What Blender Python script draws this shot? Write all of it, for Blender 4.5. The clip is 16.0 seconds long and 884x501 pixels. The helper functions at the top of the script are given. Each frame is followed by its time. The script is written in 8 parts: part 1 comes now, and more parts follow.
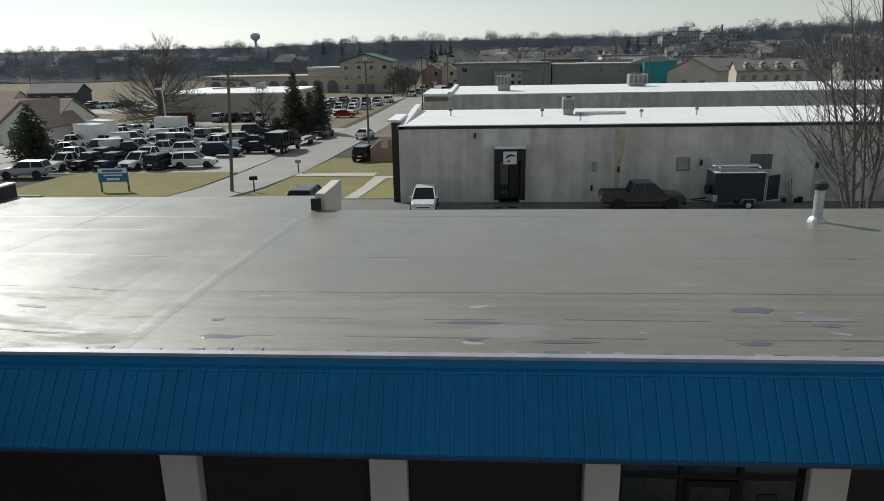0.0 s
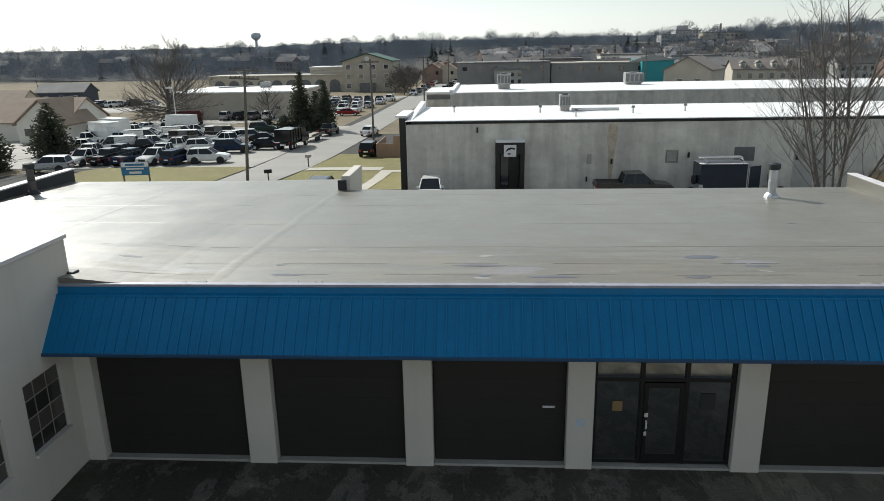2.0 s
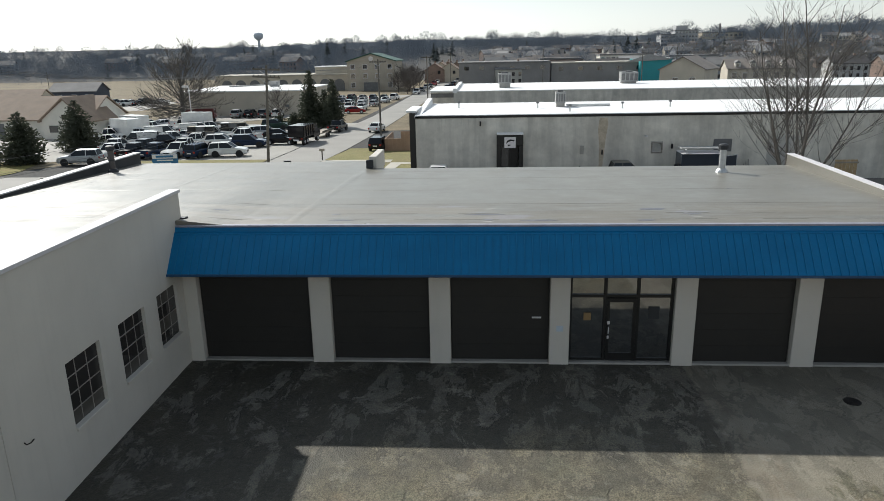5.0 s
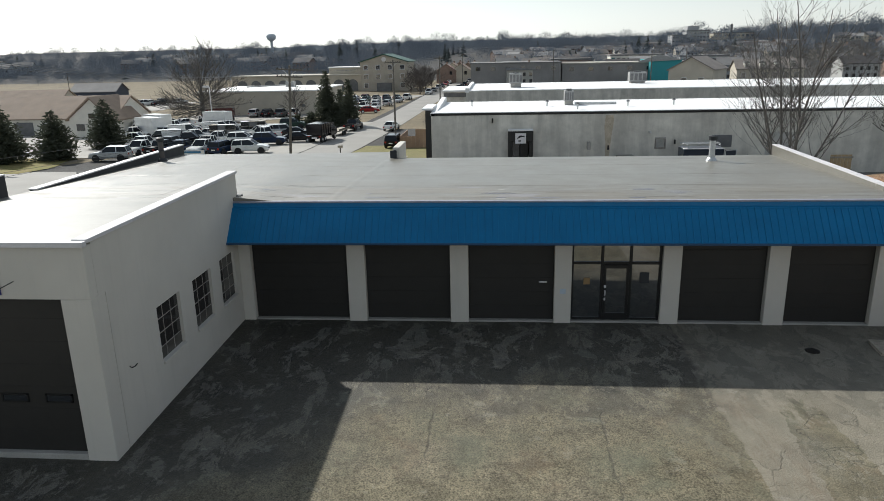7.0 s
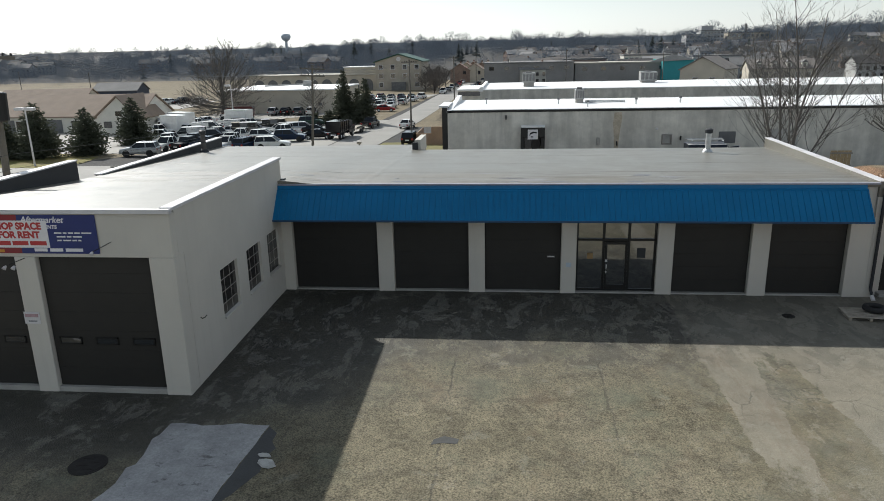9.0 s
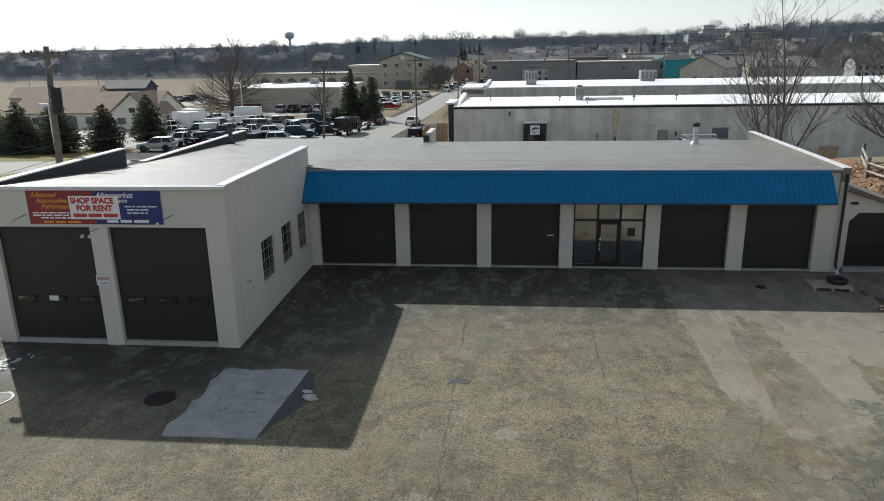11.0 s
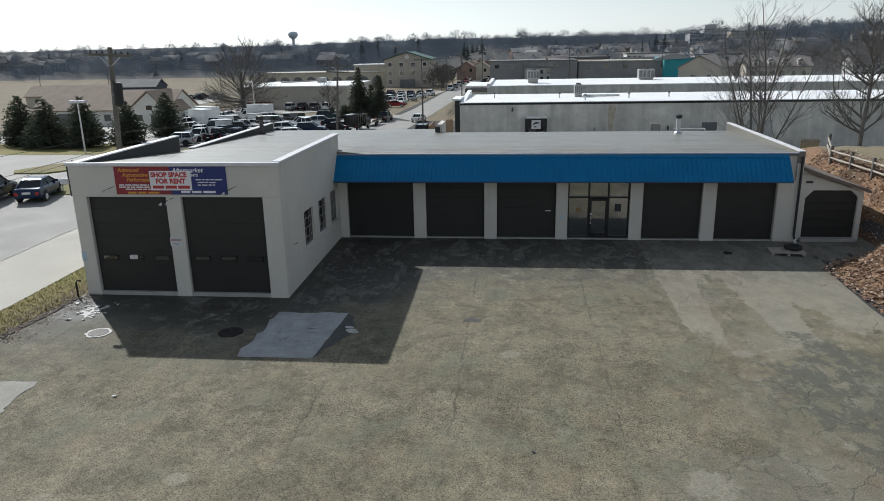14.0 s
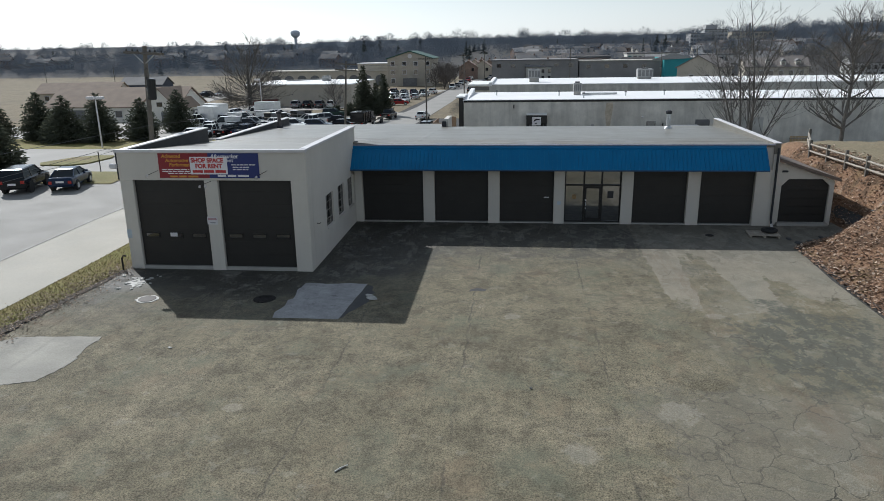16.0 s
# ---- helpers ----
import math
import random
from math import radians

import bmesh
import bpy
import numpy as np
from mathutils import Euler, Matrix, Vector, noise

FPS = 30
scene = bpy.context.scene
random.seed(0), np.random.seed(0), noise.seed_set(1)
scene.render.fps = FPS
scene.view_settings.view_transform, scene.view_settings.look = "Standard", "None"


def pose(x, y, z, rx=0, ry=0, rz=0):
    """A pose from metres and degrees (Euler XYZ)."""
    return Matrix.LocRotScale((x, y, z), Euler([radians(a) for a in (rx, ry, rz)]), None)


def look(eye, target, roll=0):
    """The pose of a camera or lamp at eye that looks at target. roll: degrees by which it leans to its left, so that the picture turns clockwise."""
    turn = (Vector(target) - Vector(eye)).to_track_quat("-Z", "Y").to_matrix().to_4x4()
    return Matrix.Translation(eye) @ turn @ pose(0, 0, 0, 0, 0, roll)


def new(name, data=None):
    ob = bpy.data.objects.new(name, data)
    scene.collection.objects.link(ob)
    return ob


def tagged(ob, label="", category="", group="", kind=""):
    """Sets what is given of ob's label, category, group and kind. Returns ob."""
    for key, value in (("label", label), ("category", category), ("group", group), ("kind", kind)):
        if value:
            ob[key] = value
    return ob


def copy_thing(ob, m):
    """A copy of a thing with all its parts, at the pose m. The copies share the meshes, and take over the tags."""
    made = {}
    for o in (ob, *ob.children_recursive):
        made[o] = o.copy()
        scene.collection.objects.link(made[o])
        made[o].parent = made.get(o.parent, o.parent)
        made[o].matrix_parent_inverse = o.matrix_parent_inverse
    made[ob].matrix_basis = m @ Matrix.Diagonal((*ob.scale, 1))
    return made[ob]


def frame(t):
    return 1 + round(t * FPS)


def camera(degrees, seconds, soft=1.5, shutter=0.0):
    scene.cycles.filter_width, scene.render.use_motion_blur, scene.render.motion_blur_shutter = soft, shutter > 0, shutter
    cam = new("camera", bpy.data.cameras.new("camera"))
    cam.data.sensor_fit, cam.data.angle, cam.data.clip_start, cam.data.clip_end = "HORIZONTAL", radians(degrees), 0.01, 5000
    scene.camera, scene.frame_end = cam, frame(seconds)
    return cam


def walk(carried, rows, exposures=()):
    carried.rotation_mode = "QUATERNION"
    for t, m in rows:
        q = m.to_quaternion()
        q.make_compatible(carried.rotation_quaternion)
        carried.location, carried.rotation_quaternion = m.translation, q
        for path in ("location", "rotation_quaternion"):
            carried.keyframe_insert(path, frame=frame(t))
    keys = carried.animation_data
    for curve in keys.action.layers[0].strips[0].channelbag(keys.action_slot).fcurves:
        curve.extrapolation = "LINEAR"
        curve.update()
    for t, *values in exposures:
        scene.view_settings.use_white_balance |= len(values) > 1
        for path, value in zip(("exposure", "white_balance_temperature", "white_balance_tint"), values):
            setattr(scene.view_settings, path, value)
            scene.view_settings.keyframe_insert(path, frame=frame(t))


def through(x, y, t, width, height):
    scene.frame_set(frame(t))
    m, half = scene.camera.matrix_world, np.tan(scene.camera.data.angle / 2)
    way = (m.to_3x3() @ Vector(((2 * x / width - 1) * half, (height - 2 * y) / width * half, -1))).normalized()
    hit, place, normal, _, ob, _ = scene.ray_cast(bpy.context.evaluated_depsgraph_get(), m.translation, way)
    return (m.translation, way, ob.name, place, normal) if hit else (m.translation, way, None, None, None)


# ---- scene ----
cam = camera(64.9, 16.0, 0.85)
PATH = [
    (0, (9.490, -10.175, 9.026), (9.360, -8.256, 8.477), -1.0),
    (0.5, (9.487, -11.085, 9.048), (9.356, -9.166, 8.497), -1.1),
    (1, (9.440, -12.000, 9.064), (9.310, -10.082, 8.513), -1.0),
    (1.5, (9.381, -12.95, 9.102), (9.251, -11.032, 8.551), -1.0),
    (2, (9.357, -13.842, 9.101), (9.227, -11.924, 8.55), -1.1),
    (2.5, (9.35, -14.776, 9.123), (9.22, -12.858, 8.572), -1.1),
    (3, (9.324, -15.718, 9.124), (9.194, -13.799, 8.574), -1.1),
    (3.5, (9.302, -16.637, 9.134), (9.172, -14.718, 8.584), -1.1),
    (4, (9.288, -17.565, 9.161), (9.157, -15.647, 8.611), -1.1),
    (6.3, (9.232, -21.775, 9.219), (9.089, -19.858, 8.666), -1.2),
    (6.5, (9.217, -22.086, 9.197), (9.07, -20.168, 8.649), -1.2),
    (7, (9.193, -22.981, 9.215), (9.03, -21.065, 8.666), -1.2),
    (7.5, (9.191, -23.787, 9.223), (9.015, -21.871, 8.675), -1.2),
    (8, (9.178, -24.654, 9.218), (8.988, -22.74, 8.67), -1.3),
    (8.5, (9.179, -25.423, 9.241), (8.981, -23.51, 8.692), -1.3),
    (9, (9.169, -26.258, 9.249), (8.971, -24.345, 8.7), -1.2),
    (11.5, (9.104, -30.424, 9.323), (8.899, -28.513, 8.77), -1.1),
    (12, (9.105, -31.251, 9.31), (8.897, -29.34, 8.758), -1.2),
    (12.5, (9.105, -32.093, 9.346), (8.897, -30.183, 8.792), -1.1),
    (13, (9.122, -32.884, 9.366), (8.912, -30.974, 8.811), -1.1),
    (13.5, (9.105, -33.735, 9.377), (8.895, -31.825, 8.821), -1.1),
    (14, (9.1, -34.563, 9.365), (8.89, -32.653, 8.811), -1.1),
    (14.5, (9.097, -35.411, 9.366), (8.886, -33.5, 8.812), -1.1),
    (15, (9.104, -36.251, 9.345), (8.892, -34.341, 8.792), -1.1),
    (15.5, (9.101, -37.112, 9.363), (8.889, -35.202, 8.808), -1.1),
    (16, (9.095, -37.944, 9.393), (8.883, -36.035, 8.837), -0.9),
]
walk(cam, [(t, look(eye, target, roll)) for t, eye, target, roll in PATH], [(0.0, -0.34, 6500, 6), (1.5, 0.04, 6500, 6), (3.0, 0.2, 6480, 7), (8.0, 0.15, 6430, 8), (12.0, 0.08, 6300, 8), (16.0, -0.08, 6080, 9)])

# ---- world and sun ----
SUN_EL, SUN_AZ = 36.2, -41.6
world = bpy.data.worlds.new("world")
scene.world = world
world.use_nodes = True
wn = world.node_tree.nodes
sky = wn.new("ShaderNodeTexSky")
sky.sky_type = "NISHITA"
sky.sun_disc = False
sky.sun_elevation, sky.sun_rotation = radians(SUN_EL), radians(SUN_AZ)
sky.air_density, sky.dust_density, sky.ozone_density = 1.4, 0.4, 1.0
# thin white cloud veils the sky: its colour is mostly washed out
veil = wn.new("ShaderNodeHueSaturation")
veil.inputs["Saturation"].default_value = 0.3
cool = wn.new("ShaderNodeMix")
cool.data_type, cool.blend_type = "RGBA", "MULTIPLY"
cool.inputs[0].default_value = 1.0
cool.inputs[7].default_value = (0.93, 1.0, 1.08, 1)
world.node_tree.links.new(sky.outputs[0], veil.inputs["Color"])
world.node_tree.links.new(veil.outputs[0], cool.inputs[6])
world.node_tree.links.new(cool.outputs[2], wn["Background"].inputs[0])
wn["Background"].inputs[1].default_value = 0.102
sun_data = bpy.data.lights.new("sun", "SUN")
sun_data.energy, sun_data.angle, sun_data.color = 4.7, radians(0.6), (1.0, 0.965, 0.91)
sun = new("sun", sun_data)
sun_way = Vector((math.sin(radians(SUN_AZ)) * math.cos(radians(SUN_EL)), math.cos(radians(SUN_AZ)) * math.cos(radians(SUN_EL)), math.sin(radians(SUN_EL))))
sun.matrix_world = look(sun_way * 80, (0, 0, 0))

# ---- materials ----


class Net:
    """A small node builder."""

    def __init__(self, name):
        self.m = bpy.data.materials.new(name)
        self.m.use_nodes = True
        self.t = self.m.node_tree
        self.b = self.t.nodes["Principled BSDF"]
        self.pos = self.node("ShaderNodeNewGeometry").outputs["Position"]

    def node(self, kind, **props):
        n = self.t.nodes.new(kind)
        for k, v in props.items():
            setattr(n, k, v)
        return n

    def put(self, socket, v):
        if isinstance(v, bpy.types.NodeSocket):
            self.t.links.new(v, socket)
        elif isinstance(v, (tuple, list)) and len(v) == 3 and socket.type == "RGBA":
            socket.default_value = (*v, 1)
        else:
            socket.default_value = v
        return socket

    def noise(self, scale, detail=4.0, rough=0.6, stretch=(1, 1, 1), vec=None, distort=0.0):
        mp = self.node("ShaderNodeMapping")
        self.put(mp.inputs["Vector"], vec or self.pos)
        mp.inputs["Scale"].default_value = stretch
        n = self.node("ShaderNodeTexNoise")
        self.put(n.inputs["Vector"], mp.outputs[0])
        n.inputs["Scale"].default_value, n.inputs["Detail"].default_value = scale, detail
        n.inputs["Roughness"].default_value, n.inputs["Distortion"].default_value = rough, distort
        return n.outputs["Fac"]

    def cells(self, scale, feature="DISTANCE_TO_EDGE", stretch=(1, 1, 1), vec=None):
        mp = self.node("ShaderNodeMapping")
        self.put(mp.inputs["Vector"], vec or self.pos)
        mp.inputs["Scale"].default_value = stretch
        n = self.node("ShaderNodeTexVoronoi", feature=feature)
        self.put(n.inputs["Vector"], mp.outputs[0])
        n.inputs["Scale"].default_value = scale
        return n.outputs["Distance"]

    def ramp(self, fac, stops):
        r = self.node("ShaderNodeValToRGB")
        self.put(r.inputs[0], fac)
        e = r.color_ramp.elements
        while len(e) < len(stops):
            e.new(0.5)
        for el, (p, c) in zip(e, stops):
            el.position = p
            el.color = (c, c, c, 1) if isinstance(c, (int, float)) else (*c, 1)
        return r.outputs[0]

    def mix(self, fac, a, b, mode="MIX"):
        n = self.node("ShaderNodeMix", data_type="RGBA", blend_type=mode)
        self.put(n.inputs[0], fac)
        self.put(n.inputs[6], a)
        self.put(n.inputs[7], b)
        return n.outputs[2]

    def math(self, op, a, b=0.0):
        n = self.node("ShaderNodeMath", operation=op)
        self.put(n.inputs[0], a)
        self.put(n.inputs[1], b)
        return n.outputs[0]

    def xyz(self):
        n = self.node("ShaderNodeSeparateXYZ")
        self.put(n.inputs[0], self.pos)
        return n.outputs

    def random(self):
        return self.node("ShaderNodeObjectInfo").outputs["Random"]

    def bump(self, height, strength=0.3, dist=0.01):
        n = self.node("ShaderNodeBump")
        n.inputs["Strength"].default_value, n.inputs["Distance"].default_value = strength, dist
        self.put(n.inputs["Height"], height)
        self.put(self.b.inputs["Normal"], n.outputs[0])

    def done(self, color, rough=0.8, metal=0.0, spec=0.5):
        self.put(self.b.inputs["Base Color"], color)
        self.put(self.b.inputs["Roughness"], rough)
        self.put(self.b.inputs["Metallic"], metal)
        self.b.inputs["Specular IOR Level"].default_value = spec
        return self.m


def plain(name, rgb, rough=0.7, metal=0.0, vary=0.15, scale=3.0, bump=0.15, fine=30.0, spec=0.5, by_object=0.0):
    """A surface with stains at one scale and grain at another."""
    n = Net(name)
    a = n.ramp(n.noise(scale, 5), [(0.3, 1 - vary), (0.7, 1 + vary * 0.6)])
    g = n.ramp(n.noise(fine, 3), [(0.3, 1 - vary * 0.5), (0.7, 1 + vary * 0.4)])
    c = n.mix(1.0, n.mix(1.0, rgb, a, "MULTIPLY"), g, "MULTIPLY")
    if by_object:
        r = n.math("ADD", n.math("MULTIPLY", n.random(), by_object * 2), 1 - by_object)
        c = n.mix(1.0, c, r, "MULTIPLY")
    if bump:
        n.bump(n.noise(fine, 4), bump, 0.006)
    rr = n.ramp(n.noise(scale * 2, 3), [(0.3, max(0.03, rough - 0.08)), (0.7, min(1, rough + 0.06))])
    return n.done(c, rr, metal, spec)


def yard_material():
    n = Net("worn_asphalt")
    x, y, z = n.xyz()
    base = n.ramp(n.noise(0.3, 6, 0.6), [(0.36, (0.14, 0.124, 0.084)), (0.5, (0.164, 0.146, 0.1)), (0.64, (0.19, 0.168, 0.118))])
    smooth = n.ramp(n.math("ADD", n.math("DIVIDE", n.math("SUBTRACT", x, 12.0), 8.0), n.math("MULTIPLY", n.math("SUBTRACT", n.noise(0.35, 4), 0.5), 0.9)), [(0.2, 0.0), (0.6, 1.0)])
    stones = n.ramp(n.cells(24, "F1"), [(0.05, 1.34), (0.4, 1.1), (0.62, 0.84), (0.85, 0.5)])
    grain = n.mix(1.0, stones, n.mix(1.0, n.ramp(n.noise(16, 4, 0.8), [(0.35, 0.78), (0.65, 1.22)]), n.ramp(n.noise(5.0, 6, 0.8), [(0.36, 0.78), (0.64, 1.22)]), "MULTIPLY"), "MULTIPLY")
    fine = n.mix(1.0, n.ramp(n.cells(30, "F1"), [(0.05, 1.1), (0.5, 1.0), (0.85, 0.85)]), n.ramp(n.noise(34, 3, 0.8), [(0.35, 0.84), (0.65, 1.16)]), "MULTIPLY")
    c = n.mix(1.0, base, n.mix(n.math("MULTIPLY", smooth, 0.72), grain, fine), "MULTIPLY")
    mott = n.ramp(n.noise(1.1, 7, 0.72, (1, 1, 1), None, 0.4), [(0.38, 0.68), (0.5, 1.0), (0.62, 1.18)])
    drag = n.ramp(n.noise(1.0, 7, 0.75, (1.6, 0.13, 1)), [(0.36, 0.9), (0.5, 1.0), (0.64, 1.07)])
    c = n.mix(1.0, c, drag, "MULTIPLY")
    rust = n.ramp(n.noise(0.55, 6, 0.7, (1, 0.8, 1)), [(0.56, 0.0), (0.66, 1.0)])
    c = n.mix(n.math("MULTIPLY", rust, 0.32), c, (0.20, 0.145, 0.095))
    c = n.mix(0.9, c, n.mix(1.0, c, mott, "MULTIPLY"))
    moss = n.ramp(n.noise(0.45, 5, 0.65), [(0.52, 0.0), (0.7, 1.0)])
    c = n.mix(n.math("MULTIPLY", moss, 0.5), c, (0.12, 0.135, 0.098))
    # smoother pale skin over the eastern side, ending in ragged tongues
    reach = n.ramp(n.math("DIVIDE", n.math("SUBTRACT", n.math("ADD", x, n.math("MULTIPLY", n.math("SUBTRACT", n.noise(1.3, 6, 0.7), 0.5), 0.7)), 15.0), 8.0),
                   [(0.0, 0.0), (0.02, 0.80), (0.15, 0.84), (0.2, 0.42), (0.34, 0.40), (0.40, 0.84), (0.52, 0.88), (0.58, 0.55), (0.66, 0.62), (0.72, 0.8), (0.85, 0.75), (1.0, 0.7)])
    fade = n.math("ADD", n.math("DIVIDE", y, 15.0), n.math("ADD", reach, n.math("MULTIPLY", n.math("SUBTRACT", n.noise(0.9, 8, 0.75, (1.2, 0.6, 1)), 0.5), 0.5)))
    tracks = n.ramp(fade, [(0.0, 0.0), (0.035, 1.0)])
    tracks = n.math("MULTIPLY", tracks, n.ramp(n.math("DIVIDE", n.math("SUBTRACT", n.math("ADD", x, n.math("MULTIPLY", n.math("SUBTRACT", n.noise(3.0, 5, 0.7), 0.5), 0.25)), 15.0), 0.15), [(0.0, 0.0), (1.0, 1.0)]))
    south = n.math("MULTIPLY", n.ramp(n.math("ADD", n.math("DIVIDE", n.math("SUBTRACT", x, 12.6), 6.0), n.math("MULTIPLY", n.math("SUBTRACT", n.noise(0.8, 8, 0.75), 0.5), 1.1)), [(0.0, 0.0), (0.12, 1.0)]),
                   n.ramp(n.math("ADD", n.math("DIVIDE", n.math("SUBTRACT", -18.6, y), 6.0), n.math("MULTIPLY", n.math("SUBTRACT", n.noise(0.7, 8, 0.75), 0.5), 1.0)), [(0.0, 0.0), (0.12, 1.0)]))
    c = n.mix(n.math("MULTIPLY", south, 0.5), c, n.mix(1.0, (0.172, 0.16, 0.13), n.mix(1.0, n.ramp(n.noise(1.2, 8, 0.75), [(0.35, 0.8), (0.65, 1.15)]), n.ramp(n.noise(20, 4, 0.8), [(0.35, 0.85), (0.65, 1.15)]), "MULTIPLY"), "MULTIPLY"))
    slurry = n.mix(1.0, (0.25, 0.229, 0.184), n.ramp(n.noise(0.7, 7, 0.72), [(0.34, 0.72), (0.5, 0.98), (0.66, 1.14)]), "MULTIPLY")
    slurry = n.mix(1.0, slurry, n.ramp(n.noise(26, 4, 0.8), [(0.35, 0.88), (0.65, 1.12)]), "MULTIPLY")
    c = n.mix(n.math("MULTIPLY", tracks, 0.82), c, slurry)
    # flaking pale skin, mostly on the smoother side
    flake = n.ramp(n.noise(1.5, 8, 0.75, (1.2, 0.75, 1)), [(0.565, 0.0), (0.578, 1.0)])
    c = n.mix(n.math("MULTIPLY", flake, n.math("ADD", n.math("MULTIPLY", smooth, 0.4), 0.07)), c, (0.275, 0.256, 0.205))
    # rusty drag marks and a pale slurry skin towards the bank
    lane = n.math("ADD", x, n.math("MULTIPLY", y, 0.12))
    lane = n.math("ABSOLUTE", n.math("SUBTRACT", n.math("ADD", lane, n.math("MULTIPLY", n.math("SUBTRACT", n.noise(0.8, 5), 0.5), 1.6)), 14.9))
    lane = n.math("MULTIPLY", n.ramp(lane, [(0.25, 1.0), (0.75, 0.0)]), n.ramp(n.noise(1.6, 7, 0.75, (1.4, 0.4, 1)), [(0.42, 0.0), (0.6, 1.0)]))
    c = n.mix(n.math("MULTIPLY", lane, 0.5), c, (0.15, 0.108, 0.075))
    skin = n.math("MULTIPLY", smooth, n.ramp(n.noise(0.42, 7, 0.7, (1.0, 0.55, 1)), [(0.46, 0.0), (0.58, 1.0)]))
    c = n.mix(n.math("MULTIPLY", skin, 0.4), c, n.mix(1.0, (0.195, 0.19, 0.158), n.ramp(n.noise(12, 5, 0.8), [(0.35, 0.86), (0.65, 1.14)]), "MULTIPLY"))
    # dark oily film towards the doors, also painting in some of the building's shade
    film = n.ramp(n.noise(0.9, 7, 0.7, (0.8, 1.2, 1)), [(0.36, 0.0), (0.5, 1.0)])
    # darkening reaches further out on the ground shaded by the wing
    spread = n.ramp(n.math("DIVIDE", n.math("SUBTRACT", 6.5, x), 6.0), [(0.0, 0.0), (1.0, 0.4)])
    film_shade = n.ramp(n.math("ADD", n.math("ADD", n.math("DIVIDE", n.math("ADD", y, 17.0), 17.0), spread), n.math("MULTIPLY", n.math("SUBTRACT", n.noise(0.3, 4), 0.5), 0.5)), [(0.45, 0.0), (0.64, 0.22), (0.76, 0.8), (1.0, 0.95)])
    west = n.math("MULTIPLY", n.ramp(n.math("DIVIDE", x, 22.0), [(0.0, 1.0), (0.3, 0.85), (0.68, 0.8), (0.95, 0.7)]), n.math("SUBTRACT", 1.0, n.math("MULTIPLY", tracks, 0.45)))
    oily = n.math("MULTIPLY", film_shade, west)
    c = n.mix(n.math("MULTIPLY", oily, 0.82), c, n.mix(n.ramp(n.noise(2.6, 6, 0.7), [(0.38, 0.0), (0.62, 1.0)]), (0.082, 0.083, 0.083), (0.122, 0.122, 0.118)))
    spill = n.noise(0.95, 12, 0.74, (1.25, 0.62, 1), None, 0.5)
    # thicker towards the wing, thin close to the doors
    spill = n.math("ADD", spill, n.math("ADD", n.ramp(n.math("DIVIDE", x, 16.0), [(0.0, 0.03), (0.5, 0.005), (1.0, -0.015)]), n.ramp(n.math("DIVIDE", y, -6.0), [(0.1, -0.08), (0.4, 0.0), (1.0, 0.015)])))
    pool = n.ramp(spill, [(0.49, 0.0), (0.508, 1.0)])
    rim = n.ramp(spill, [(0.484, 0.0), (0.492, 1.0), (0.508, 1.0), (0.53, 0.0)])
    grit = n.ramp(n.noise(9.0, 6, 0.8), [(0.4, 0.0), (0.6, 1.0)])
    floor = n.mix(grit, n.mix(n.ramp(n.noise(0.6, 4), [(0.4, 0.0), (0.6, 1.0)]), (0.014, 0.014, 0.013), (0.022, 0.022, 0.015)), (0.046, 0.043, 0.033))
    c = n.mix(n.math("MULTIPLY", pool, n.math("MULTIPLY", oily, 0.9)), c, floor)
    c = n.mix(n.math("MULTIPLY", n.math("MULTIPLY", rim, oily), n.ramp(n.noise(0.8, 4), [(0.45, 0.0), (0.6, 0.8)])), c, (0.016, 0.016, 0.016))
    crust = n.ramp(n.noise(1.6, 12, 0.78, (1, 1, 1), None, 0.6), [(0.575, 0.0), (0.6, 1.0)])
    c = n.mix(n.math("MULTIPLY", crust, n.math("MULTIPLY", oily, 0.34)), c, (0.15, 0.148, 0.14))
    # damp stain by the bank
    dx = n.math("DIVIDE", n.math("SUBTRACT", x, 19.2), 3.6)
    dy = n.math("DIVIDE", n.math("ADD", y, 15.6), 4.6)
    blot = n.math("ADD", n.math("ADD", n.math("MULTIPLY", dx, dx), n.math("MULTIPLY", dy, dy)), n.math("MULTIPLY", n.math("SUBTRACT", n.noise(0.5, 6, 0.7), 0.5), 3.0))
    blot = n.math("MULTIPLY", n.ramp(blot, [(0.45, 1.0), (0.7, 0.0)]), n.ramp(n.noise(1.8, 8, 0.75, (1.2, 0.8, 1)), [(0.5, 1.0), (0.54, 0.25)]))
    c = n.mix(n.math("MULTIPLY", blot, 0.85), c, (0.085, 0.088, 0.072))
    # cracks
    bend = n.node("ShaderNodeVectorMath", operation="ADD")
    nv = n.node("ShaderNodeTexNoise")
    nv.inputs["Scale"].default_value, nv.inputs["Detail"].default_value = 1.3, 6
    n.put(nv.inputs["Vector"], n.pos)
    n.put(bend.inputs[0], n.pos)
    n.put(bend.inputs[1], nv.outputs["Color"])
    small = n.ramp(n.cells(0.9, vec=bend.outputs[0]), [(0.0, 1.0), (0.010, 0.7), (0.024, 0.0)])
    small = n.math("MULTIPLY", small, n.math("ADD", n.math("MULTIPLY", n.ramp(n.noise(0.22, 3), [(0.5, 0.0), (0.6, 0.9)]), n.math("ADD", n.math("MULTIPLY", smooth, 0.8), 0.15)), n.math("MULTIPLY", south, 0.75)))
    seam = None
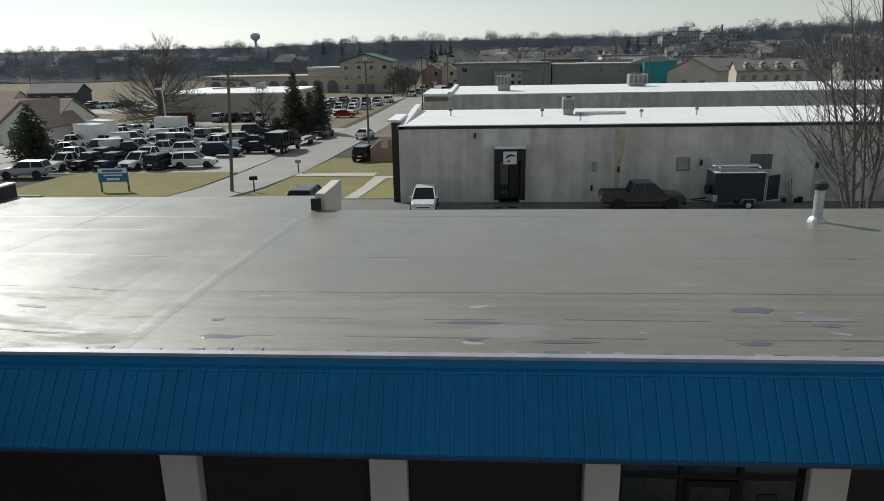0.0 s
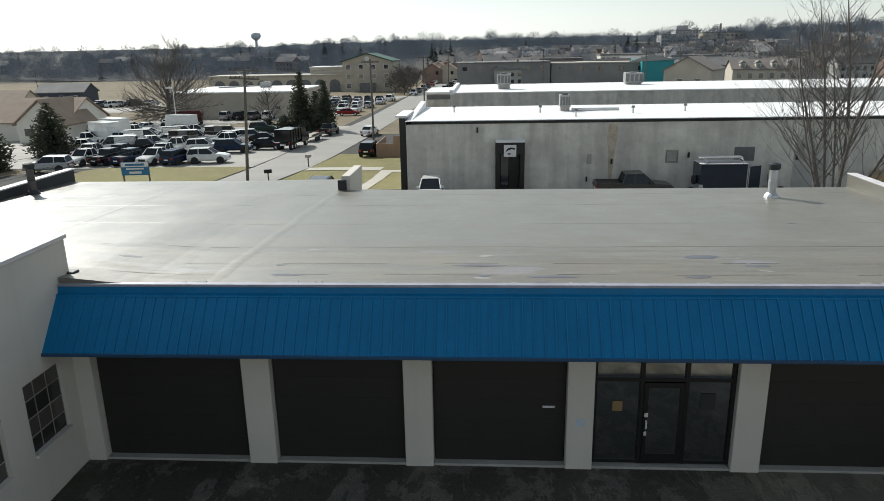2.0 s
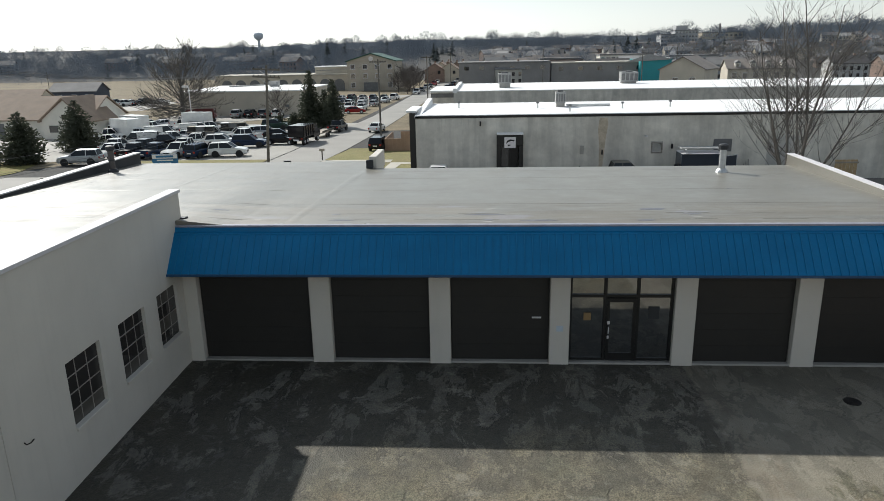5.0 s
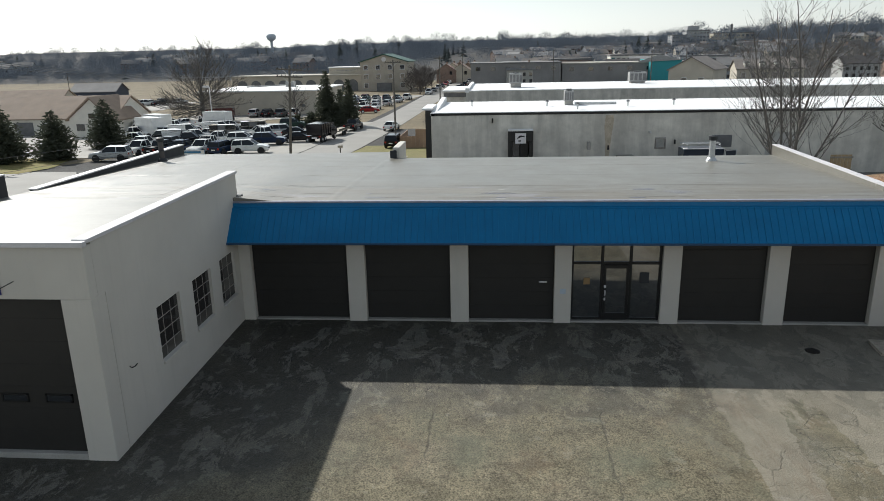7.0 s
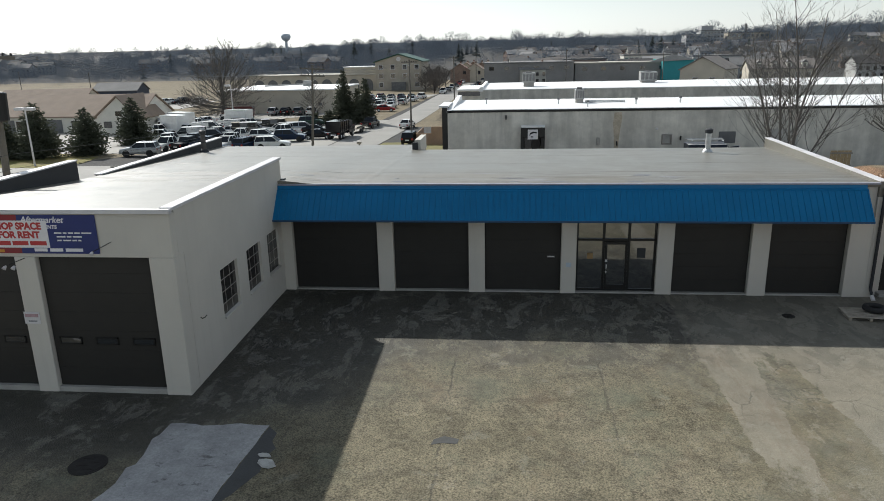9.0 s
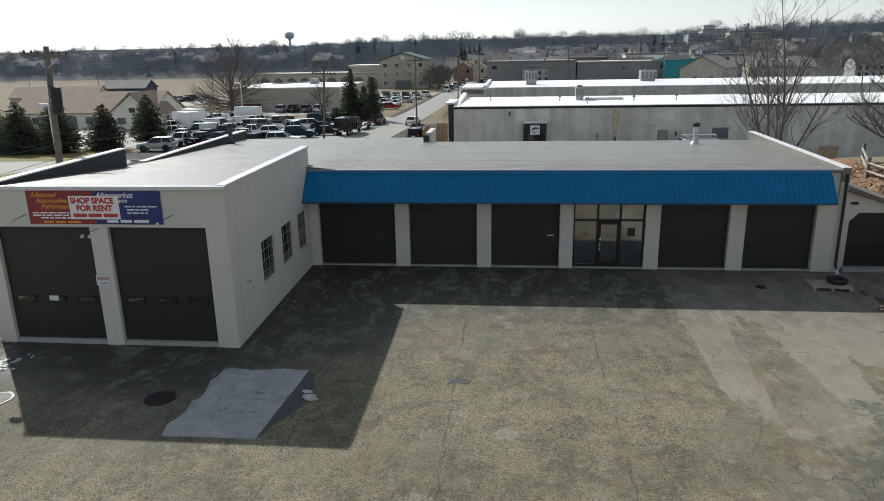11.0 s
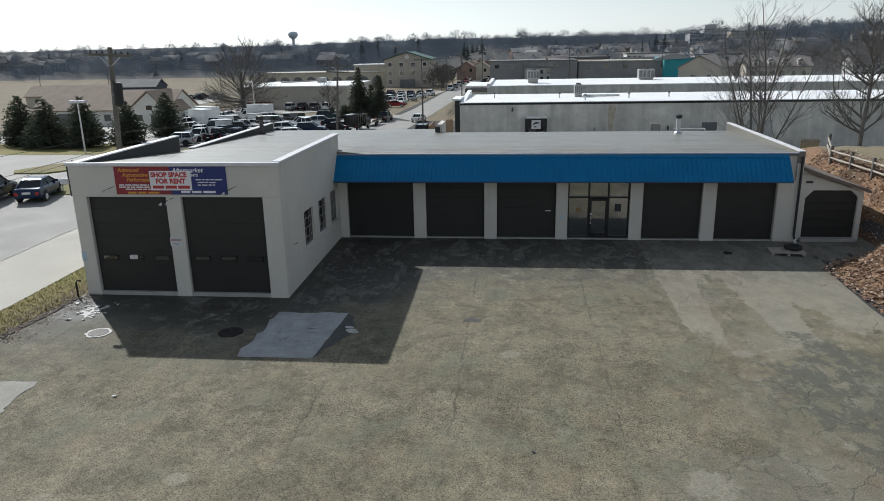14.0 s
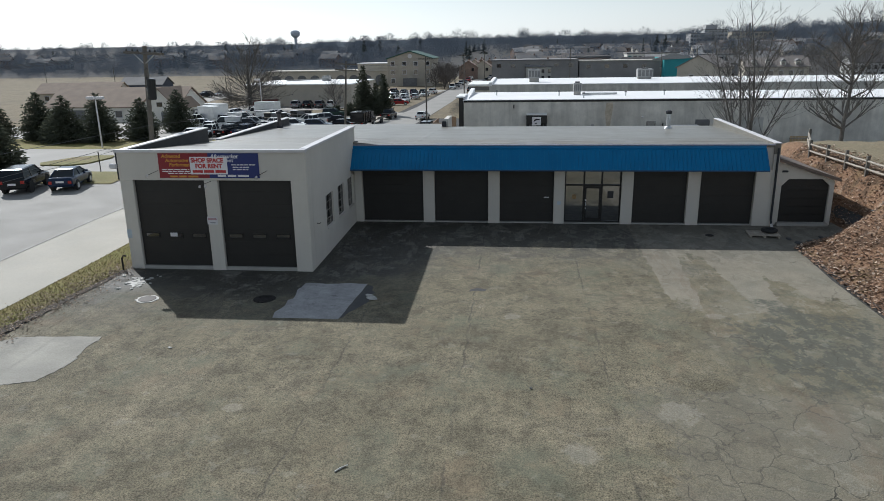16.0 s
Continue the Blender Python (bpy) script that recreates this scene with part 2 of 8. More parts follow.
    for cx in (3.4, 7.45, 11.9):
        wob = n.math("MULTIPLY", n.math("SUBTRACT", n.noise(1.1, 5, 0.7), 0.5), 0.5)
        d = n.math("ABSOLUTE", n.math("SUBTRACT", n.math("ADD", x, wob), cx))
        ln = n.ramp(d, [(0.012, 1.0), (0.05, 0.0)])
        seam = ln if seam is None else n.math("MAXIMUM", seam, ln)
    seam = n.math("MULTIPLY", seam, n.ramp(n.noise(0.5, 4), [(0.42, 0.0), (0.55, 0.85)]))
    crack = n.math("MAXIMUM", small, seam)
    c = n.mix(n.math("MULTIPLY", crack, 0.6), c, (0.045, 0.043, 0.038))
    # bleached spots
    for sx, sy, sr in ((10.8, -22.6, 0.62), (13.5, -20.3, 0.8), (16.4, -13.1, 0.45), (9.0, -13.6, 0.4), (5.2, -27.0, 0.5), (1.2, -21.0, 0.35)):
        ax = n.math("SUBTRACT", x, sx)
        ay = n.math("SUBTRACT", y, sy)
        d = n.math("DIVIDE", n.math("SQRT", n.math("ADD", n.math("MULTIPLY", ax, ax), n.math("MULTIPLY", ay, ay))), sr)
        d = n.math("ADD", d, n.math("MULTIPLY", n.math("SUBTRACT", n.noise(2.2, 6, 0.75), 0.5), 2.0))
        c = n.mix(n.math("MULTIPLY", n.ramp(d, [(0.6, 1.0), (0.85, 0.0)]), 0.34), c, n.mix(1.0, (0.33, 0.315, 0.27), n.ramp(n.noise(16, 4, 0.8), [(0.35, 0.75), (0.65, 1.25)]), "MULTIPLY"))
    spots = n.ramp(n.noise(1.3, 7, 0.7), [(0.6, 0.0), (0.64, 0.8)])
    c = n.mix(n.math("MULTIPLY", spots, 0.26), c, (0.33, 0.32, 0.28))
    c = n.mix(1.0, c, (1.0, 0.985, 0.95), "MULTIPLY")
    n.bump(n.math("SUBTRACT", n.math("MULTIPLY", n.cells(24, "F1"), -1.0), n.math("MULTIPLY", crack, 1.2)), 0.55, 0.02)
    return n.done(c, n.ramp(n.math("MULTIPLY", pool, oily), [(0.0, 0.9), (1.0, 0.62)]), 0, 0.35)


def membrane_material():
    n = Net("roof_membrane")
    x, y, z = n.xyz()
    c = n.ramp(n.noise(0.25, 6, 0.6), [(0.3, (0.138, 0.128, 0.104)), (0.7, (0.182, 0.169, 0.138))])
    streak = n.ramp(n.noise(1.6, 7, 0.72, (0.10, 1.8, 1)), [(0.44, 0.0), (0.58, 1.0)])
    low = n.ramp(n.math("DIVIDE", y, 5.0), [(0.0, 1.0), (0.6, 0.9), (0.68, 0.25), (1.0, 0.08)])
    low = n.math("MULTIPLY", low, n.ramp(n.math("ADD", n.math("MULTIPLY", y, 2.0), 1.0), [(0.0, 0.22), (1.0, 1.0)]))
    c = n.mix(n.math("MULTIPLY", n.math("MULTIPLY", streak, low), 0.5), c, (0.085, 0.074, 0.058))
    pool = n.ramp(n.noise(0.9, 4, 0.5, (0.4, 1.4, 1)), [(0.64, 0.0), (0.67, 1.0)])
    c = n.mix(n.math("MULTIPLY", n.math("MULTIPLY", pool, low), 0.75), c, (0.20, 0.19, 0.21))
    chalk = n.ramp(n.noise(1.4, 4, 0.5, (0.5, 1.5, 1), None, 0.3), [(0.67, 0.0), (0.7, 1.0)])
    c = n.mix(n.math("MULTIPLY", n.math("MULTIPLY", chalk, low), 0.6), c, (0.5, 0.48, 0.44))
    c = n.mix(1.0, c, n.ramp(n.noise(9, 4), [(0.3, 0.93), (0.7, 1.05)]), "MULTIPLY")
    n.bump(n.noise(0.8, 5, 0.6), 0.35, 0.03)
    worn = n.math("MULTIPLY", n.ramp(n.noise(0.8, 7, 0.72, (0.35, 1.5, 1)), [(0.4, 0.0), (0.6, 1.0)]), low)
    gloss = n.mix(n.math("MULTIPLY", worn, 0.9), n.ramp(n.noise(0.7, 5, 0.65), [(0.3, 0.32), (0.7, 0.45)]), (0.72, 0.72, 0.72))
    c = n.mix(n.math("MULTIPLY", worn, 0.4), c, (0.12, 0.108, 0.085))
    return n.done(c, gloss, 0, 1.0)


def concrete_wall_material(name="weathered_concrete", rgb=(0.67, 0.64, 0.57)):
    n = Net(name)
    c = n.mix(1.0, rgb, n.ramp(n.noise(0.3, 6), [(0.3, 0.86), (0.7, 1.1)]), "MULTIPLY")
    drip = n.ramp(n.noise(0.7, 6, 0.6, (1.2, 1.2, 0.14)), [(0.4, 0.7), (0.62, 1.1)])
    c = n.mix(0.6, c, n.mix(1.0, c, drip, "MULTIPLY"))
    blotch = n.ramp(n.noise(0.8, 7, 0.7), [(0.35, 0.84), (0.65, 1.08)])
    c = n.mix(1.0, c, blotch, "MULTIPLY")
    x, y, z = n.xyz()
    top = n.ramp(n.math("DIVIDE", n.math("ADD", z, 1.4), 5.2), [(0.55, 0.0), (1.0, 1.0)])
    run = n.ramp(n.noise(0.9, 5, 0.7, (1.0, 1.0, 0.05)), [(0.55, 0.0), (0.68, 1.0)])
    c = n.mix(n.math("MULTIPLY", n.math("MULTIPLY", run, top), 0.4), c, (0.16, 0.155, 0.145))
    n.bump(n.noise(14, 4), 0.3, 0.01)
    return n.done(c, 0.9)


def paint_wall_material():
    n = Net("white_painted_block")
    c = n.mix(1.0, (0.565, 0.53, 0.47), n.ramp(n.noise(0.5, 5), [(0.3, 0.93), (0.7, 1.04)]), "MULTIPLY")
    drip = n.ramp(n.noise(1.2, 6, 0.65, (2.0, 2.0, 0.12)), [(0.55, 0.0), (0.72, 1.0)])
    c = n.mix(n.math("MULTIPLY", drip, 0.16), c, (0.36, 0.34, 0.30))
    chip = n.ramp(n.noise(3.5, 5, 0.7), [(0.72, 0.0), (0.74, 1.0)])
    c = n.mix(n.math("MULTIPLY", chip, 0.3), c, (0.40, 0.38, 0.35))
    br = n.node("ShaderNodeTexBrick")
    mp = n.node("ShaderNodeCombineXYZ")
    x, y, z = n.xyz()
    n.put(mp.inputs[0], n.math("ADD", x, y))
    n.put(mp.inputs[1], z)
    n.put(br.inputs["Vector"], mp.outputs[0])
    br.inputs["Scale"].default_value = 1.0
    br.inputs["Brick Width"].default_value, br.inputs["Row Height"].default_value = 0.406, 0.203
    br.inputs["Mortar Size"].default_value = 0.008
    h = n.math("ADD", n.math("MULTIPLY", br.outputs["Fac"], -0.6), n.noise(20, 4))
    n.bump(h, 0.16, 0.006)
    return n.done(c, 0.75)


def grass_material(name, a, b, dirt):
    n = Net(name)
    c = n.mix(n.ramp(n.noise(0.35, 6, 0.65), [(0.35, 0.0), (0.65, 1.0)]), a, b)
    c = n.mix(n.ramp(n.noise(0.12, 6, 0.7), [(0.52, 0.0), (0.7, 0.8)]), c, dirt)
    c = n.mix(1.0, c, n.ramp(n.noise(11, 4, 0.7), [(0.3, 0.6), (0.7, 1.35)]), "MULTIPLY")
    n.bump(n.noise(18, 4, 0.7), 0.6, 0.04)
    return n.done(c, 0.95, 0, 0.2)


def leaf_bank_material():
    n = Net("leaf_litter")
    x, y, z = n.xyz()
    c = n.ramp(n.noise(11.0, 6, 0.8), [(0.3, (0.05, 0.032, 0.02)), (0.45, (0.16, 0.092, 0.055)), (0.58, (0.30, 0.185, 0.115)), (0.72, (0.47, 0.36, 0.27))])
    c = n.mix(n.ramp(n.noise(0.5, 5), [(0.5, 0.0), (0.7, 0.6)]), c, (0.19, 0.155, 0.075))
    c = n.mix(n.ramp(n.noise(0.7, 7, 0.72), [(0.5, 0.0), (0.58, 0.75)]), c, (0.06, 0.04, 0.026))
    c = n.mix(n.ramp(n.noise(0.9, 7, 0.75), [(0.58, 0.0), (0.64, 0.5)]), c, (0.40, 0.34, 0.27))
    lawn = n.ramp(n.math("ADD", n.math("DIVIDE", n.math("SUBTRACT", x, 28.4), 2.0), n.math("MULTIPLY", n.math("SUBTRACT", n.noise(1.2, 5), 0.5), 1.2)), [(0.0, 0.0), (0.6, 0.85)])
    c = n.mix(lawn, c, n.mix(1.0, (0.235, 0.205, 0.135), n.ramp(n.noise(6, 5), [(0.3, 0.75), (0.7, 1.2)]), "MULTIPLY"))
    n.bump(n.noise(18, 5, 0.7), 0.7, 0.04)
    return n.done(c, 0.95, 0, 0.2)


def glass_material(name, tint=(0.012, 0.014, 0.016), mirror=0.3, shine=(0.9, 0.92, 0.95)):
    """Dark glazing that mirrors what lies before it."""
    n = Net(name)
    d = n.node("ShaderNodeBsdfDiffuse")
    n.put(d.inputs["Color"], tint)
    g = n.node("ShaderNodeBsdfGlossy")
    n.put(g.inputs["Color"], shine)
    g.inputs["Roughness"].default_value = 0.04
    fr = n.node("ShaderNodeFresnel")
    fr.inputs[0].default_value = 1.5
    mx = n.node("ShaderNodeMixShader")
    n.put(mx.inputs[0], n.math("MAXIMUM", fr.outputs[0], mirror))
    n.put(mx.inputs[1], d.outputs[0])
    n.put(mx.inputs[2], g.outputs[0])
    n.put(n.t.nodes["Material Output"].inputs["Surface"], mx.outputs[0])
    return n.m


def spray_material(name, dark, light, scale=1.6, through=0.35, even=0.0):
    """Needles or fine twigs that let some of the sun behind them through."""
    n = Net(name)
    c = n.ramp(n.noise(scale, 5, 0.7), [(0.32, dark), (0.68, light)])
    d = n.node("ShaderNodeBsdfDiffuse")
    t = n.node("ShaderNodeBsdfTranslucent")
    n.put(d.inputs["Color"], c)
    n.put(t.inputs["Color"], c)
    if even:
        # soft clumps: the blades' own facing counts little
        own = n.node("ShaderNodeVectorMath", operation="SCALE")
        n.put(own.inputs[0], n.node("ShaderNodeNewGeometry").outputs["Normal"])
        own.inputs["Scale"].default_value = 1 - even
        sm = n.node("ShaderNodeVectorMath", operation="ADD")
        n.put(sm.inputs[0], own.outputs[0])
        sm.inputs[1].default_value = (0, -0.35 * even, even)
        nm = n.node("ShaderNodeVectorMath", operation="NORMALIZE")
        n.put(nm.inputs[0], sm.outputs[0])
        n.put(d.inputs["Normal"], nm.outputs[0])
    mx = n.node("ShaderNodeMixShader")
    mx.inputs[0].default_value = through
    n.put(mx.inputs[1], d.outputs[0])
    n.put(mx.inputs[2], t.outputs[0])
    n.put(n.t.nodes["Material Output"].inputs["Surface"], mx.outputs[0])
    return n.m


def car_paint(name, rgb, rough=0.14, metal=0.0):
    n = Net(name)
    c = n.mix(1.0, rgb, n.ramp(n.noise(1.5, 4), [(0.3, 0.9), (0.7, 1.05)]), "MULTIPLY")
    n.b.inputs["Coat Weight"].default_value = 0.0
    n.b.inputs["Coat Roughness"].default_value = 0.05
    return n.done(c, rough, metal, 0.3)


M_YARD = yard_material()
M_ROOF = membrane_material()
M_PAINT = paint_wall_material()
M_CONC_WALL = concrete_wall_material()
M_CONC_WALL2 = concrete_wall_material("pale_concrete", (0.58, 0.555, 0.50))
M_GRASS = grass_material("winter_grass", (0.235, 0.205, 0.095), (0.185, 0.178, 0.075), (0.19, 0.145, 0.09))
M_VERGE = grass_material("verge_grass", (0.225, 0.18, 0.075), (0.18, 0.18, 0.055), (0.17, 0.12, 0.07))
M_LINE = plain("worn_line", (0.36, 0.35, 0.33), 0.8, 0, 0.35, 1.5)
M_FIELD = grass_material("field", (0.215, 0.175, 0.115), (0.165, 0.138, 0.09), (0.125, 0.108, 0.08))
M_SOIL = grass_material("woodland_soil", (0.075, 0.073, 0.07), (0.06, 0.059, 0.058), (0.085, 0.076, 0.064))
M_LEAVES = leaf_bank_material()
M_BLUE = plain("blue_metal", (0.002, 0.141, 0.318), 0.42, 0.0, 0.14, 0.7, 0.04, 14.0, 0.25)
# ribs lighter than the sheets: their sky highlight is put in as colour
M_BLUE_RIB = plain("highlit_blue_rib", (0.006, 0.158, 0.335), 0.5, 0.0, 0.2, 1.5, 0.04, 20.0, 0.3)
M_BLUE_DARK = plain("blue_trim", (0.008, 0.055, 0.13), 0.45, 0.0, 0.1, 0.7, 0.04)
M_WHITE_TRIM = plain("white_trim", (0.62, 0.60, 0.60), 0.5, 0.0, 0.12, 1.5, 0.05)
M_DOOR = plain("bronze_door", (0.0175, 0.0155, 0.013), 0.6, 0.0, 0.12, 1.0, 0.04)
M_FRAME = plain("dark_frame", (0.018, 0.018, 0.018), 0.4, 0.3, 0.1)
M_GLASS = glass_material("store_glass", (0.005, 0.006, 0.007), 0.37)
M_OLD_GLASS = glass_material("old_glass", (0.035, 0.032, 0.03), 0.06)
M_GRIMY_GLASS = glass_material("grimy_glass", (0.085, 0.078, 0.068), 0.05)
M_GLASS_DARK = glass_material("window_glass", (0.02, 0.022, 0.025), 0.12)
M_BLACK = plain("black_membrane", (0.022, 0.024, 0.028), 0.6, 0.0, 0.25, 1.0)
M_GALV = plain("galvanised", (0.55, 0.56, 0.56), 0.45, 0.7, 0.2, 4.0, 0.05)
M_CONC = plain("concrete", (0.36, 0.345, 0.315), 0.9, 0, 0.18, 0.9, 0.3, 24)
M_ROAD = plain("road_asphalt", (0.27, 0.258, 0.235), 0.85, 0, 0.14, 0.25, 0.3, 20)
M_LOT = plain("lot_asphalt", (0.31, 0.295, 0.265), 0.85, 0, 0.2, 0.2, 0.3, 16)
M_WALK = plain("pavement_concrete", (0.42, 0.395, 0.34), 0.9, 0, 0.12, 0.4, 0.2, 12)
M_ALLEY = plain("alley_asphalt", (0.15, 0.145, 0.135), 0.85, 0, 0.25, 0.4, 0.3, 18)
M_WHITE_ROOF = plain("white_roof", (0.78, 0.78, 0.77), 0.7, 0, 0.06, 0.3, 0.05)
M_BARK = plain("bark", (0.14, 0.128, 0.115), 0.9, 0, 0.3, 4, 0.5, 18)
M_BARK_FAR = plain("far_bark", (0.105, 0.09, 0.08), 0.95, 0, 0.25, 1, 0)
M_NEEDLE = spray_material("needles", (0.072, 0.08, 0.06), (0.13, 0.14, 0.1), 1.6, 0.35, 0.4)
M_WOOD_OLD = plain("grey_wood", (0.36, 0.32, 0.26), 0.85, 0, 0.25, 3, 0.4)
M_POLE = plain("pole_wood", (0.145, 0.13, 0.11), 0.9, 0, 0.25, 3, 0.4)
M_TYRE = plain("rubber", (0.02, 0.02, 0.02), 0.85, 0, 0.2, 6, 0.1)
M_RIM = plain("alloy", (0.6, 0.6, 0.6), 0.45, 0.3, 0.1, 6, 0)
M_LAMP_RED = plain("red_lens", (0.35, 0.02, 0.015), 0.25, 0, 0.05, 5, 0)
M_LAMP_CLEAR = plain("clear_lens", (0.65, 0.66, 0.66), 0.15, 0.2, 0.05, 5, 0)
M_CAR_GLASS = glass_material("car_glass", (0.010, 0.012, 0.014), 0.08, (0.3, 0.33, 0.36))

# ---- builders ----


def box(bm, x0, y0, z0, x1, y1, z1, bevel=0.0):
    """A box between two corners, its edges rounded off by one chamfer."""
    x0, x1, y0, y1, z0, z1 = min(x0, x1), max(x0, x1), min(y0, y1), max(y0, y1), min(z0, z1), max(z0, z1)
    m = Matrix.Translation(((x0 + x1) / 2, (y0 + y1) / 2, (z0 + z1) / 2)) @ Matrix.Diagonal((x1 - x0, y1 - y0, z1 - z0, 1))
    r = bmesh.ops.create_cube(bm, size=1, matrix=m)
    if bevel:
        es = {e for v in r["verts"] for e in v.link_edges}
        bmesh.ops.bevel(bm, geom=list(es), offset=bevel, segments=1, affect="EDGES")
    return bm


def tube(bm, pts, radii, sides=8, caps=True):
    """A round bar along points, with a radius at each."""
    rings = []
    for i, p in enumerate(pts):
        p = Vector(p)
        a = Vector(pts[max(0, i - 1)])
        b = Vector(pts[min(len(pts) - 1, i + 1)])
        d = (b - a).normalized()
        u = d.cross(Vector((0, 0, 1)) if abs(d.z) < 0.9 else Vector((1, 0, 0))).normalized()
        w = d.cross(u)
        r = radii[i] if isinstance(radii, (list, tuple)) else radii
        rings.append([bm.verts.new(p + (u * math.cos(k * math.tau / sides) + w * math.sin(k * math.tau / sides)) * r) for k in range(sides)])
    for a, b in zip(rings, rings[1:]):
        for k in range(sides):
            bm.faces.new((a[k], a[(k + 1) % sides], b[(k + 1) % sides], b[k]))
    if caps:
        bm.faces.new(rings[0][::-1])
        bm.faces.new(rings[-1])
    return bm


def prism(bm, profile, axis, a, b):
    """A closed profile drawn along one axis from a to b. Profile points are the two other coordinates in order."""
    def at(p, v):
        return {"x": (v, p[0], p[1]), "y": (p[0], v, p[1]), "z": (p[0], p[1], v)}[axis]
    lo = [bm.verts.new(at(p, a)) for p in profile]
    hi = [bm.verts.new(at(p, b)) for p in profile]
    n = len(profile)
    bm.faces.new(lo)
    bm.faces.new(hi[::-1])
    for i in range(n):
        bm.faces.new((lo[i], hi[i], hi[(i + 1) % n], lo[(i + 1) % n]))
    return bm


def mesh_of(name, bm, material, smooth=False):
    bmesh.ops.recalc_face_normals(bm, faces=bm.faces[:])
    me = bpy.data.meshes.new(name)
    bm.to_mesh(me)
    bm.free()
    me.materials.append(material)
    if smooth:
        me.polygons.foreach_set("use_smooth", [True] * len(me.polygons))
    return me


def part(name, bm, material, parent, label="", smooth=False):
    ob = new(name, mesh_of(name, bm, material, smooth))
    ob.parent = parent
    if label:
        ob["label"] = label
    return ob


def piece(name, me, parent, m):
    """One of many alike pieces, on a shared mesh."""
    ob = new(name, me)
    ob.parent = parent
    ob.matrix_local = m
    return ob


def thing(name, label, category, at=(0, 0, 0), group="", kind="", rz=0):
    ob = new(name)
    ob.matrix_world = pose(*at, 0, 0, rz)
    return tagged(ob, label, category, group, kind)


def solid(name, bm, material, label, category, group="", kind="", at=None, smooth=False, rz=0):
    ob = new(name, mesh_of(name, bm, material, smooth))
    if at:
        ob.matrix_world = pose(*at, 0, 0, rz)
    return tagged(ob, label, category, group, kind)


def B():
    return bmesh.new()


# ground heights: level yard, then falling away behind the building, rising to a wooded ridge far off
RUN = [(-300, -0.4), (-70, -0.35), (-20, -0.27), (-8.85, -0.17), (-0.5, 0.0), (14, 0.0), (36, -1.4), (50, -2.4), (70, -3.0), (110, -3.5), (260, -4.0), (420, -2.0), (900, 10.0), (2600, 36.0)]


def run_z(y):
    for (a, za), (b, zb) in zip(RUN, RUN[1:]):
        if y <= b:
            return za + (zb - za) * (y - a) / (b - a)
    return RUN[-1][1]


def ease(v):
    v = min(1, max(0, v))
    return v * v * (3 - 2 * v)


def bank_toe(y):
    """Where the bank begins to rise: further out beside the shed."""
    return 22.4 + 3.9 * ease((y + 4.4) / 3.4)


def bank_z(x, y):
    """The leafy bank that rises beside the yard."""
    if y > 30 or x < 21:
        return 0.0
    edge = bank_toe(y)
    up = ease((x - edge) / (28.6 - edge)) * 2.7
    return up * (1 - ease((y - 13) / 13)) * ease((y + 70) / 42)


def ground_z(x, y):
    z = run_z(y) + bank_z(x, y)
    if y > 260 and x > 60:
        z += ease((x - 60) / 500) * ease((y - 260) / 500) * 14
    return z


def strip(name, rows, material, dz, label, category, kind="structure", step=6.0, cols=1, thick=0.0):
    """A sheet laid along the ground: rows of (y, x from, x to)."""
    ys = sorted({r[0] for r in rows} | {b[0] for b in RUN if rows[0][0] < b[0] < rows[-1][0]})
    fine = []
    for a, b in zip(ys, ys[1:]):
        k = max(1, int((b - a) / step))
        fine += [a + (b - a) * i / k for i in range(k)]
    fine.append(ys[-1])
    bm = B()
    prev = None
    for y in fine:
        for (ya, l0, r0), (yb, l1, r1) in zip(rows, rows[1:]):
            if ya <= y <= yb:
                u = (y - ya) / (yb - ya)
                l, r = l0 + (l1 - l0) * u, r0 + (r1 - r0) * u
                break
        cur = [bm.verts.new((l + (r - l) * i / cols, y, run_z(y) + dz)) for i in range(cols + 1)]
        if prev:
            for i in range(cols):
                bm.faces.new((prev[i], prev[i + 1], cur[i + 1], cur[i]))
        prev = cur
    if thick:
        g = bmesh.ops.extrude_face_region(bm, geom=bm.faces[:])
        bmesh.ops.translate(bm, vec=(0, 0, -thick), verts=[v for v in g["geom"] if isinstance(v, bmesh.types.BMVert)])
    return solid(name, bm, material, label, category, kind=kind)

# ---- ground ----


def build_ground():
    xs = [-1500, -900, -500, -300, -200, -140, -100, -75, -55, -40, -30, -20, -10, 0, 10, 21]
    xs += [22.4 + i * 0.8 for i in range(26)] + [46, 52, 60, 75, 100, 150, 220, 320, 480, 700, 1000, 1600]
    ys = [-300, -120, -60, -40, -36, -32, -28, -24, -20, -17] + [-14 + i for i in range(0, 30)]
    ys += [17, 20, 23, 26, 30, 36, 43, 50, 60, 70, 90, 110, 150, 200, 260, 320, 420, 560, 720, 900, 1300, 2600]
    bm = B()
    grid = [[bm.verts.new((x, y, ground_z(x, y) - 0.02)) for x in xs] for y in ys]
    for j in range(len(ys) - 1):
        for i in range(len(xs) - 1):
            bm.faces.new((grid[j][i], grid[j][i + 1], grid[j + 1][i + 1], grid[j + 1][i]))
    return solid("ground", bm, M_SOIL, "dull winter ground of bare soil and leaf mould", "ground", kind="structure", smooth=True)


build_ground()
strip("field", [(20, -700, -40), (46, -700, -44), (112, -700, -16.5), (200, -700, -15), (300, -640, -16), (345, -640, -40)], M_FIELD, 0.0, "wide dry tan field behind the lots", "field", cols=3)
strip("lawn_east", [(96, -8.5, 3.2), (255, -6.5, -2.5)], M_FIELD, 0.01, "dry grass beside the street", "lawn")
# the bank of fallen leaves is a sheet that lies on the ground's rise


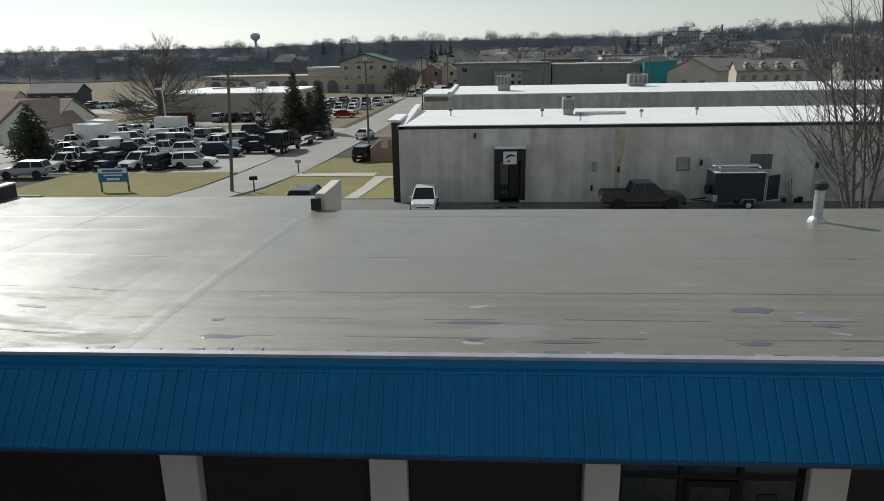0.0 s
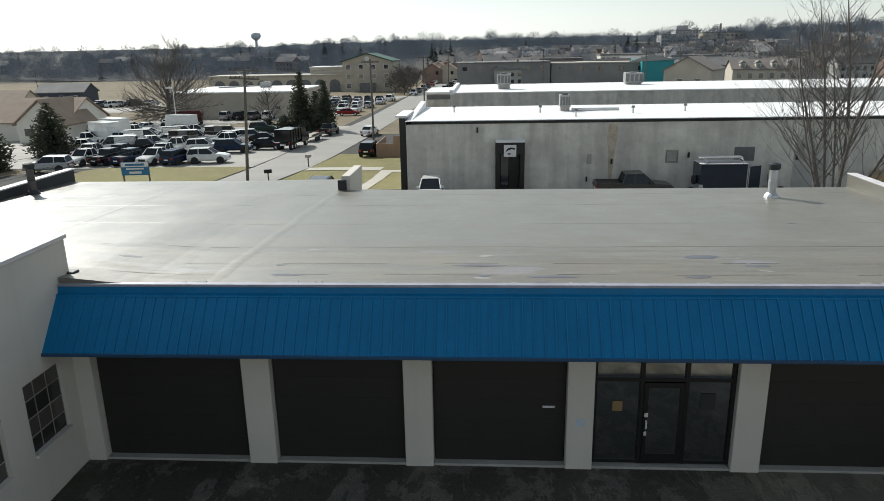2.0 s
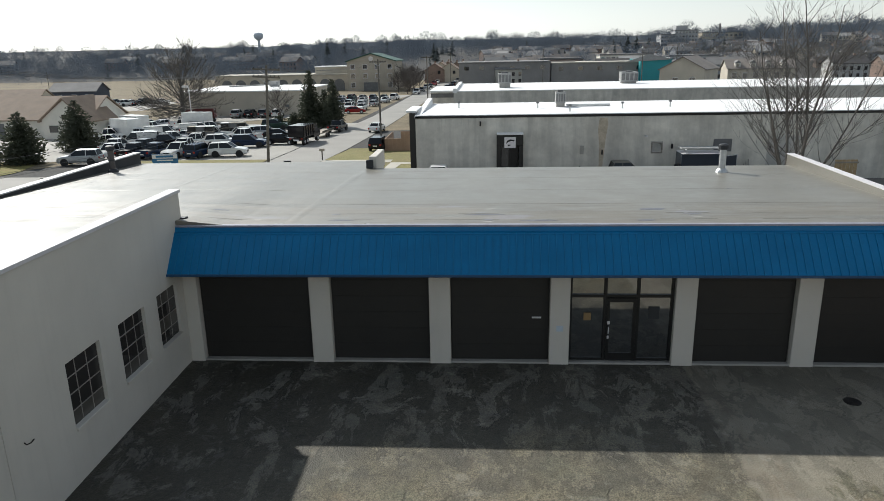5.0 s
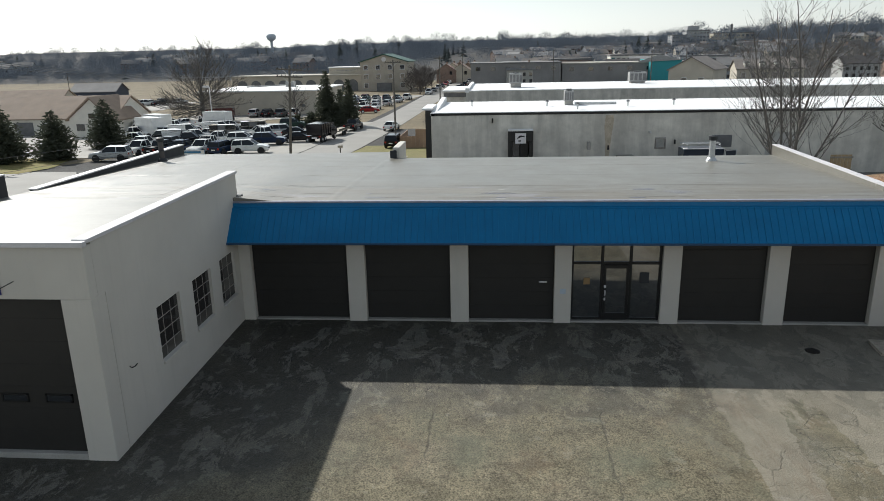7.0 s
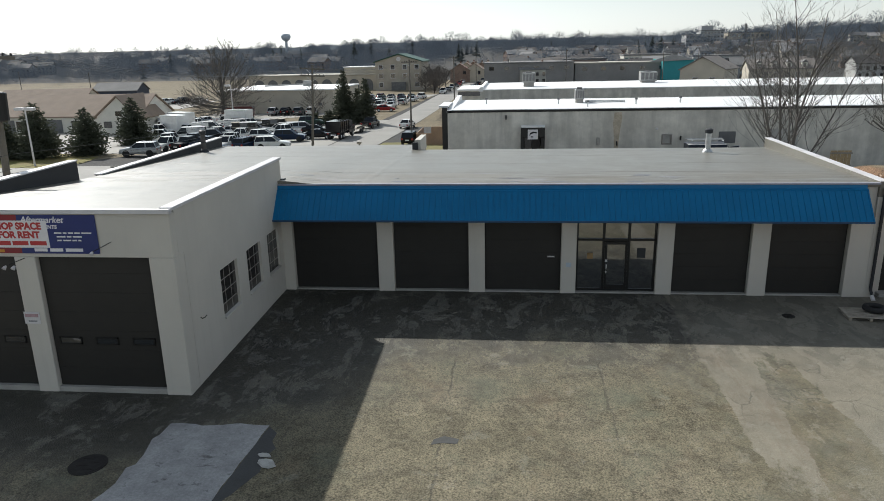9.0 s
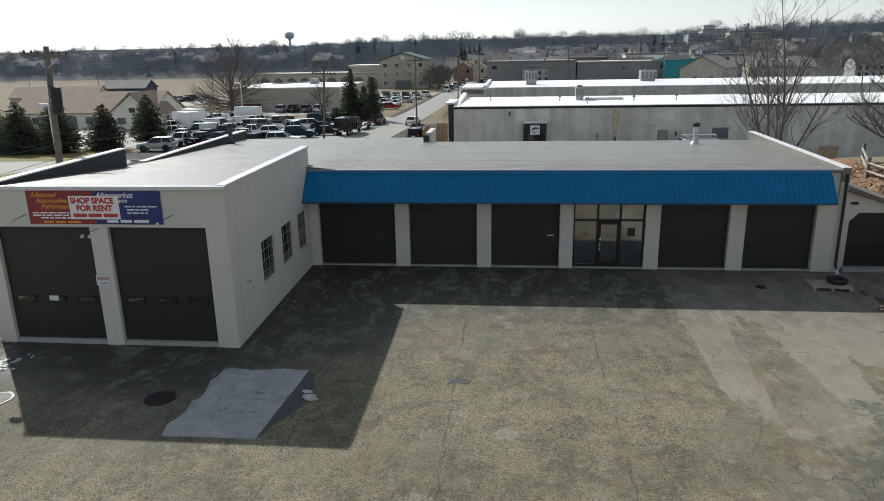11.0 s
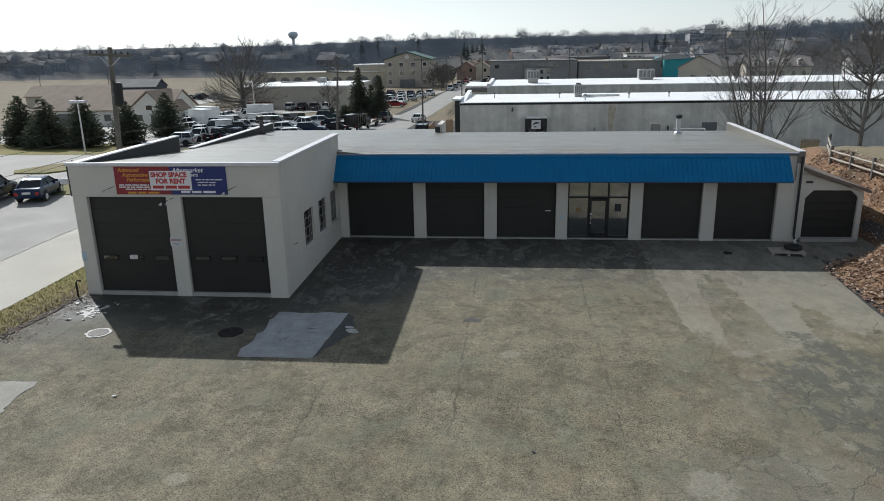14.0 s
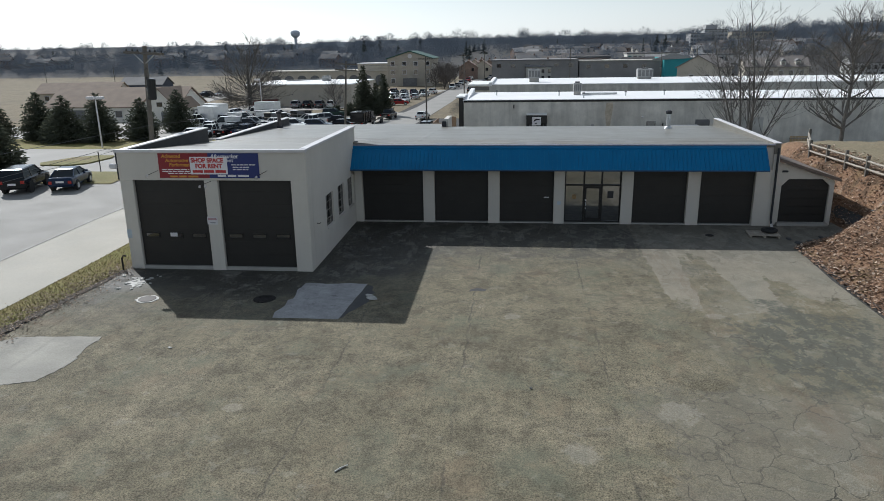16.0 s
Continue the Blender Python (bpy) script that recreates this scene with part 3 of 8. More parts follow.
def build_bank():
    bm = B()
    xs = [22.0 + 0.5 * i for i in range(60)]
    ys = [-66 + 3 * i for i in range(12)] + [-30 + 0.75 * i for i in range(70)]
    rnd = random.Random(4)
    grid = []
    for y in ys:
        row = []
        for x in xs:
            e = bank_toe(y)
            lift = 0.05 + 0.16 * abs(noise.noise((x * 0.5, y * 0.5, 0))) * ease((x - e) / 2) + rnd.uniform(-0.012, 0.018) * ease((x - e) / 1.5)
            if x < e + 0.2:
                lift = -0.05
            row.append(bm.verts.new((x, y, ground_z(x, y) + lift)))
        grid.append(row)
    for j in range(len(ys) - 1):
        for i in range(len(xs) - 1):
            bm.faces.new((grid[j][i], grid[j][i + 1], grid[j + 1][i + 1], grid[j + 1][i]))
    return solid("leaf_bank", bm, M_LEAVES, "earth bank covered in brown fallen leaves beside the yard", "bank", kind="structure", smooth=True)


build_bank()
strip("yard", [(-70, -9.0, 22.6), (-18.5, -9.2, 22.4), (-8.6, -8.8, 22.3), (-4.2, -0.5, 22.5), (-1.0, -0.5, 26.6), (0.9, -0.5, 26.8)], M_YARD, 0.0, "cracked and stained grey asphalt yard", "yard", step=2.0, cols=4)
strip("grass_verge", [(-60, -11.0, -9.0), (-18.5, -11.0, -9.6), (-8.6, -11.0, -8.75), (16, -11.0, -8.75)], M_VERGE, 0.02, "patchy dry grass verge beside the road", "verge")
strip("lawn", [(16, -11.0, -8.75), (41.8, -10.6, -8.2), (42.0, -10.6, 3.0), (72, -9.0, 3.0)], M_GRASS, 0.02, "yellowed lawn between the street and the warehouse", "lawn")
strip("pavement_shoulder", [(-70, -15.8, -11.0), (20, -15.6, -11.0)], M_WALK, 0.03, "pale concrete shoulder along the road", "pavement")
strip("road_line", [(-70, -15.93, -15.84), (20, -15.73, -15.64)], M_LINE, 0.05, "worn white edge line of the road", "road line")
strip("road_left", [(-70, -25.5, -15.7), (20, -24.0, -15.6), (46, -16.5, -11.0), (60, -16.0, -9.6), (85, -16.3, -8.9), (125, -14.5, -8.2), (160, -14.3, -7.6), (260, -14.0, -5.5), (420, -10, 0)], M_ROAD, 0.04, "sun-bleached grey asphalt street", "road")


def verge_edge():
    """Ragged strip of dead leaves and grit where the verge meets the asphalt."""
    r = random.Random(2)
    rows = []
    y = -30.0
    while y < -8.9:
        u = min(1, max(0, (y + 18.5) / 9.9))
        c = -9.6 + 0.85 * u if y > -18.5 else -9.6 + 0.6 * (-18.5 - y) / 40
        w = 0.3 * (1 - 0.6 * u)
        rows.append((y, c - w * r.uniform(0.5, 1.3), c + w * r.uniform(0.5, 1.4)))
        y += r.uniform(0.18, 0.4)
    strip("verge_edge", rows, M_LITTER, 0.035, "dark ragged edge of dead leaves and grit", "verge edge")


M_LITTER = plain("grit_litter", (0.075, 0.06, 0.045), 0.95, 0, 0.5, 3, 0.8, 14)
verge_edge()

# ---- the garage building ----
OPENINGS = [(0.42, 3.87), (4.51, 7.50), (8.14, 11.10), (11.69, 14.73), (15.35, 18.19), (18.86, 21.66)]
EAVE, LINTEL = 4.33, 3.04


def roof_z(x, y):
    """The membrane falls gently from the street fronts to the back."""
    main = 4.34 - 0.28 * max(0, y) / 12.5
    wing = 5.24 - 0.78 * (min(y, 0.75) + 8.85) / 9.6 if y < 0.75 else 4.46 - 0.48 * (y - 0.75) / 14.0
    u = ease((x + 0.3) / 2.5)
    return wing * (1 - u) + main * u


def back_y(x):
    """The left part of the roof reaches further back than the right."""
    return 14.7 if x < 3.9 else 12.0


def build_building():
    t = thing("garage_building", "single-storey white-painted block garage with blue metal awning and flat roof", "building")
    # pillars between the openings
    edges = [(0.0, 0.42)] + [(a[1], b[0]) for a, b in zip(OPENINGS, OPENINGS[1:])] + [(21.66, 22.45)]
    for a, b in edges:
        part("pillar", box(B(), a, 0.0, -0.05, b, 0.62, LINTEL, 0.015), M_PAINT, t)
    part("lintel", box(B(), 0.0, 0.12, LINTEL, 22.45, 0.62, 4.2), M_PAINT, t)
    part("wall", box(B(), 22.45, 0.0, -0.3, 22.75, 11.7, 3.86), M_PAINT, t, "white side wall of painted block")
    bm = B()
    box(bm, -8.6, 14.4, -3.0, 4.1, 14.7, 3.8)
    part("wall", bm, M_PAINT, t, "back wall of painted block")
    part("wall", box(B(), 4.1, 11.7, -2.0, 22.75, 12.0, 3.8), M_PAINT, t, "back wall of painted block")
    part("wall", box(B(), 3.85, 12.0, -2.0, 4.1, 14.4, 3.8), M_PAINT, t, "return wall of painted block")
    part("wall", box(B(), -8.75, 0.8, -3.0, -8.45, 14.9, 3.9), M_PAINT, t, "side wall facing the street")
    # thresholds
    for a, b in OPENINGS:
        part("threshold", box(B(), a, 0.04, -0.05, b, 0.6, 0.055, 0.01), M_CONC, t, "worn concrete threshold")
    # roof sheet with thickness, over the main range and the wing
    bm = B()
    xs = [-8.6, -7, -5.5, -4, -2.5, -1.2, -0.3, 0.2, 0.7, 1.2, 1.7, 2.2, 3.88, 3.92, 6, 8, 10, 12, 14, 16, 18, 20, 22.5]
    fr = [0, 0.06, 0.15, 0.3, 0.45, 0.6, 0.8, 1.0]
    grid = []
    for f in fr:
        grid.append([bm.verts.new((x, (0.02 if x >= 0 else 0.02) + f * (back_y(x) - 0.02), roof_z(x, f * back_y(x)))) for x in xs])
    for j in range(len(fr) - 1):
        for i in range(len(xs) - 1):
            bm.faces.new((grid[j][i], grid[j][i + 1], grid[j + 1][i + 1], grid[j + 1][i]))
    wing = []
    for y in (-8.8, -6, -3, 0.02):
        wing.append([bm.verts.new((x, y, roof_z(-4, y))) for x in xs[:6]] + [bm.verts.new((-0.12, y, roof_z(-4, y)))])
    for j in range(3):
        for i in range(6):
            bm.faces.new((wing[j][i], wing[j][i + 1], wing[j + 1][i + 1], wing[j + 1][i]))
    g = bmesh.ops.extrude_face_region(bm, geom=bm.faces[:])
    bmesh.ops.translate(bm, vec=(0, 0, -0.12), verts=[v for v in g["geom"] if isinstance(v, bmesh.types.BMVert)])
    roof = part("roof", bm, M_ROOF, t, "flat roof of grey weathered membrane with lap seams")
    # lap seams: thin strips across the roof
    for y, lap in ((0.83, M_LAP_DARK), (1.73, M_LAP_DARK), (3.29, M_LAP_DARK), (6.03, M_LAP_PALE), (8.92, M_LAP_PALE), (10.9, M_LAP_PALE)):
        n = 24
        i = 0
        while i < n:
            run = []
            while i < n and not (y > back_y(-8.3 + (i + 1) * 30.7 / n) - 0.3 or (y < 3 and (i * 7 + int(y * 10)) % 5 < 2)):
                run.append(i)
                i += 1
            i += 1
            if not run:
                continue
            bm = B()
            prev = None
            for k in run + [run[-1] + 1]:
                x = -8.3 + k * 30.7 / n
                z = roof_z(x, y)
                w = 0.02 * math.sin(k * 1.7 + y)
                cur = [bm.verts.new(p) for p in ((x, y + w, z + 0.0015), (x, y + w + 0.022, z + 0.005), (x, y + w + 0.05, z + 0.001))]
                if prev:
                    for q in range(2):
                        bm.faces.new((prev[q], cur[q], cur[q + 1], prev[q + 1]))
                prev = cur
            part("seam", bm, lap, roof)
    # expansion ridge and a cross lap
    for x0, x1, ya, yb, w, h in ((3.30, 3.72, 0.15, 12.0, 0.17, 0.009), (15.25, 15.4, 0.5, 3.25, 0.09, 0.005), (-3.0, -3.0, 0.9, 14, 0.1, 0.006)):
        bm = B()
        n = 14
        prev = None
        for i in range(n + 1):
            u = i / n
            y, x = ya + (yb - ya) * u, x0 + (x1 - x0) * u + 0.02 * math.sin(i * 2.1)
            z = roof_z(x, y)
            cur = [bm.verts.new(p) for p in ((x - w, y, z + 0.002), (x - w * 0.3, y, z + h), (x + w * 0.3, y, z + h * 0.9), (x + w, y, z + 0.002))]
            if prev:
                for k in range(3):
                    bm.faces.new((prev[k], prev[k + 1], cur[k + 1], cur[k]))
            prev = cur
        part("seam", bm, M_ROOF, roof, smooth=True)
    # old repair patches and dried puddle beds on the membrane
    r = random.Random(15)
    for px, py, sx, sy in ((4.82, 0.8, 0.42, 0.10), (4.47, 1.64, 0.16, 0.07), (0.6, 2.09, 0.3, 0.10), (9.26, 0.78, 0.18, 0.09), (10.77, 0.70, 0.62, 0.09), (13.9, 0.70, 0.3, 0.10), (14.45, 2.35, 0.42, 0.2), (9.2, 1.58, 0.62, 0.09), (15.45, 1.55, 0.3, 0.08), (18.0, 5.97, 0.12, 0.05)):
        pr = [(px + sx * math.cos(q * math.tau / 12) * r.uniform(0.7, 1.15), py + sy * math.sin(q * math.tau / 12) * r.uniform(0.6, 1.2)) for q in range(12)]
        bm = B()
        lo = [bm.verts.new((qx, qy, roof_z(qx, qy) + 0.002)) for qx, qy in pr]
        hi = [bm.verts.new((px + (qx - px) * 0.94, py + (qy - py) * 0.94, roof_z(qx, qy) + 0.005)) for qx, qy in pr]
        bm.faces.new(hi)
        for q in range(12):
            bm.faces.new((lo[q], lo[(q + 1) % 12], hi[(q + 1) % 12], hi[q]))
        part("roof_patch", bm, M_ROOF_PATCH, roof)
    # lumps of old flashing along the front edge
    for q in range(3, 34):
        px = 0.5 + 21.5 * q / 33 + r.uniform(-0.25, 0.25)
        part("flashing_lump", box(B(), px, 0.12, roof_z(px, 0.2), px + r.uniform(0.08, 0.3), r.uniform(0.18, 0.3), roof_z(px, 0.2) + r.uniform(0.012, 0.022), 0.005), M_ROOF_SEAM if q % 3 else M_ROOF_PATCH, roof)
    # front edge metal
    part("drip_edge", box(B(), 0.02, -0.06, 4.325, 22.45, 0.10, 4.385, 0.008), M_EDGE_TRIM, t, "pale grey metal edge trim")
    # right-hand parapet with coping
    bm = B()
    prism(bm, [(0.0, 3.86), (12.1, 3.86), (12.1, 4.54), (0.0, 4.42)], "x", 22.45, 22.75)
    part("parapet", bm, M_ROOF, t)
    bm = B()
    prism(bm, [(-0.03, 4.42), (12.15, 4.54), (12.15, 4.57), (-0.03, 4.45)], "x", 22.44, 22.77)
    part("coping", bm, M_WHITE_TRIM, t, "white metal coping")
    # street-side parapets, dark inside
    for ya, yb, top in ((-8.7, 0.45, 5.27), (2.0, 15.0, 4.47)):
        bm = B()
        prism(bm, [(ya, top - 1.3), (yb, top - 1.3), (yb, top), (ya, top - 0.03)], "x", -8.78, -8.52)
        part("parapet", bm, M_BLACK, t, "parapet lined with black membrane")
        bm = B()
        prism(bm, [(ya, top - 0.03), (yb, top), (yb, top + 0.05), (ya, top + 0.02)], "x", -8.83, -8.47)
        part("coping", bm, M_WHITE_TRIM, t, "white metal coping")
    # stub of wall at the back of the roof
    part("wall_stub", box(B(), 3.80, 12.1, 3.8, 4.14, 14.7, 4.60, 0.02), M_PAINT, t, "short white parapet stub")
    part("stub_cap", box(B(), 3.68, 11.95, 4.0, 4.0, 12.1, 4.46, 0.02), M_BLACK, t, "black membrane end of the stub")
    # wing walls
    wd = [(-8.02, -4.70), (-4.08, -0.74)]
    top = 5.22
    for a, b in ((-8.62, -8.02), (-4.70, -4.08), (-0.74, 0.0)):
        part("pillar", box(B(), a, -8.85, -0.4, b, -8.25, 3.98, 0.02), M_PAINT, t)
    part("lintel", box(B(), -8.62, -8.85, 3.98, 0.0, -8.55, top, 0.01), M_PAINT, t)
    wins = [(-6.08, -4.68), (-3.80, -2.43), (-1.70, -0.42)]
    z0, z1 = 1.12, 2.74
    zt = 5.30
    part("wall", box(B(), -0.28, -8.25, -0.4, 0.0, 0.75, z0), M_PAINT, t, "white side wall of the wing")
    part("wall", box(B(), -0.28, -8.25, z1, 0.0, 0.45, 3.98), M_PAINT, t)
    part("wall", box(B(), -0.28, -8.55, 3.98, 0.0, 0.45, zt), M_PAINT, t)
    ys = [-8.25] + [v for w in wins for v in w] + [0.75]
    for a, b in zip(ys[::2], ys[1::2]):
        part("wall", box(B(), -0.28, a, z0, 0.0, b, z1), M_PAINT, t)
    part("wall", box(B(), -8.75, -8.4, -0.6, -8.45, 0.8, 4.1), M_PAINT, t, "wing wall facing the street")
    # wing edge trim
    part("drip_edge", box(B(), -8.70, -8.93, 5.22, 0.05, -8.75, 5.345, 0.01), M_WHITE_TRIM, t, "white metal edge trim")
    part("drip_edge", box(B(), -0.30, -8.75, 5.28, 0.05, 0.50, 5.37, 0.01), M_WHITE_TRIM, t, "white metal edge trim")
    part("downpipe_shoe", box(B(), -0.1, 0.35, 4.36, 0.16, 0.6, 4.52, 0.02), M_BLACK, t)
    # old steel windows of the wing
    for a, b in wins:
        w = part("window", box(B(), -0.24, a, z0 - 0.02, 0.06, b, z0 + 0.05, 0.01), M_PAINT, t, "old steel window with grimy broken panes")
        cols, rows = 3, 4
        for i in range(cols + 1):
            y = a + (b - a) * i / cols
            part("glazing_bar", box(B(), -0.115, y - 0.011, z0, -0.09, y + 0.011, z1), M_STEEL_SASH, w)
        for j in range(rows + 1):
            z = z0 + (z1 - z0) * j / rows
            part("glazing_bar", box(B(), -0.12, a, z - 0.012, -0.085, b, z + 0.012), M_STEEL_SASH, w)
        for i in range(cols):
            for j in range(rows):
                ya, yb = a + (b - a) * i / cols, a + (b - a) * (i + 1) / cols
                za, zb = z0 + (z1 - z0) * j / rows, z0 + (z1 - z0) * (j + 1) / rows
                part("pane", box(B(), -0.107, ya + 0.011, za + 0.012, -0.10, yb - 0.011, zb - 0.012), M_GRIMY_GLASS if (i * 7 + j * 5 + int(a * 3)) % 7 in (0, 3) else M_OLD_GLASS, w)
    # black sheet in place of the unlit room behind the panes
    part("room_backing", box(B(), -0.9, -8.0, 0.0, -0.85, 0.6, 3.5), M_BLACK, t, "black sheet standing in for the darkness behind the wing windows")
    # overhead doors
    def overhead(a, b, y, top, rows, lites=0, foot=0.08):
        d = part("garage_door", box(B(), a, y + 0.05, foot, b, y + 0.09, top), M_DOOR, t, "dark bronze sectional overhead door, closed")
        h = (top - foot - 0.01) / rows
        for k in range(rows):
            za, zb = foot + 0.01 + k * h, foot + 0.01 + (k + 1) * h - 0.001
            bm = B()
            box(bm, a + 0.02, y, za, b - 0.02, y + 0.05, zb, 0.003)
            part("panel", bm, M_DOOR, d)
        for k in range(lites):
            cx = a + (b - a) * (k + 0.5) / lites
            zz = 1.42
            bm = B()
            for x0, x1, u0, u1 in ((-0.34, 0.34, -0.11, -0.075), (-0.34, 0.34, 0.075, 0.11), (-0.34, -0.30, -0.11, 0.11), (0.30, 0.34, -0.11, 0.11)):
                box(bm, cx + x0, y - 0.03, zz + u0, cx + x1, y, zz + u1)
            part("lite_frame", bm, M_FRAME, d)
            part("lite", box(B(), cx - 0.30, y - 0.02, zz - 0.075, cx + 0.30, y - 0.012, zz + 0.075), M_GLASS_DARK, d)
        return d
    for k, (a, b) in enumerate(OPENINGS):
        if k == 3:
            continue
        d = overhead(a, b, 0.22, LINTEL + 0.1, 6, 0, 0.05)
        if k == 2:
            part("handle", box(B(), b - 0.52, 0.18, 1.42, b - 0.24, 0.215, 1.47, 0.006), M_WHITE_TRIM, d, "pale handle plate")
    for k, (a, b) in enumerate(wd):
        d = overhead(a, b, -8.70, 4.05, 7, 3, -0.02)
        part("threshold", box(B(), a, -8.83, -0.4, b, -8.4, -0.02, 0.01), M_CONC, d, "worn concrete threshold")
        if k == 0:
            part("paper_notice", box(B(), -6.62, -8.735, 1.36, -6.28, -8.727, 1.54), M_WHITE_TRIM, d, "torn white paper on the door window")
    # glazed shop front
    a, b = OPENINGS[3]
    s = part("shop_front", box(B(), a, 0.18, 0.085, b, 0.30, 0.16), M_FRAME, t, "glazed shop front in dark metal frames")
    xs = [a + 0.03, 12.74, 13.70, b - 0.03]
    for x in xs:
        part("mullion", box(B(), x - 0.045, 0.16, 0.085, x + 0.045, 0.30, LINTEL + 0.1, 0.006), M_FRAME, s)
    part("transom", box(B(), a, 0.165, 2.10, b, 0.295, 2.19, 0.006), M_FRAME, s)
    for k in range(3):
        part("pane", box(B(), xs[k] + 0.045, 0.225, 2.19, xs[k + 1] - 0.045, 0.235, LINTEL + 0.1), M_GLASS, s)
        if k != 1:
            part("pane", box(B(), xs[k] + 0.045, 0.225, 0.16, xs[k + 1] - 0.045, 0.235, 2.10), M_GLASS, s)
    bm = B()
    for x0, x1, u0, u1 in ((12.79, 12.88, 0.10, 2.08), (13.56, 13.65, 0.10, 2.08), (12.88, 13.56, 0.10, 0.34), (12.88, 13.56, 1.96, 2.08)):
        box(bm, x0, 0.15, u0, x1, 0.21, u1)
    dr = part("entrance_door", bm, M_FRAME, s, "closed glass door in a dark metal frame")
    part("pane", box(B(), 12.88, 0.178, 0.34, 13.56, 0.186, 1.96), M_GLASS, dr)
    part("lock", box(B(), 12.81, 0.12, 1.26, 12.89, 0.15, 1.36, 0.01), M_WHITE_TRIM, dr, "pale lock plate")
    bm = tube(B(), [(12.85, 0.12, 0.98), (12.85, 0.08, 1.02), (12.85, 0.08, 1.14), (12.85, 0.12, 1.18)], 0.022, 6)
    part("handle", bm, M_WHITE_TRIM, dr, "pale pull handle")
    part("keypad", box(B(), 12.82, 0.12, 0.80, 12.88, 0.15, 0.90, 0.01), M_WHITE_TRIM, dr)
    part("notice", box(B(), 14.02, 0.205, 1.42, 14.34, 0.215, 1.80), M_BLACK, s, "dark notice on the side pane")
    part("sticker", box(B(), 12.12, 0.205, 1.36, 12.34, 0.212, 1.60), M_STICKER, s, "faded yellow sticker")
    part("wall_plate", box(B(), 11.30, -0.012, 1.08, 11.50, 0.0, 1.26), M_PATCH, t, "pale blue paint patch")
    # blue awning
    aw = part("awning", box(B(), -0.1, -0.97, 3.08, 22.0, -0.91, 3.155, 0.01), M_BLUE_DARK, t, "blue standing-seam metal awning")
    bm = B()
    n = 98
    w = 21.98 / n
    prof_b, prof_t = (-0.945, 3.14), (-0.12, 4.17)
    dy, dz = prof_t[0] - prof_b[0], prof_t[1] - prof_b[1]
    ln = math.hypot(dy, dz)
    ny, nz = -dz / ln, dy / ln
    bm = B()
    for xa, xb, h in ((0.0, w - 0.020, 0.0), (w - 0.024, w, 0.024)):
        pb, pt = (prof_b[0] + ny * h, prof_b[1] + nz * h), (prof_t[0] + ny * h, prof_t[1] + nz * h)
        vs = [(xa, *pb), (xb, *pb), (xb, *pt), (xa, *pt)]
        back = [(x, y - ny * (h + 0.02), z - nz * (h + 0.02)) for x, y, z in vs]
        f = [bm.verts.new(v) for v in vs]
        k = [bm.verts.new(v) for v in back]
        made = [bm.faces.new(f), bm.faces.new(k[::-1])]
        for i in range(4):
            made.append(bm.faces.new((f[i], k[i], k[(i + 1) % 4], f[(i + 1) % 4])))
        for fc in made:
            fc.material_index = 1 if h else 0
    me = mesh_of("panel", bm, M_BLUE)
    me.materials.append(M_BLUE_RIB)
    for i in range(n):
        piece("panel", me, aw, pose(i * w, 0, 0))
    bm = B()
    prism(bm, [(-0.165, 4.135), (-0.15, 4.165), (-0.06, 4.19), (-0.035, 4.325), (0.02, 4.325), (0.02, 4.08), (-0.12, 4.08)], "x", -0.02, 22.0)
    part("fascia", bm, M_BLUE, aw)
    bm = B()
    prism(bm, [(-0.93, 3.12), (-0.13, 4.13), (0.1, 4.25), (0.1, 3.12)], "x", 21.98, 22.02)
    part("end_cap", bm, M_BLUE, aw)
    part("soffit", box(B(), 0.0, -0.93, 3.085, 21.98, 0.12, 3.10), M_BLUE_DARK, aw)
    # downpipe at the right corner
    bm = tube(B(), [(22.62, -0.10, 4.2), (22.62, -0.10, 0.35), (22.62, -0.25, 0.12)], 0.06, 8)
    part("downpipe", bm, M_BLACK, t, "dark rain downpipe")
    part("splash", tube(B(), [(22.62, -0.25, 0.14), (22.62, -0.42, 0.02)], 0.075, 8), M_WHITE_TRIM, t, "white pipe shoe")
    # gooseneck floodlights over the wing doors
    for x0, y0, z0, x1, y1, z1, two in ((-1.75, -8.87, 4.42, -2.1, -9.2, 4.24, 0), (-4.35, -8.87, 3.95, -4.7, -9.2, 3.82, 1), (-6.75, -8.87, 4.42, -7.1, -9.15, 4.26, 0)):
        l = part("floodlight", tube(B(), [(x0, y0, z0), (x1, y1, z1)], 0.011, 6), M_FRAME, t, "small white floodlight on an arm")
        for k in range(1 + two):
            e = Vector((x1 + k * 0.26, y1, z1))
            part("lamp_head", tube(B(), [e, e + Vector((-0.01, -0.03, -0.03)), e + Vector((-0.02, -0.08, -0.07))], [0.025, 0.045, 0.06], 10), M_WHITE_TRIM, l)
    bm = tube(B(), [(0.0, -7.74, 1.82), (0.05, -7.74, 1.78), (0.12, -7.70, 1.8), (0.14, -7.62, 1.84)], 0.014, 6)
    part("wall_hook", bm, M_IRON_DARK, t, "small rusty iron hook")
    part("paint_patch", box(B(), -8.62, -8.858, 1.3, -8.4, -8.852, 1.7), M_PATCH, t, "pale blue paint patch")
    bm = tube(B(), [(-8.85, -9.2, -0.3), (-8.85, -9.2, 0.45), (-8.78, -9.2, 0.55), (-8.7, -9.1, 0.5)], 0.04, 8)
    part("standpipe", bm, M_IRON_DARK, t, "dark bent standpipe")
    part("camera_box", box(B(), -8.95, -9.0, 4.50, -8.62, -8.86, 4.72, 0.03), M_WHITE_TRIM, t, "white lamp box at the corner")
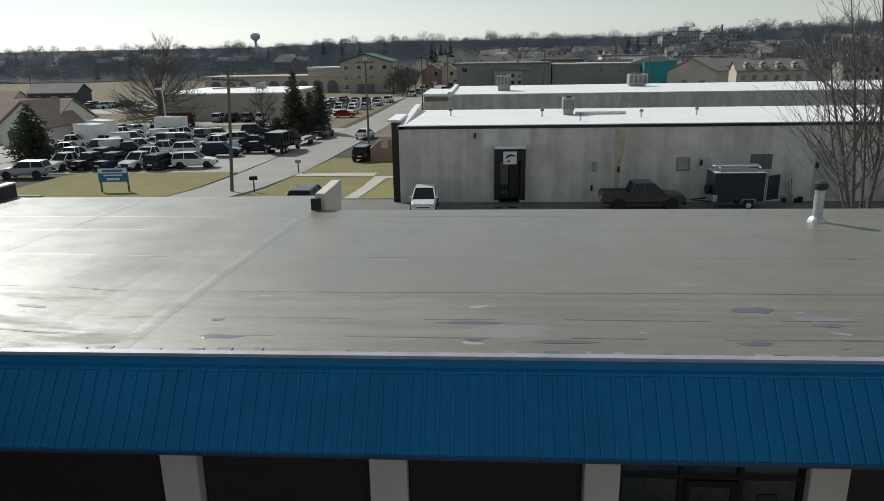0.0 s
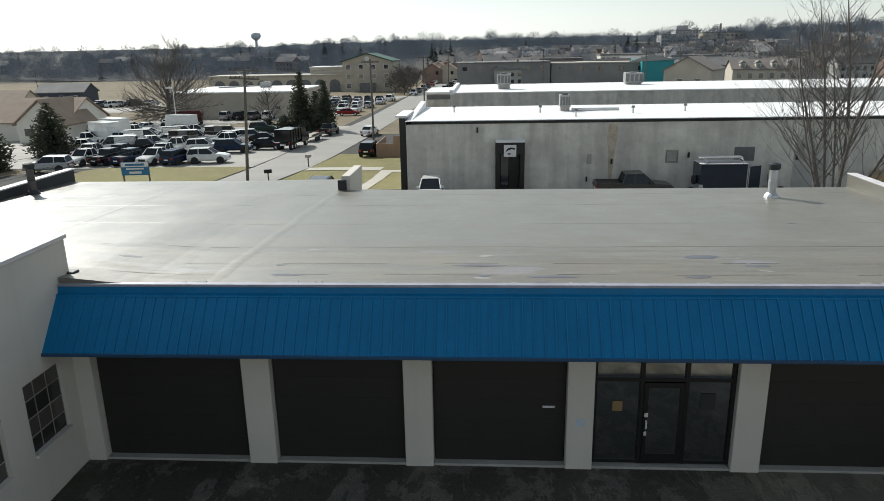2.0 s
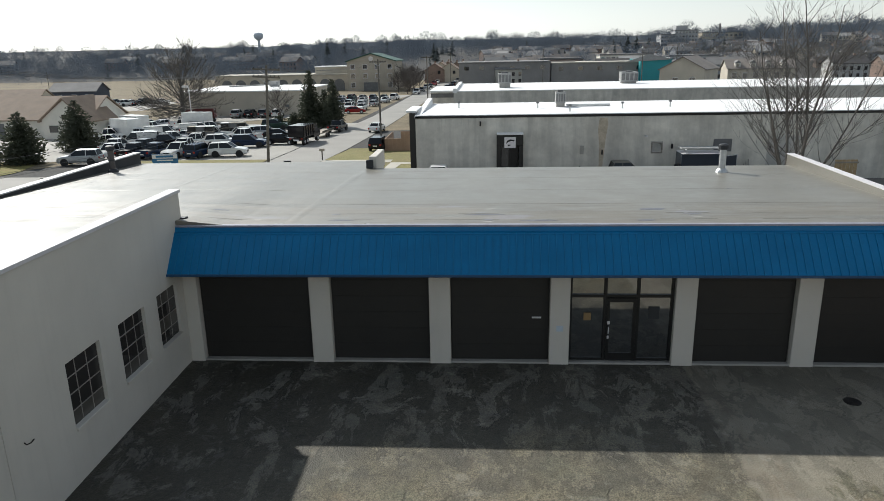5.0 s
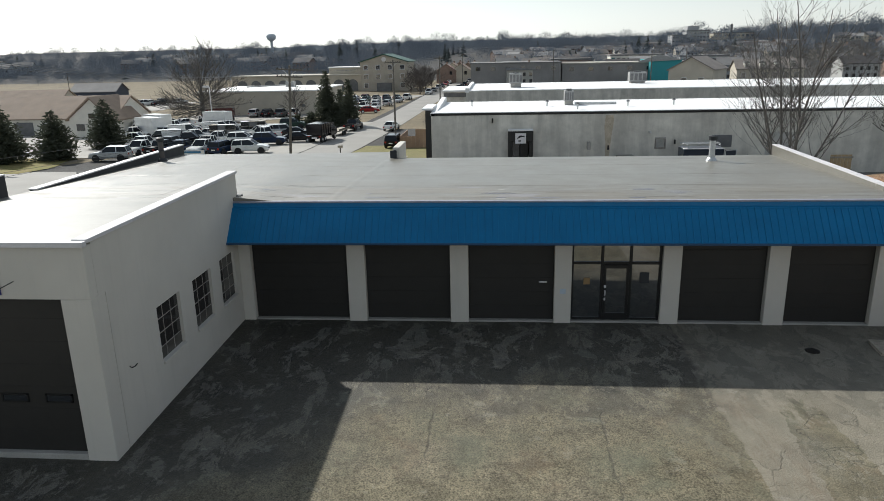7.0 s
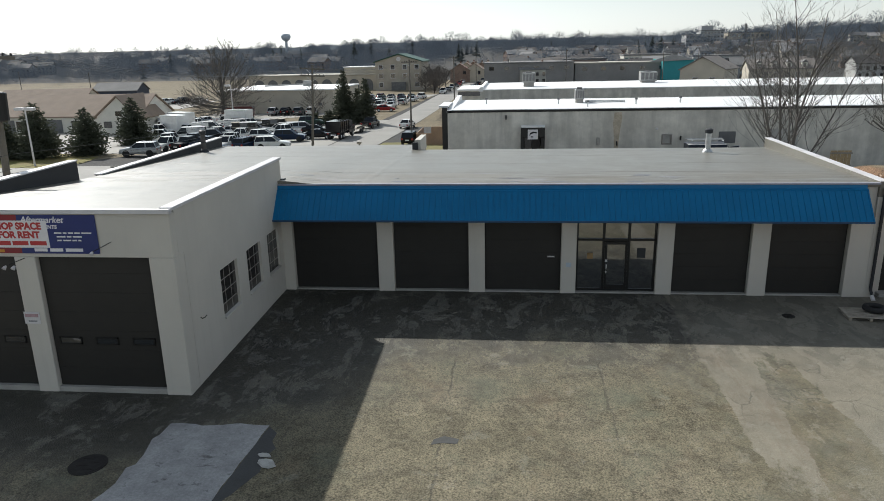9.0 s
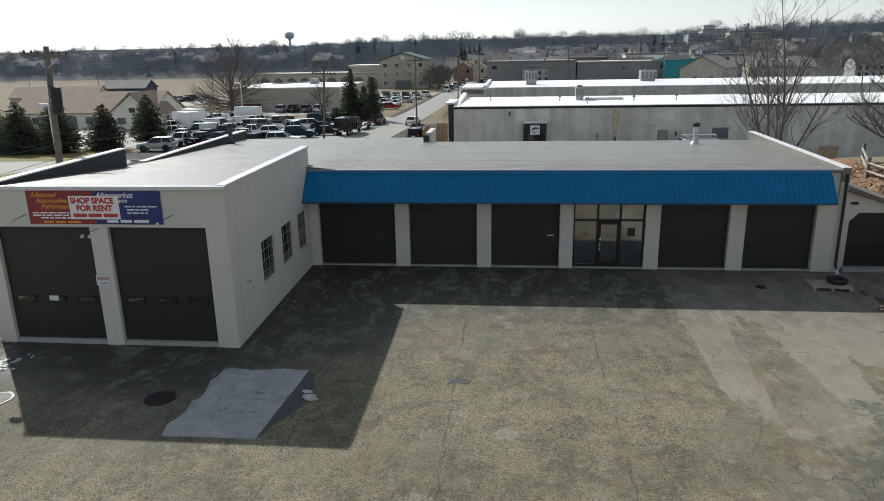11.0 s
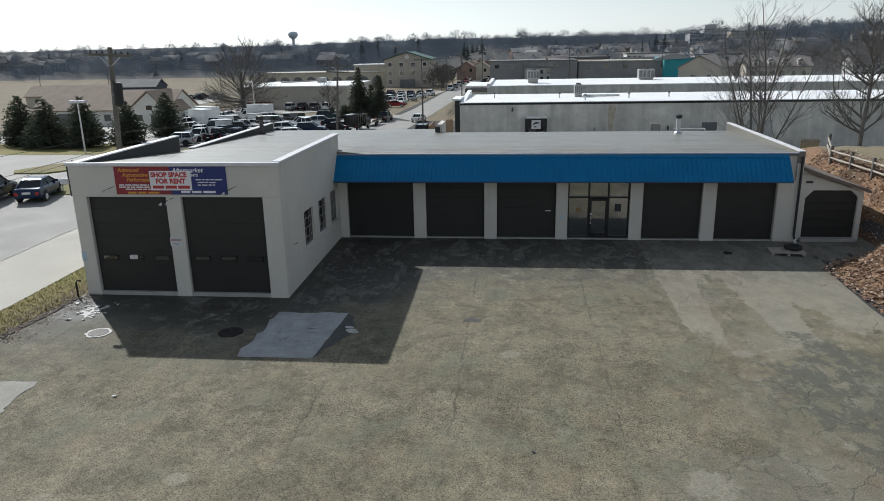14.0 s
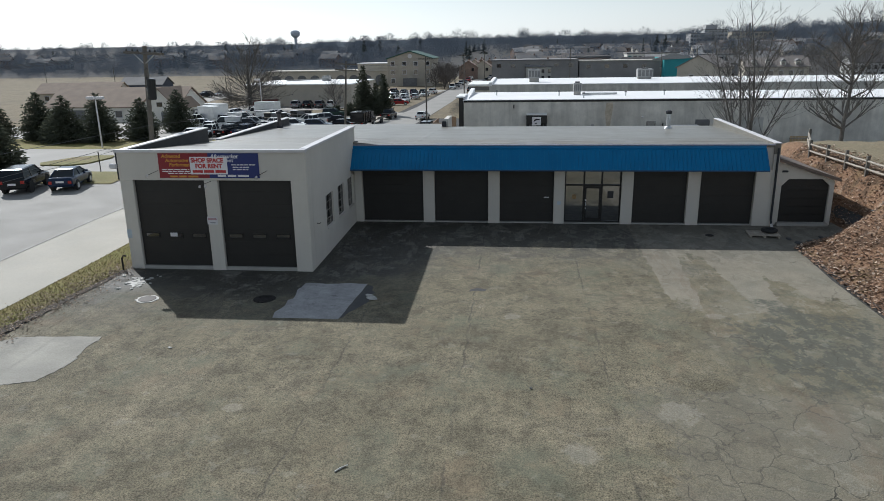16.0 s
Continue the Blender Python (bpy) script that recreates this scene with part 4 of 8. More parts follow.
    part("pillar_sign", box(B(), -4.72, -8.87, 1.98, -4.24, -8.856, 2.34), M_WHITE_TRIM, t, "white notice with grey print")
    part("pillar_sign_bar", box(B(), -4.68, -8.876, 2.18, -4.28, -8.868, 2.28), M_PINK_PRINT, t)
    part("pillar_sign_bar", box(B(), -4.60, -8.876, 2.04, -4.34, -8.868, 2.08), M_GREY_PRINT, t)
    return t


M_ROOF_SEAM = plain("seam_membrane", (0.23, 0.22, 0.2), 0.3, 0, 0.12, 1.5, 0.1)
M_ROOF_PATCH = plain("roof_patch", (0.095, 0.095, 0.115), 0.4, 0, 0.2, 2, 0.1)
M_LAP_DARK = plain("dark_lap", (0.128, 0.118, 0.098), 0.55, 0, 0.6, 1.2, 0.1)
M_LAP_PALE = plain("pale_lap", (0.235, 0.222, 0.19), 0.45, 0, 0.3, 1.5, 0.1)
M_EDGE_TRIM = plain("weathered_edge_metal", (0.31, 0.31, 0.365), 0.5, 0.1, 0.2, 1.5, 0.05)
M_STEEL_SASH = plain("rusty_sash", (0.31, 0.28, 0.25), 0.7, 0.2, 0.3, 6)
M_IRON_DARK = plain("dark_iron", (0.035, 0.03, 0.027), 0.7, 0.4, 0.3, 6, 0.2)
M_GREY_PRINT = plain("grey_print", (0.22, 0.22, 0.23), 0.5, 0, 0.05)
M_STICKER = plain("sticker", (0.25, 0.16, 0.07), 0.6)
M_PATCH = plain("paint_patch", (0.45, 0.52, 0.58), 0.7)
M_PINK_PRINT = plain("faded_red_print", (0.42, 0.27, 0.29), 0.6, 0, 0.2, 8)
M_RED_PRINT = plain("red_print", (0.45, 0.03, 0.03), 0.5, 0, 0.05)
M_BANNER_BLUE = plain("banner_blue", (0.014, 0.026, 0.145), 0.5, 0, 0.1, 2, 0.02)
M_BANNER_RED = plain("banner_red", (0.235, 0.013, 0.02), 0.5, 0, 0.1, 2, 0.02)
M_BANNER_WHITE = plain("banner_white", (0.75, 0.72, 0.72), 0.5, 0, 0.06, 2, 0.02)
M_YELLOW = plain("yellow_print", (0.56, 0.25, 0.03), 0.5, 0, 0.05)
build_building()


def lettering(name, text, size, x, z, y, material, parent, shear=0.0, bold=0.0):
    """Raised letters facing the yard."""
    cu = bpy.data.curves.new(name, "FONT")
    cu.body, cu.size, cu.extrude, cu.shear, cu.align_x, cu.offset = text, size, 0.003, shear, "LEFT", bold
    tmp = bpy.data.objects.new(name, cu)
    scene.collection.objects.link(tmp)
    me = bpy.data.meshes.new_from_object(tmp.evaluated_get(bpy.context.evaluated_depsgraph_get()))
    bpy.data.objects.remove(tmp)
    me.materials.clear()
    me.materials.append(material)
    # one part for each letter
    bm = bmesh.new()
    bm.from_mesh(me)
    bpy.data.meshes.remove(me)
    left = set(bm.verts)
    while left:
        seed = left.pop()
        group, todo = {seed}, [seed]
        while todo:
            for e in todo.pop().link_edges:
                for w in e.verts:
                    if w in left:
                        left.discard(w)
                        group.add(w)
                        todo.append(w)
        index = {v: i for i, v in enumerate(group)}
        faces = [[index[v] for v in f.verts] for f in bm.faces if f.verts[0] in group]
        lm = bpy.data.meshes.new("letter")
        lm.from_pydata([tuple(v.co) for v in group], [], faces)
        lm.materials.append(material)
        piece("letter", lm, parent, pose(x, y, z, 90))
    bm.free()


def build_banner():
    t = thing("shop_banner", "red and blue vinyl shop banner with a white rental notice", "banner")
    y = -8.87
    x0, xm, x1, z0, z1 = -6.68, -4.38, -2.10, 4.09, 5.19
    part("red_panel", box(B(), x0, y - 0.012, z0, xm, y, z1), M_BANNER_RED, t, "red banner half")
    part("blue_panel", box(B(), xm, y - 0.012, z0, x1, y, z1), M_BANNER_BLUE, t, "dark blue banner half")
    nt = part("rent_notice", box(B(), -5.22, y - 0.03, 4.26, -3.52, y - 0.016, 5.03), M_BANNER_WHITE, t, "white notice with dark red words")
    lettering("letter", "SHOP SPACE", 0.262, -5.16, 4.79, y - 0.035, M_RED_PRINT, nt, 0.0, 0.012)
    lettering("letter", "FOR RENT", 0.262, -4.98, 4.54, y - 0.035, M_RED_PRINT, nt, 0.0, 0.012)
    for a, b in ((-5.12, -4.66), (-4.60, -4.14), (-4.08, -3.60)):
        part("number_bar", box(B(), a, y - 0.036, 4.33, b, y - 0.03, 4.45), M_RED_PRINT, nt)
    wr = random.Random(5)

    def word_bars(x0, x1, z0, z1, material):
        """A line of small print as short bars."""
        u = x0
        while u < x1 - 0.05:
            v = min(x1, u + wr.uniform(0.1, 0.3))
            part("text_bar", box(B(), u, y - 0.018, z0, v, y - 0.012, z1), material, t)
            u = v + 0.045

    for k, word in enumerate(("Advanced", "Automotive", "Performance")):
        lettering("letter", word, 0.22, -6.52 + 0.16 * k, 4.99 - 0.19 * k, y - 0.014, M_YELLOW, t, 0.2, 0.006)
    for k, (a, b) in enumerate(((-6.54, -5.28), (-6.54, -5.28), (-6.28, -5.24))):
        word_bars(a, b, 4.445 - 0.085 * k, 4.49 - 0.085 * k, M_BANNER_WHITE)
    for a, b in ((-6.2, -5.85), (-5.78, -5.43), (-5.36, -4.9)):
        part("number_bar", box(B(), a, y - 0.018, 4.12, b, y - 0.012, 4.20), M_YELLOW, t)
    lettering("letter", "Aftermarket", 0.25, -4.28, 4.97, y - 0.014, M_BANNER_WHITE, t, 0.25, 0.004)
    lettering("letter", "ACCENTS", 0.15, -3.90, 4.80, y - 0.014, M_BANNER_WHITE, t, 0.15, 0.004)
    for k, (a, b) in enumerate(((-3.34, -2.22), (-3.28, -2.48), (-3.28, -2.58))):
        word_bars(a, b, 4.66 - 0.105 * k, 4.70 - 0.105 * k, M_BANNER_WHITE)
    for a, b in ((-4.0, -3.62), (-3.54, -3.16), (-3.08, -2.58)):
        part("number_bar", box(B(), a, y - 0.018, 4.15, b, y - 0.012, 4.24), M_BANNER_WHITE, t)


build_banner()


def build_vents():
    for x, y, z, h, lab in ((19.02, 10.1, 0, 1.2, "galvanised roof vent pipe with dark cap"), (-8.1, 11.5, 0, 1.25, "dark roof vent pipe with a cap")):
        z = roof_z(x, y)
        t = thing("roof_vent", lab, "vent pipe", (x, y, z - 0.02))
        bright = x > 0
        part("flashing", tube(B(), [(0, 0, 0), (0, 0, 0.10), (0, 0, 0.18)], [0.26, 0.22, 0.15], 14), M_GALV if bright else M_BLACK, t)
        part("pipe", tube(B(), [(0, 0, 0.15), (0, 0, h - 0.2)], 0.135, 14), M_GALV if bright else M_PIPE_DARK, t)
        part("cap", tube(B(), [(0, 0, h - 0.24), (0, 0, h - 0.2), (0, 0, h - 0.05), (0, 0, h)], [0.15, 0.2, 0.2, 0.1], 14), M_BLACK, t)
        part("band", tube(B(), [(0, 0, 0.55), (0, 0, 0.60)], 0.145, 14), M_GALV if bright else M_BLACK, t)


M_PIPE_DARK = plain("dark_pipe", (0.10, 0.09, 0.085), 0.6, 0.3, 0.25, 4)
build_vents()


def build_shed():
    """The lean-to garage at the right end."""
    t = thing("lean_to_shed", "small white lean-to garage with brown clipped-corner door", "shed")
    x0, x1 = 22.78, 25.78
    zl, zr = 3.55, 2.55
    door = [(23.10, 0.12), (25.55, 0.12), (25.55, 2.15), (25.18, 2.50), (23.45, 2.50), (23.10, 2.12)]
    bm = B()
    # front wall round the door: left post, right post, head
    prism(bm, [(x0, -0.05), (23.10, -0.05), (23.10, 2.12), (23.45, 2.50), (x0, 3.45)], "y", 0.30, 0.55)
    prism(bm, [(23.45, 2.50), (25.18, 2.50), (25.55, 2.15), (25.55, -0.05), (x1, -0.05), (x1, 2.42), (x0, 3.45)], "y", 0.30, 0.55)
    part("wall", bm, M_PAINT, t)
    part("wall", box(B(), x1 - 0.2, 0.55, -0.3, x1, 7.0, 2.4), M_PAINT, t)
    bm = B()
    prism(bm, [(x0, 3.50), (x1 + 0.2, 2.44), (x1 + 0.2, 2.56), (x0, 3.64)], "y", 0.05, 7.2)
    part("roof", bm, M_SHINGLE, t, "sloping brown shingle roof")
    bm = B()
    prism(bm, [(x0, 3.48), (x1 + 0.2, 2.40), (x1 + 0.2, 2.50), (x0, 3.58)], "y", 0.0, 0.06)
    part("bargeboard", bm, M_SHINGLE, t)
    d = part("shed_door", prism(B(), door, "y", 0.46, 0.52), M_DOOR, t, "closed dark brown door")
    for k in range(5):
        z = 0.12 + k * 0.44
        part("panel", box(B(), 23.14, 0.43, z + 0.01, 25.51, 0.465, min(z + 0.43, 2.1), 0.006), M_DOOR, d)
    part("threshold", box(B(), 23.0, 0.0, -0.05, 25.6, 0.46, 0.14, 0.02), M_CONC, t, "crumbling concrete sill")
    part("lamp", box(B(), 23.05, 0.22, 2.86, 23.35, 0.3, 2.96, 0.02), M_BLACK, t, "small dark lamp")


M_SHINGLE = plain("brown_shingle", (0.16, 0.125, 0.10), 0.9, 0, 0.25, 2, 0.5)
build_shed()

# ---- warehouses behind ----


def build_warehouse():
    t = thing("concrete_warehouse", "long grey concrete warehouse with flat white roof", "warehouse")
    x0, x1, y0, y1, z0, z1 = 3.1, 92.0, 40.0, 53.7, -2.2, 3.82
    # front wall with the doorway and small window cut through
    for a, b, c, d in ((x0, 10.35, z0, z1), (10.35, 11.85, 1.55, z1), (11.85, 23.0, z0, z1), (23.0, 23.75, z0, 0.72), (23.0, 23.75, 1.45, z1), (23.75, x1, z0, z1)):
        part("wall", box(B(), a, y0, c, b, y0 + 0.35, d), M_CONC_WALL, t)
    part("wall", box(B(), x0, y0 + 0.35, z0, x0 + 0.35, y1, z1), M_CONC_WALL, t)
    part("wall", box(B(), x0, y1 - 0.3, z0 - 1, x1, y1, z1), M_CONC_WALL, t)
    part("roof", box(B(), x0 + 0.02, y0 + 0.02, z1, x1, y1, z1 + 0.16), M_WHITE_ROOF, t, "white membrane roof")
    part("gravel_stop", box(B(), x0 - 0.03, y0 - 0.05, z1 - 0.10, x1, y0 + 0.02, z1 + 0.10), M_FRAME, t, "dark metal roof edge")
    bm = B()
    prism(bm, [(y0 - 0.05, z1 - 0.1), (y1, z1 - 0.1), (y1, z1 + 0.72), (y1 - 0.8, z1 + 0.72), (y0 - 0.05, z1 + 0.12)], "x", x0 - 0.05, x0 + 0.42)
    part("parapet", bm, M_WHITE_ROOF, t, "rising white side parapet")
    part("dark_pier", box(B(), x0 - 0.55, y0 + 0.3, z0, x0 - 0.06, y0 + 2.2, z1 + 0.35), M_FRAME, t, "dark pier at the corner")
    part("pier_cap", box(B(), x0 - 0.9, y0 + 0.8, z1 + 0.35, x0 + 0.0, y0 + 6, z1 + 0.5), M_WHITE_ROOF, t)
    # entrance canopy
    c = part("entrance_hood", box(B(), 9.98, 39.2, 1.45, 12.2, 40.0, 2.35, 0.03), M_FRAME, t, "black entrance surround with a white sign")
    part("hood_top", box(B(), 10.0, 39.1, 2.36, 12.2, 39.98, 2.50, 0.02), M_WHITE_ROOF, c)
    part("side_panel", box(B(), 9.98, 39.3, -1.35, 10.35, 40.0, 1.45), M_FRAME, c)
    part("side_panel", box(B(), 11.85, 39.3, -1.35, 12.2, 40.0, 1.45), M_FRAME, c)
    sg = part("sign_plate", box(B(), 10.62, 39.15, 1.28, 11.56, 39.19, 2.18), M_BANNER_WHITE, c, "white square sign with a dark mark")
    bm = B()
    prism(bm, [(10.74, 1.62), (10.95, 1.78), (11.2, 1.86), (11.42, 1.82), (11.46, 1.94), (11.1, 2.0), (10.85, 1.88)], "y", 39.135, 39.149)
    part("mark", bm, M_FRAME, sg)
    part("mark", box(B(), 10.9, 39.135, 1.46, 11.12, 39.149, 1.56), M_FRAME, sg)
    part("door_leaf", box(B(), 10.40, 40.05, -1.35, 11.0, 40.1, 1.5), M_GLASS_DARK, c)
    part("door_leaf", box(B(), 11.05, 40.05, -1.35, 11.8, 40.1, 1.5), M_FRAME, c)
    # small window, hatches, stains that sit on the wall
    w = part("window", box(B(), 22.9, 39.93, 1.45, 23.85, 40.02, 1.6), M_CONC, t, "small boarded window")
    for a, b, u, v in ((22.9, 23.0, 0.7, 1.45), (23.75, 23.85, 0.7, 1.45), (22.9, 23.85, 0.6, 0.72)):
        part("frame", box(B(), a, 39.93, u, b, 40.02, v), M_STEEL_SASH, w)
    part("pane", box(B(), 23.0, 40.08, 0.72, 23.75, 40.1, 1.45), M_PALE_PATCH, w)
    part("wall_patch", box(B(), 32.4, 39.985, -1.4, 35.0, 39.998, 1.95), M_PALE_PATCH, t, "pale patched door opening")
    part("wall_patch", prism(B(), [(18.62, -0.5), (18.9, -0.7), (19.0, 0.4), (19.12, 1.9), (19.28, 3.1), (19.2, 3.6), (18.55, 3.6), (18.45, 2.6), (18.6, 1.2)], "y", 39.985, 39.998), M_OCHRE, t, "ochre rust-stained strip")
    part("wall_patch", box(B(), 28.0, 39.985, 0.7, 29.5, 39.998, 1.75), M_DARK_PATCH, t)
    part("roller_door", box(B(), 49.0, 39.96, -1.4, 53.0, 39.999, 2.0), M_PALE_PATCH, t, "pale roller door")
    for x, z in ((8.6, 3.25), (17.0, -0.6), (24.6, 1.2), (18.85, 0.75), (32.6, 0.95)):
        part("bracket", box(B(), x - 0.06, 39.8, z - 0.2, x + 0.06, 40.0, z + 0.2, 0.02), M_FRAME, t)
    part("meter_box", box(B(), 17.0, 39.8, 0.6, 17.3, 40.0, 1.3, 0.02), M_CONC, t)
    part("wall_lamp", box(B(), 22.3, 39.6, 2.0, 22.5, 40.0, 2.15, 0.03), M_WHITE_TRIM, t)
    return t


M_PALE_PATCH = plain("pale_patch", (0.46, 0.45, 0.42), 0.85, 0, 0.2, 1.2)
M_DARK_PATCH = plain("dark_patch", (0.17, 0.17, 0.17), 0.9, 0, 0.25, 1.5)
M_OCHRE = plain("ochre_stain", (0.53, 0.455, 0.35), 0.9, 0, 0.45, 0.8)
build_warehouse()


def roof_unit(x, y, z, sx, sy, sz, leg=0.35):
    t = thing("roof_unit", "boxy grey air-conditioning unit on a roof", "roof unit", (x, y, z), group="roof units")
    part("curb", box(B(), -sx * 0.42, -sy * 0.42, -0.02, sx * 0.42, sy * 0.42, leg), M_CONC, t)
    part("cabinet", box(B(), -sx / 2, -sy / 2, leg, sx / 2, sy / 2, leg + sz, 0.03), M_UNIT, t)
    for k in range(4):
        u = -sx / 2 + sx * (k + 0.5) / 4
        part("louvre", box(B(), u - sx * 0.09, -sy / 2 - 0.03, leg + sz * 0.15, u + sx * 0.09, -sy / 2, leg + sz * 0.85), M_DARK_PATCH, t)
    part("fan_cowl", tube(B(), [(0, 0, leg + sz), (0, 0, leg + sz + 0.18)], min(sx, sy) * 0.3, 12), M_DARK_PATCH, t)
    return t


M_UNIT = plain("unit_metal", (0.34, 0.34, 0.33), 0.5, 0.3, 0.15, 1.5, 0.05)
roof_unit(16.0, 47.6, 3.98, 0.9, 1.0, 1.0)
roof_unit(12.1, 103.5, 2.97, 2.2, 1.8, 1.7, 0.7)
roof_unit(34.6, 112.0, 2.97, 3.0, 2.2, 1.7, 0.3)
for x, y, z in ((13.8, 46, 3.96), (21.2, 44.5, 3.96), (35.3, 47, 3.96), (16.3, 42.1, 3.96), (6.5, 47.4, 3.96), (25.7, 45.8, 3.96), (48, 46, 3.96)):
    t = thing("roof_vent", "short pipe vent on the white roof", "vent pipe", (x, y, z), group="small roof vents")
    part("pipe", tube(B(), [(0, 0, 0), (0, 0, 0.5)], 0.07, 8), M_GALV, t)
    part("cap", tube(B(), [(0, 0, 0.46), (0, 0, 0.62)], [0.16, 0.12], 8), M_DARK_PATCH, t)
solid("roof_duct", box(B(), 16.6, 47.4, 4.0, 20.6, 47.75, 4.2, 0.02), M_GALV, "low grey duct across the white roof", "duct")


def build_warehouse_two():
    t = thing("flat_roof_warehouse", "second long warehouse with bright white flat roof", "warehouse")
    x0, x1, y0, y1, z1 = 3.7, 125.0, 95.0, 120.5, 2.85
    part("wall", box(B(), x0, y0, -4, x1, y0 + 0.4, z1 - 0.02), M_CONC_WALL2, t)
    part("wall", box(B(), x0, y0 + 0.4, -4, x0 + 0.4, y1, z1 - 0.02), M_CONC_WALL2, t)
    part("wall", box(B(), x0 + 0.4, y1 - 0.4, -4, x1, y1, z1 - 0.02), M_CONC_WALL2, t)
    part("roof", box(B(), x0 - 0.05, y0 - 0.08, z1 - 0.02, x1, y1, z1 + 0.12), M_WHITE_ROOF, t)
    part("parapet", box(B(), x0 - 0.1, y0 - 0.1, z1 - 0.2, x0 + 0.5, y1, z1 + 0.5), M_WHITE_ROOF, t)
    a = part("annex", box(B(), -0.7, 104, -4, 3.3, 119, 2.3), M_CONC_WALL2, t, "lower annex with pale roof")
    part("roof", box(B(), -0.9, 103.7, 2.3, 3.38, 119.2, 2.6), M_WHITE_ROOF, a)
    part("band", box(B(), -0.7, 103.9, 1.4, 3.3, 103.98, 2.1), M_DARK_PATCH, a)


build_warehouse_two()


def gable_house(name, label, category, x, y, rz, w, d, h, rise, wall, roof, windows=(), over=0.4, hip=False, chimney=False, simple=False):
    """A house with a ridge along its length: w along the local x, d deep."""
    z = ground_z(x, y)
    t = thing(name, label, category, (x, y, z), rz=rz)
    part("wall", box(B(), -w / 2, -d / 2, -1, w / 2, d / 2, h), wall, t)
    ins = d * 0.35 if hip else 0
    if not hip:
        for s in (-1, 1):
            part("gable", prism(B(), [(-d / 2, h), (d / 2, h), (0, h + rise)], "x", s * w / 2 - s * 0.25, s * w / 2), wall, t)
    bm = B()
    o = over
    dz = rise * o / (d / 2)
    lo, hi = h - dz, h + rise
    a = [bm.verts.new(p) for p in ((-w / 2 - o, -d / 2 - o, lo + 0.03), (w / 2 + o, -d / 2 - o, lo + 0.03), (w / 2 + o, d / 2 + o, lo + 0.03), (-w / 2 - o, d / 2 + o, lo + 0.03))]
    r = [bm.verts.new(p) for p in ((-w / 2 - o + ins, 0, hi + 0.05), (w / 2 + o - ins, 0, hi + 0.05))]
    bm.faces.new((a[0], a[1], r[1], r[0]))
    bm.faces.new((a[2], a[3], r[0], r[1]))
    if hip:
        bm.faces.new((a[1], a[2], r[1]))
        bm.faces.new((a[3], a[0], r[0]))
    g = bmesh.ops.extrude_face_region(bm, geom=bm.faces[:])
    bmesh.ops.translate(bm, vec=(0, 0, 0.18), verts=[v for v in g["geom"] if isinstance(v, bmesh.types.BMVert)])
    part("roof", bm, roof, t)
    for face, u, v, ww, wh in windows:
        window_part(t, face, u, v, ww, wh, w, d, simple)
    if chimney:
        part("chimney", box(B(), w * 0.2, -0.35, h + rise * 0.4, w * 0.2 + 0.7, 0.35, h + rise + 0.9), M_BRICK, t)
    return t


def window_part(t, face, u, v, ww, wh, w, d, simple=False):
    """A framed window on the front (f), left (l) or right (r) face at u along it, sill at v."""
    bm, gl = B(), B()
    if face == "f":
        box(bm, u - ww / 2 - 0.08, -d / 2 - 0.06, v - 0.1, u + ww / 2 + 0.08, -d / 2 - 0.003, v + wh + 0.08)
        box(gl, u - ww / 2, -d / 2 - 0.085, v, u + ww / 2, -d / 2 - 0.063, v + wh)
    else:
        s = 1 if face == "r" else -1
        box(bm, s * (w / 2 + 0.003), u - ww / 2 - 0.08, v - 0.1, s * (w / 2 + 0.06), u + ww / 2 + 0.08, v + wh + 0.08)
        box(gl, s * (w / 2 + 0.063), u - ww / 2, v, s * (w / 2 + 0.085), u + ww / 2, v + wh)
    if simple:
        bm.free()
        return part("window", gl, M_GLASS_DARK, t)
    fr = part("window", bm, M_WHITE_TRIM, t)
    part("pane", gl, M_GLASS_DARK, fr)
    return fr


M_SIDING = plain("cream_siding", (0.70, 0.67, 0.60), 0.8, 0, 0.08, 0.8, 0.1)
M_ROOF_BROWN = plain("brown_roof", (0.27, 0.205, 0.155), 0.9, 0, 0.18, 0.6, 0.3)
M_ROOF_FADED = plain("faded_brown_roof", (0.215, 0.19, 0.17), 0.9, 0, 0.2, 0.5, 0.3)
M_ROOF_GREY = plain("grey_roof", (0.20, 0.195, 0.19), 0.9, 0, 0.2, 0.4, 0.3)
M_NAVY = plain("navy_siding", (0.06, 0.07, 0.095), 0.8, 0, 0.12, 1)
M_TAN = plain("tan_brick", (0.42, 0.375, 0.31), 0.9, 0, 0.12, 0.5, 0.2)
M_TAN_PALE = plain("tan_block", (0.50, 0.45, 0.37), 0.9, 0, 0.12, 0.3, 0.2)
M_GREEN_ROOF = plain("green_roof", (0.02, 0.08, 0.055), 0.6, 0, 0.1, 0.5)
M_TEAL = plain("teal_metal", (0.03, 0.30, 0.32), 0.6, 0, 0.1, 0.3, 0.05)
M_BRICK = plain("red_brick", (0.25, 0.18, 0.145), 0.9, 0, 0.2, 1)
M_GREY_WALL = plain("grey_wall", (0.29, 0.275, 0.26), 0.9, 0, 0.2, 0.15)

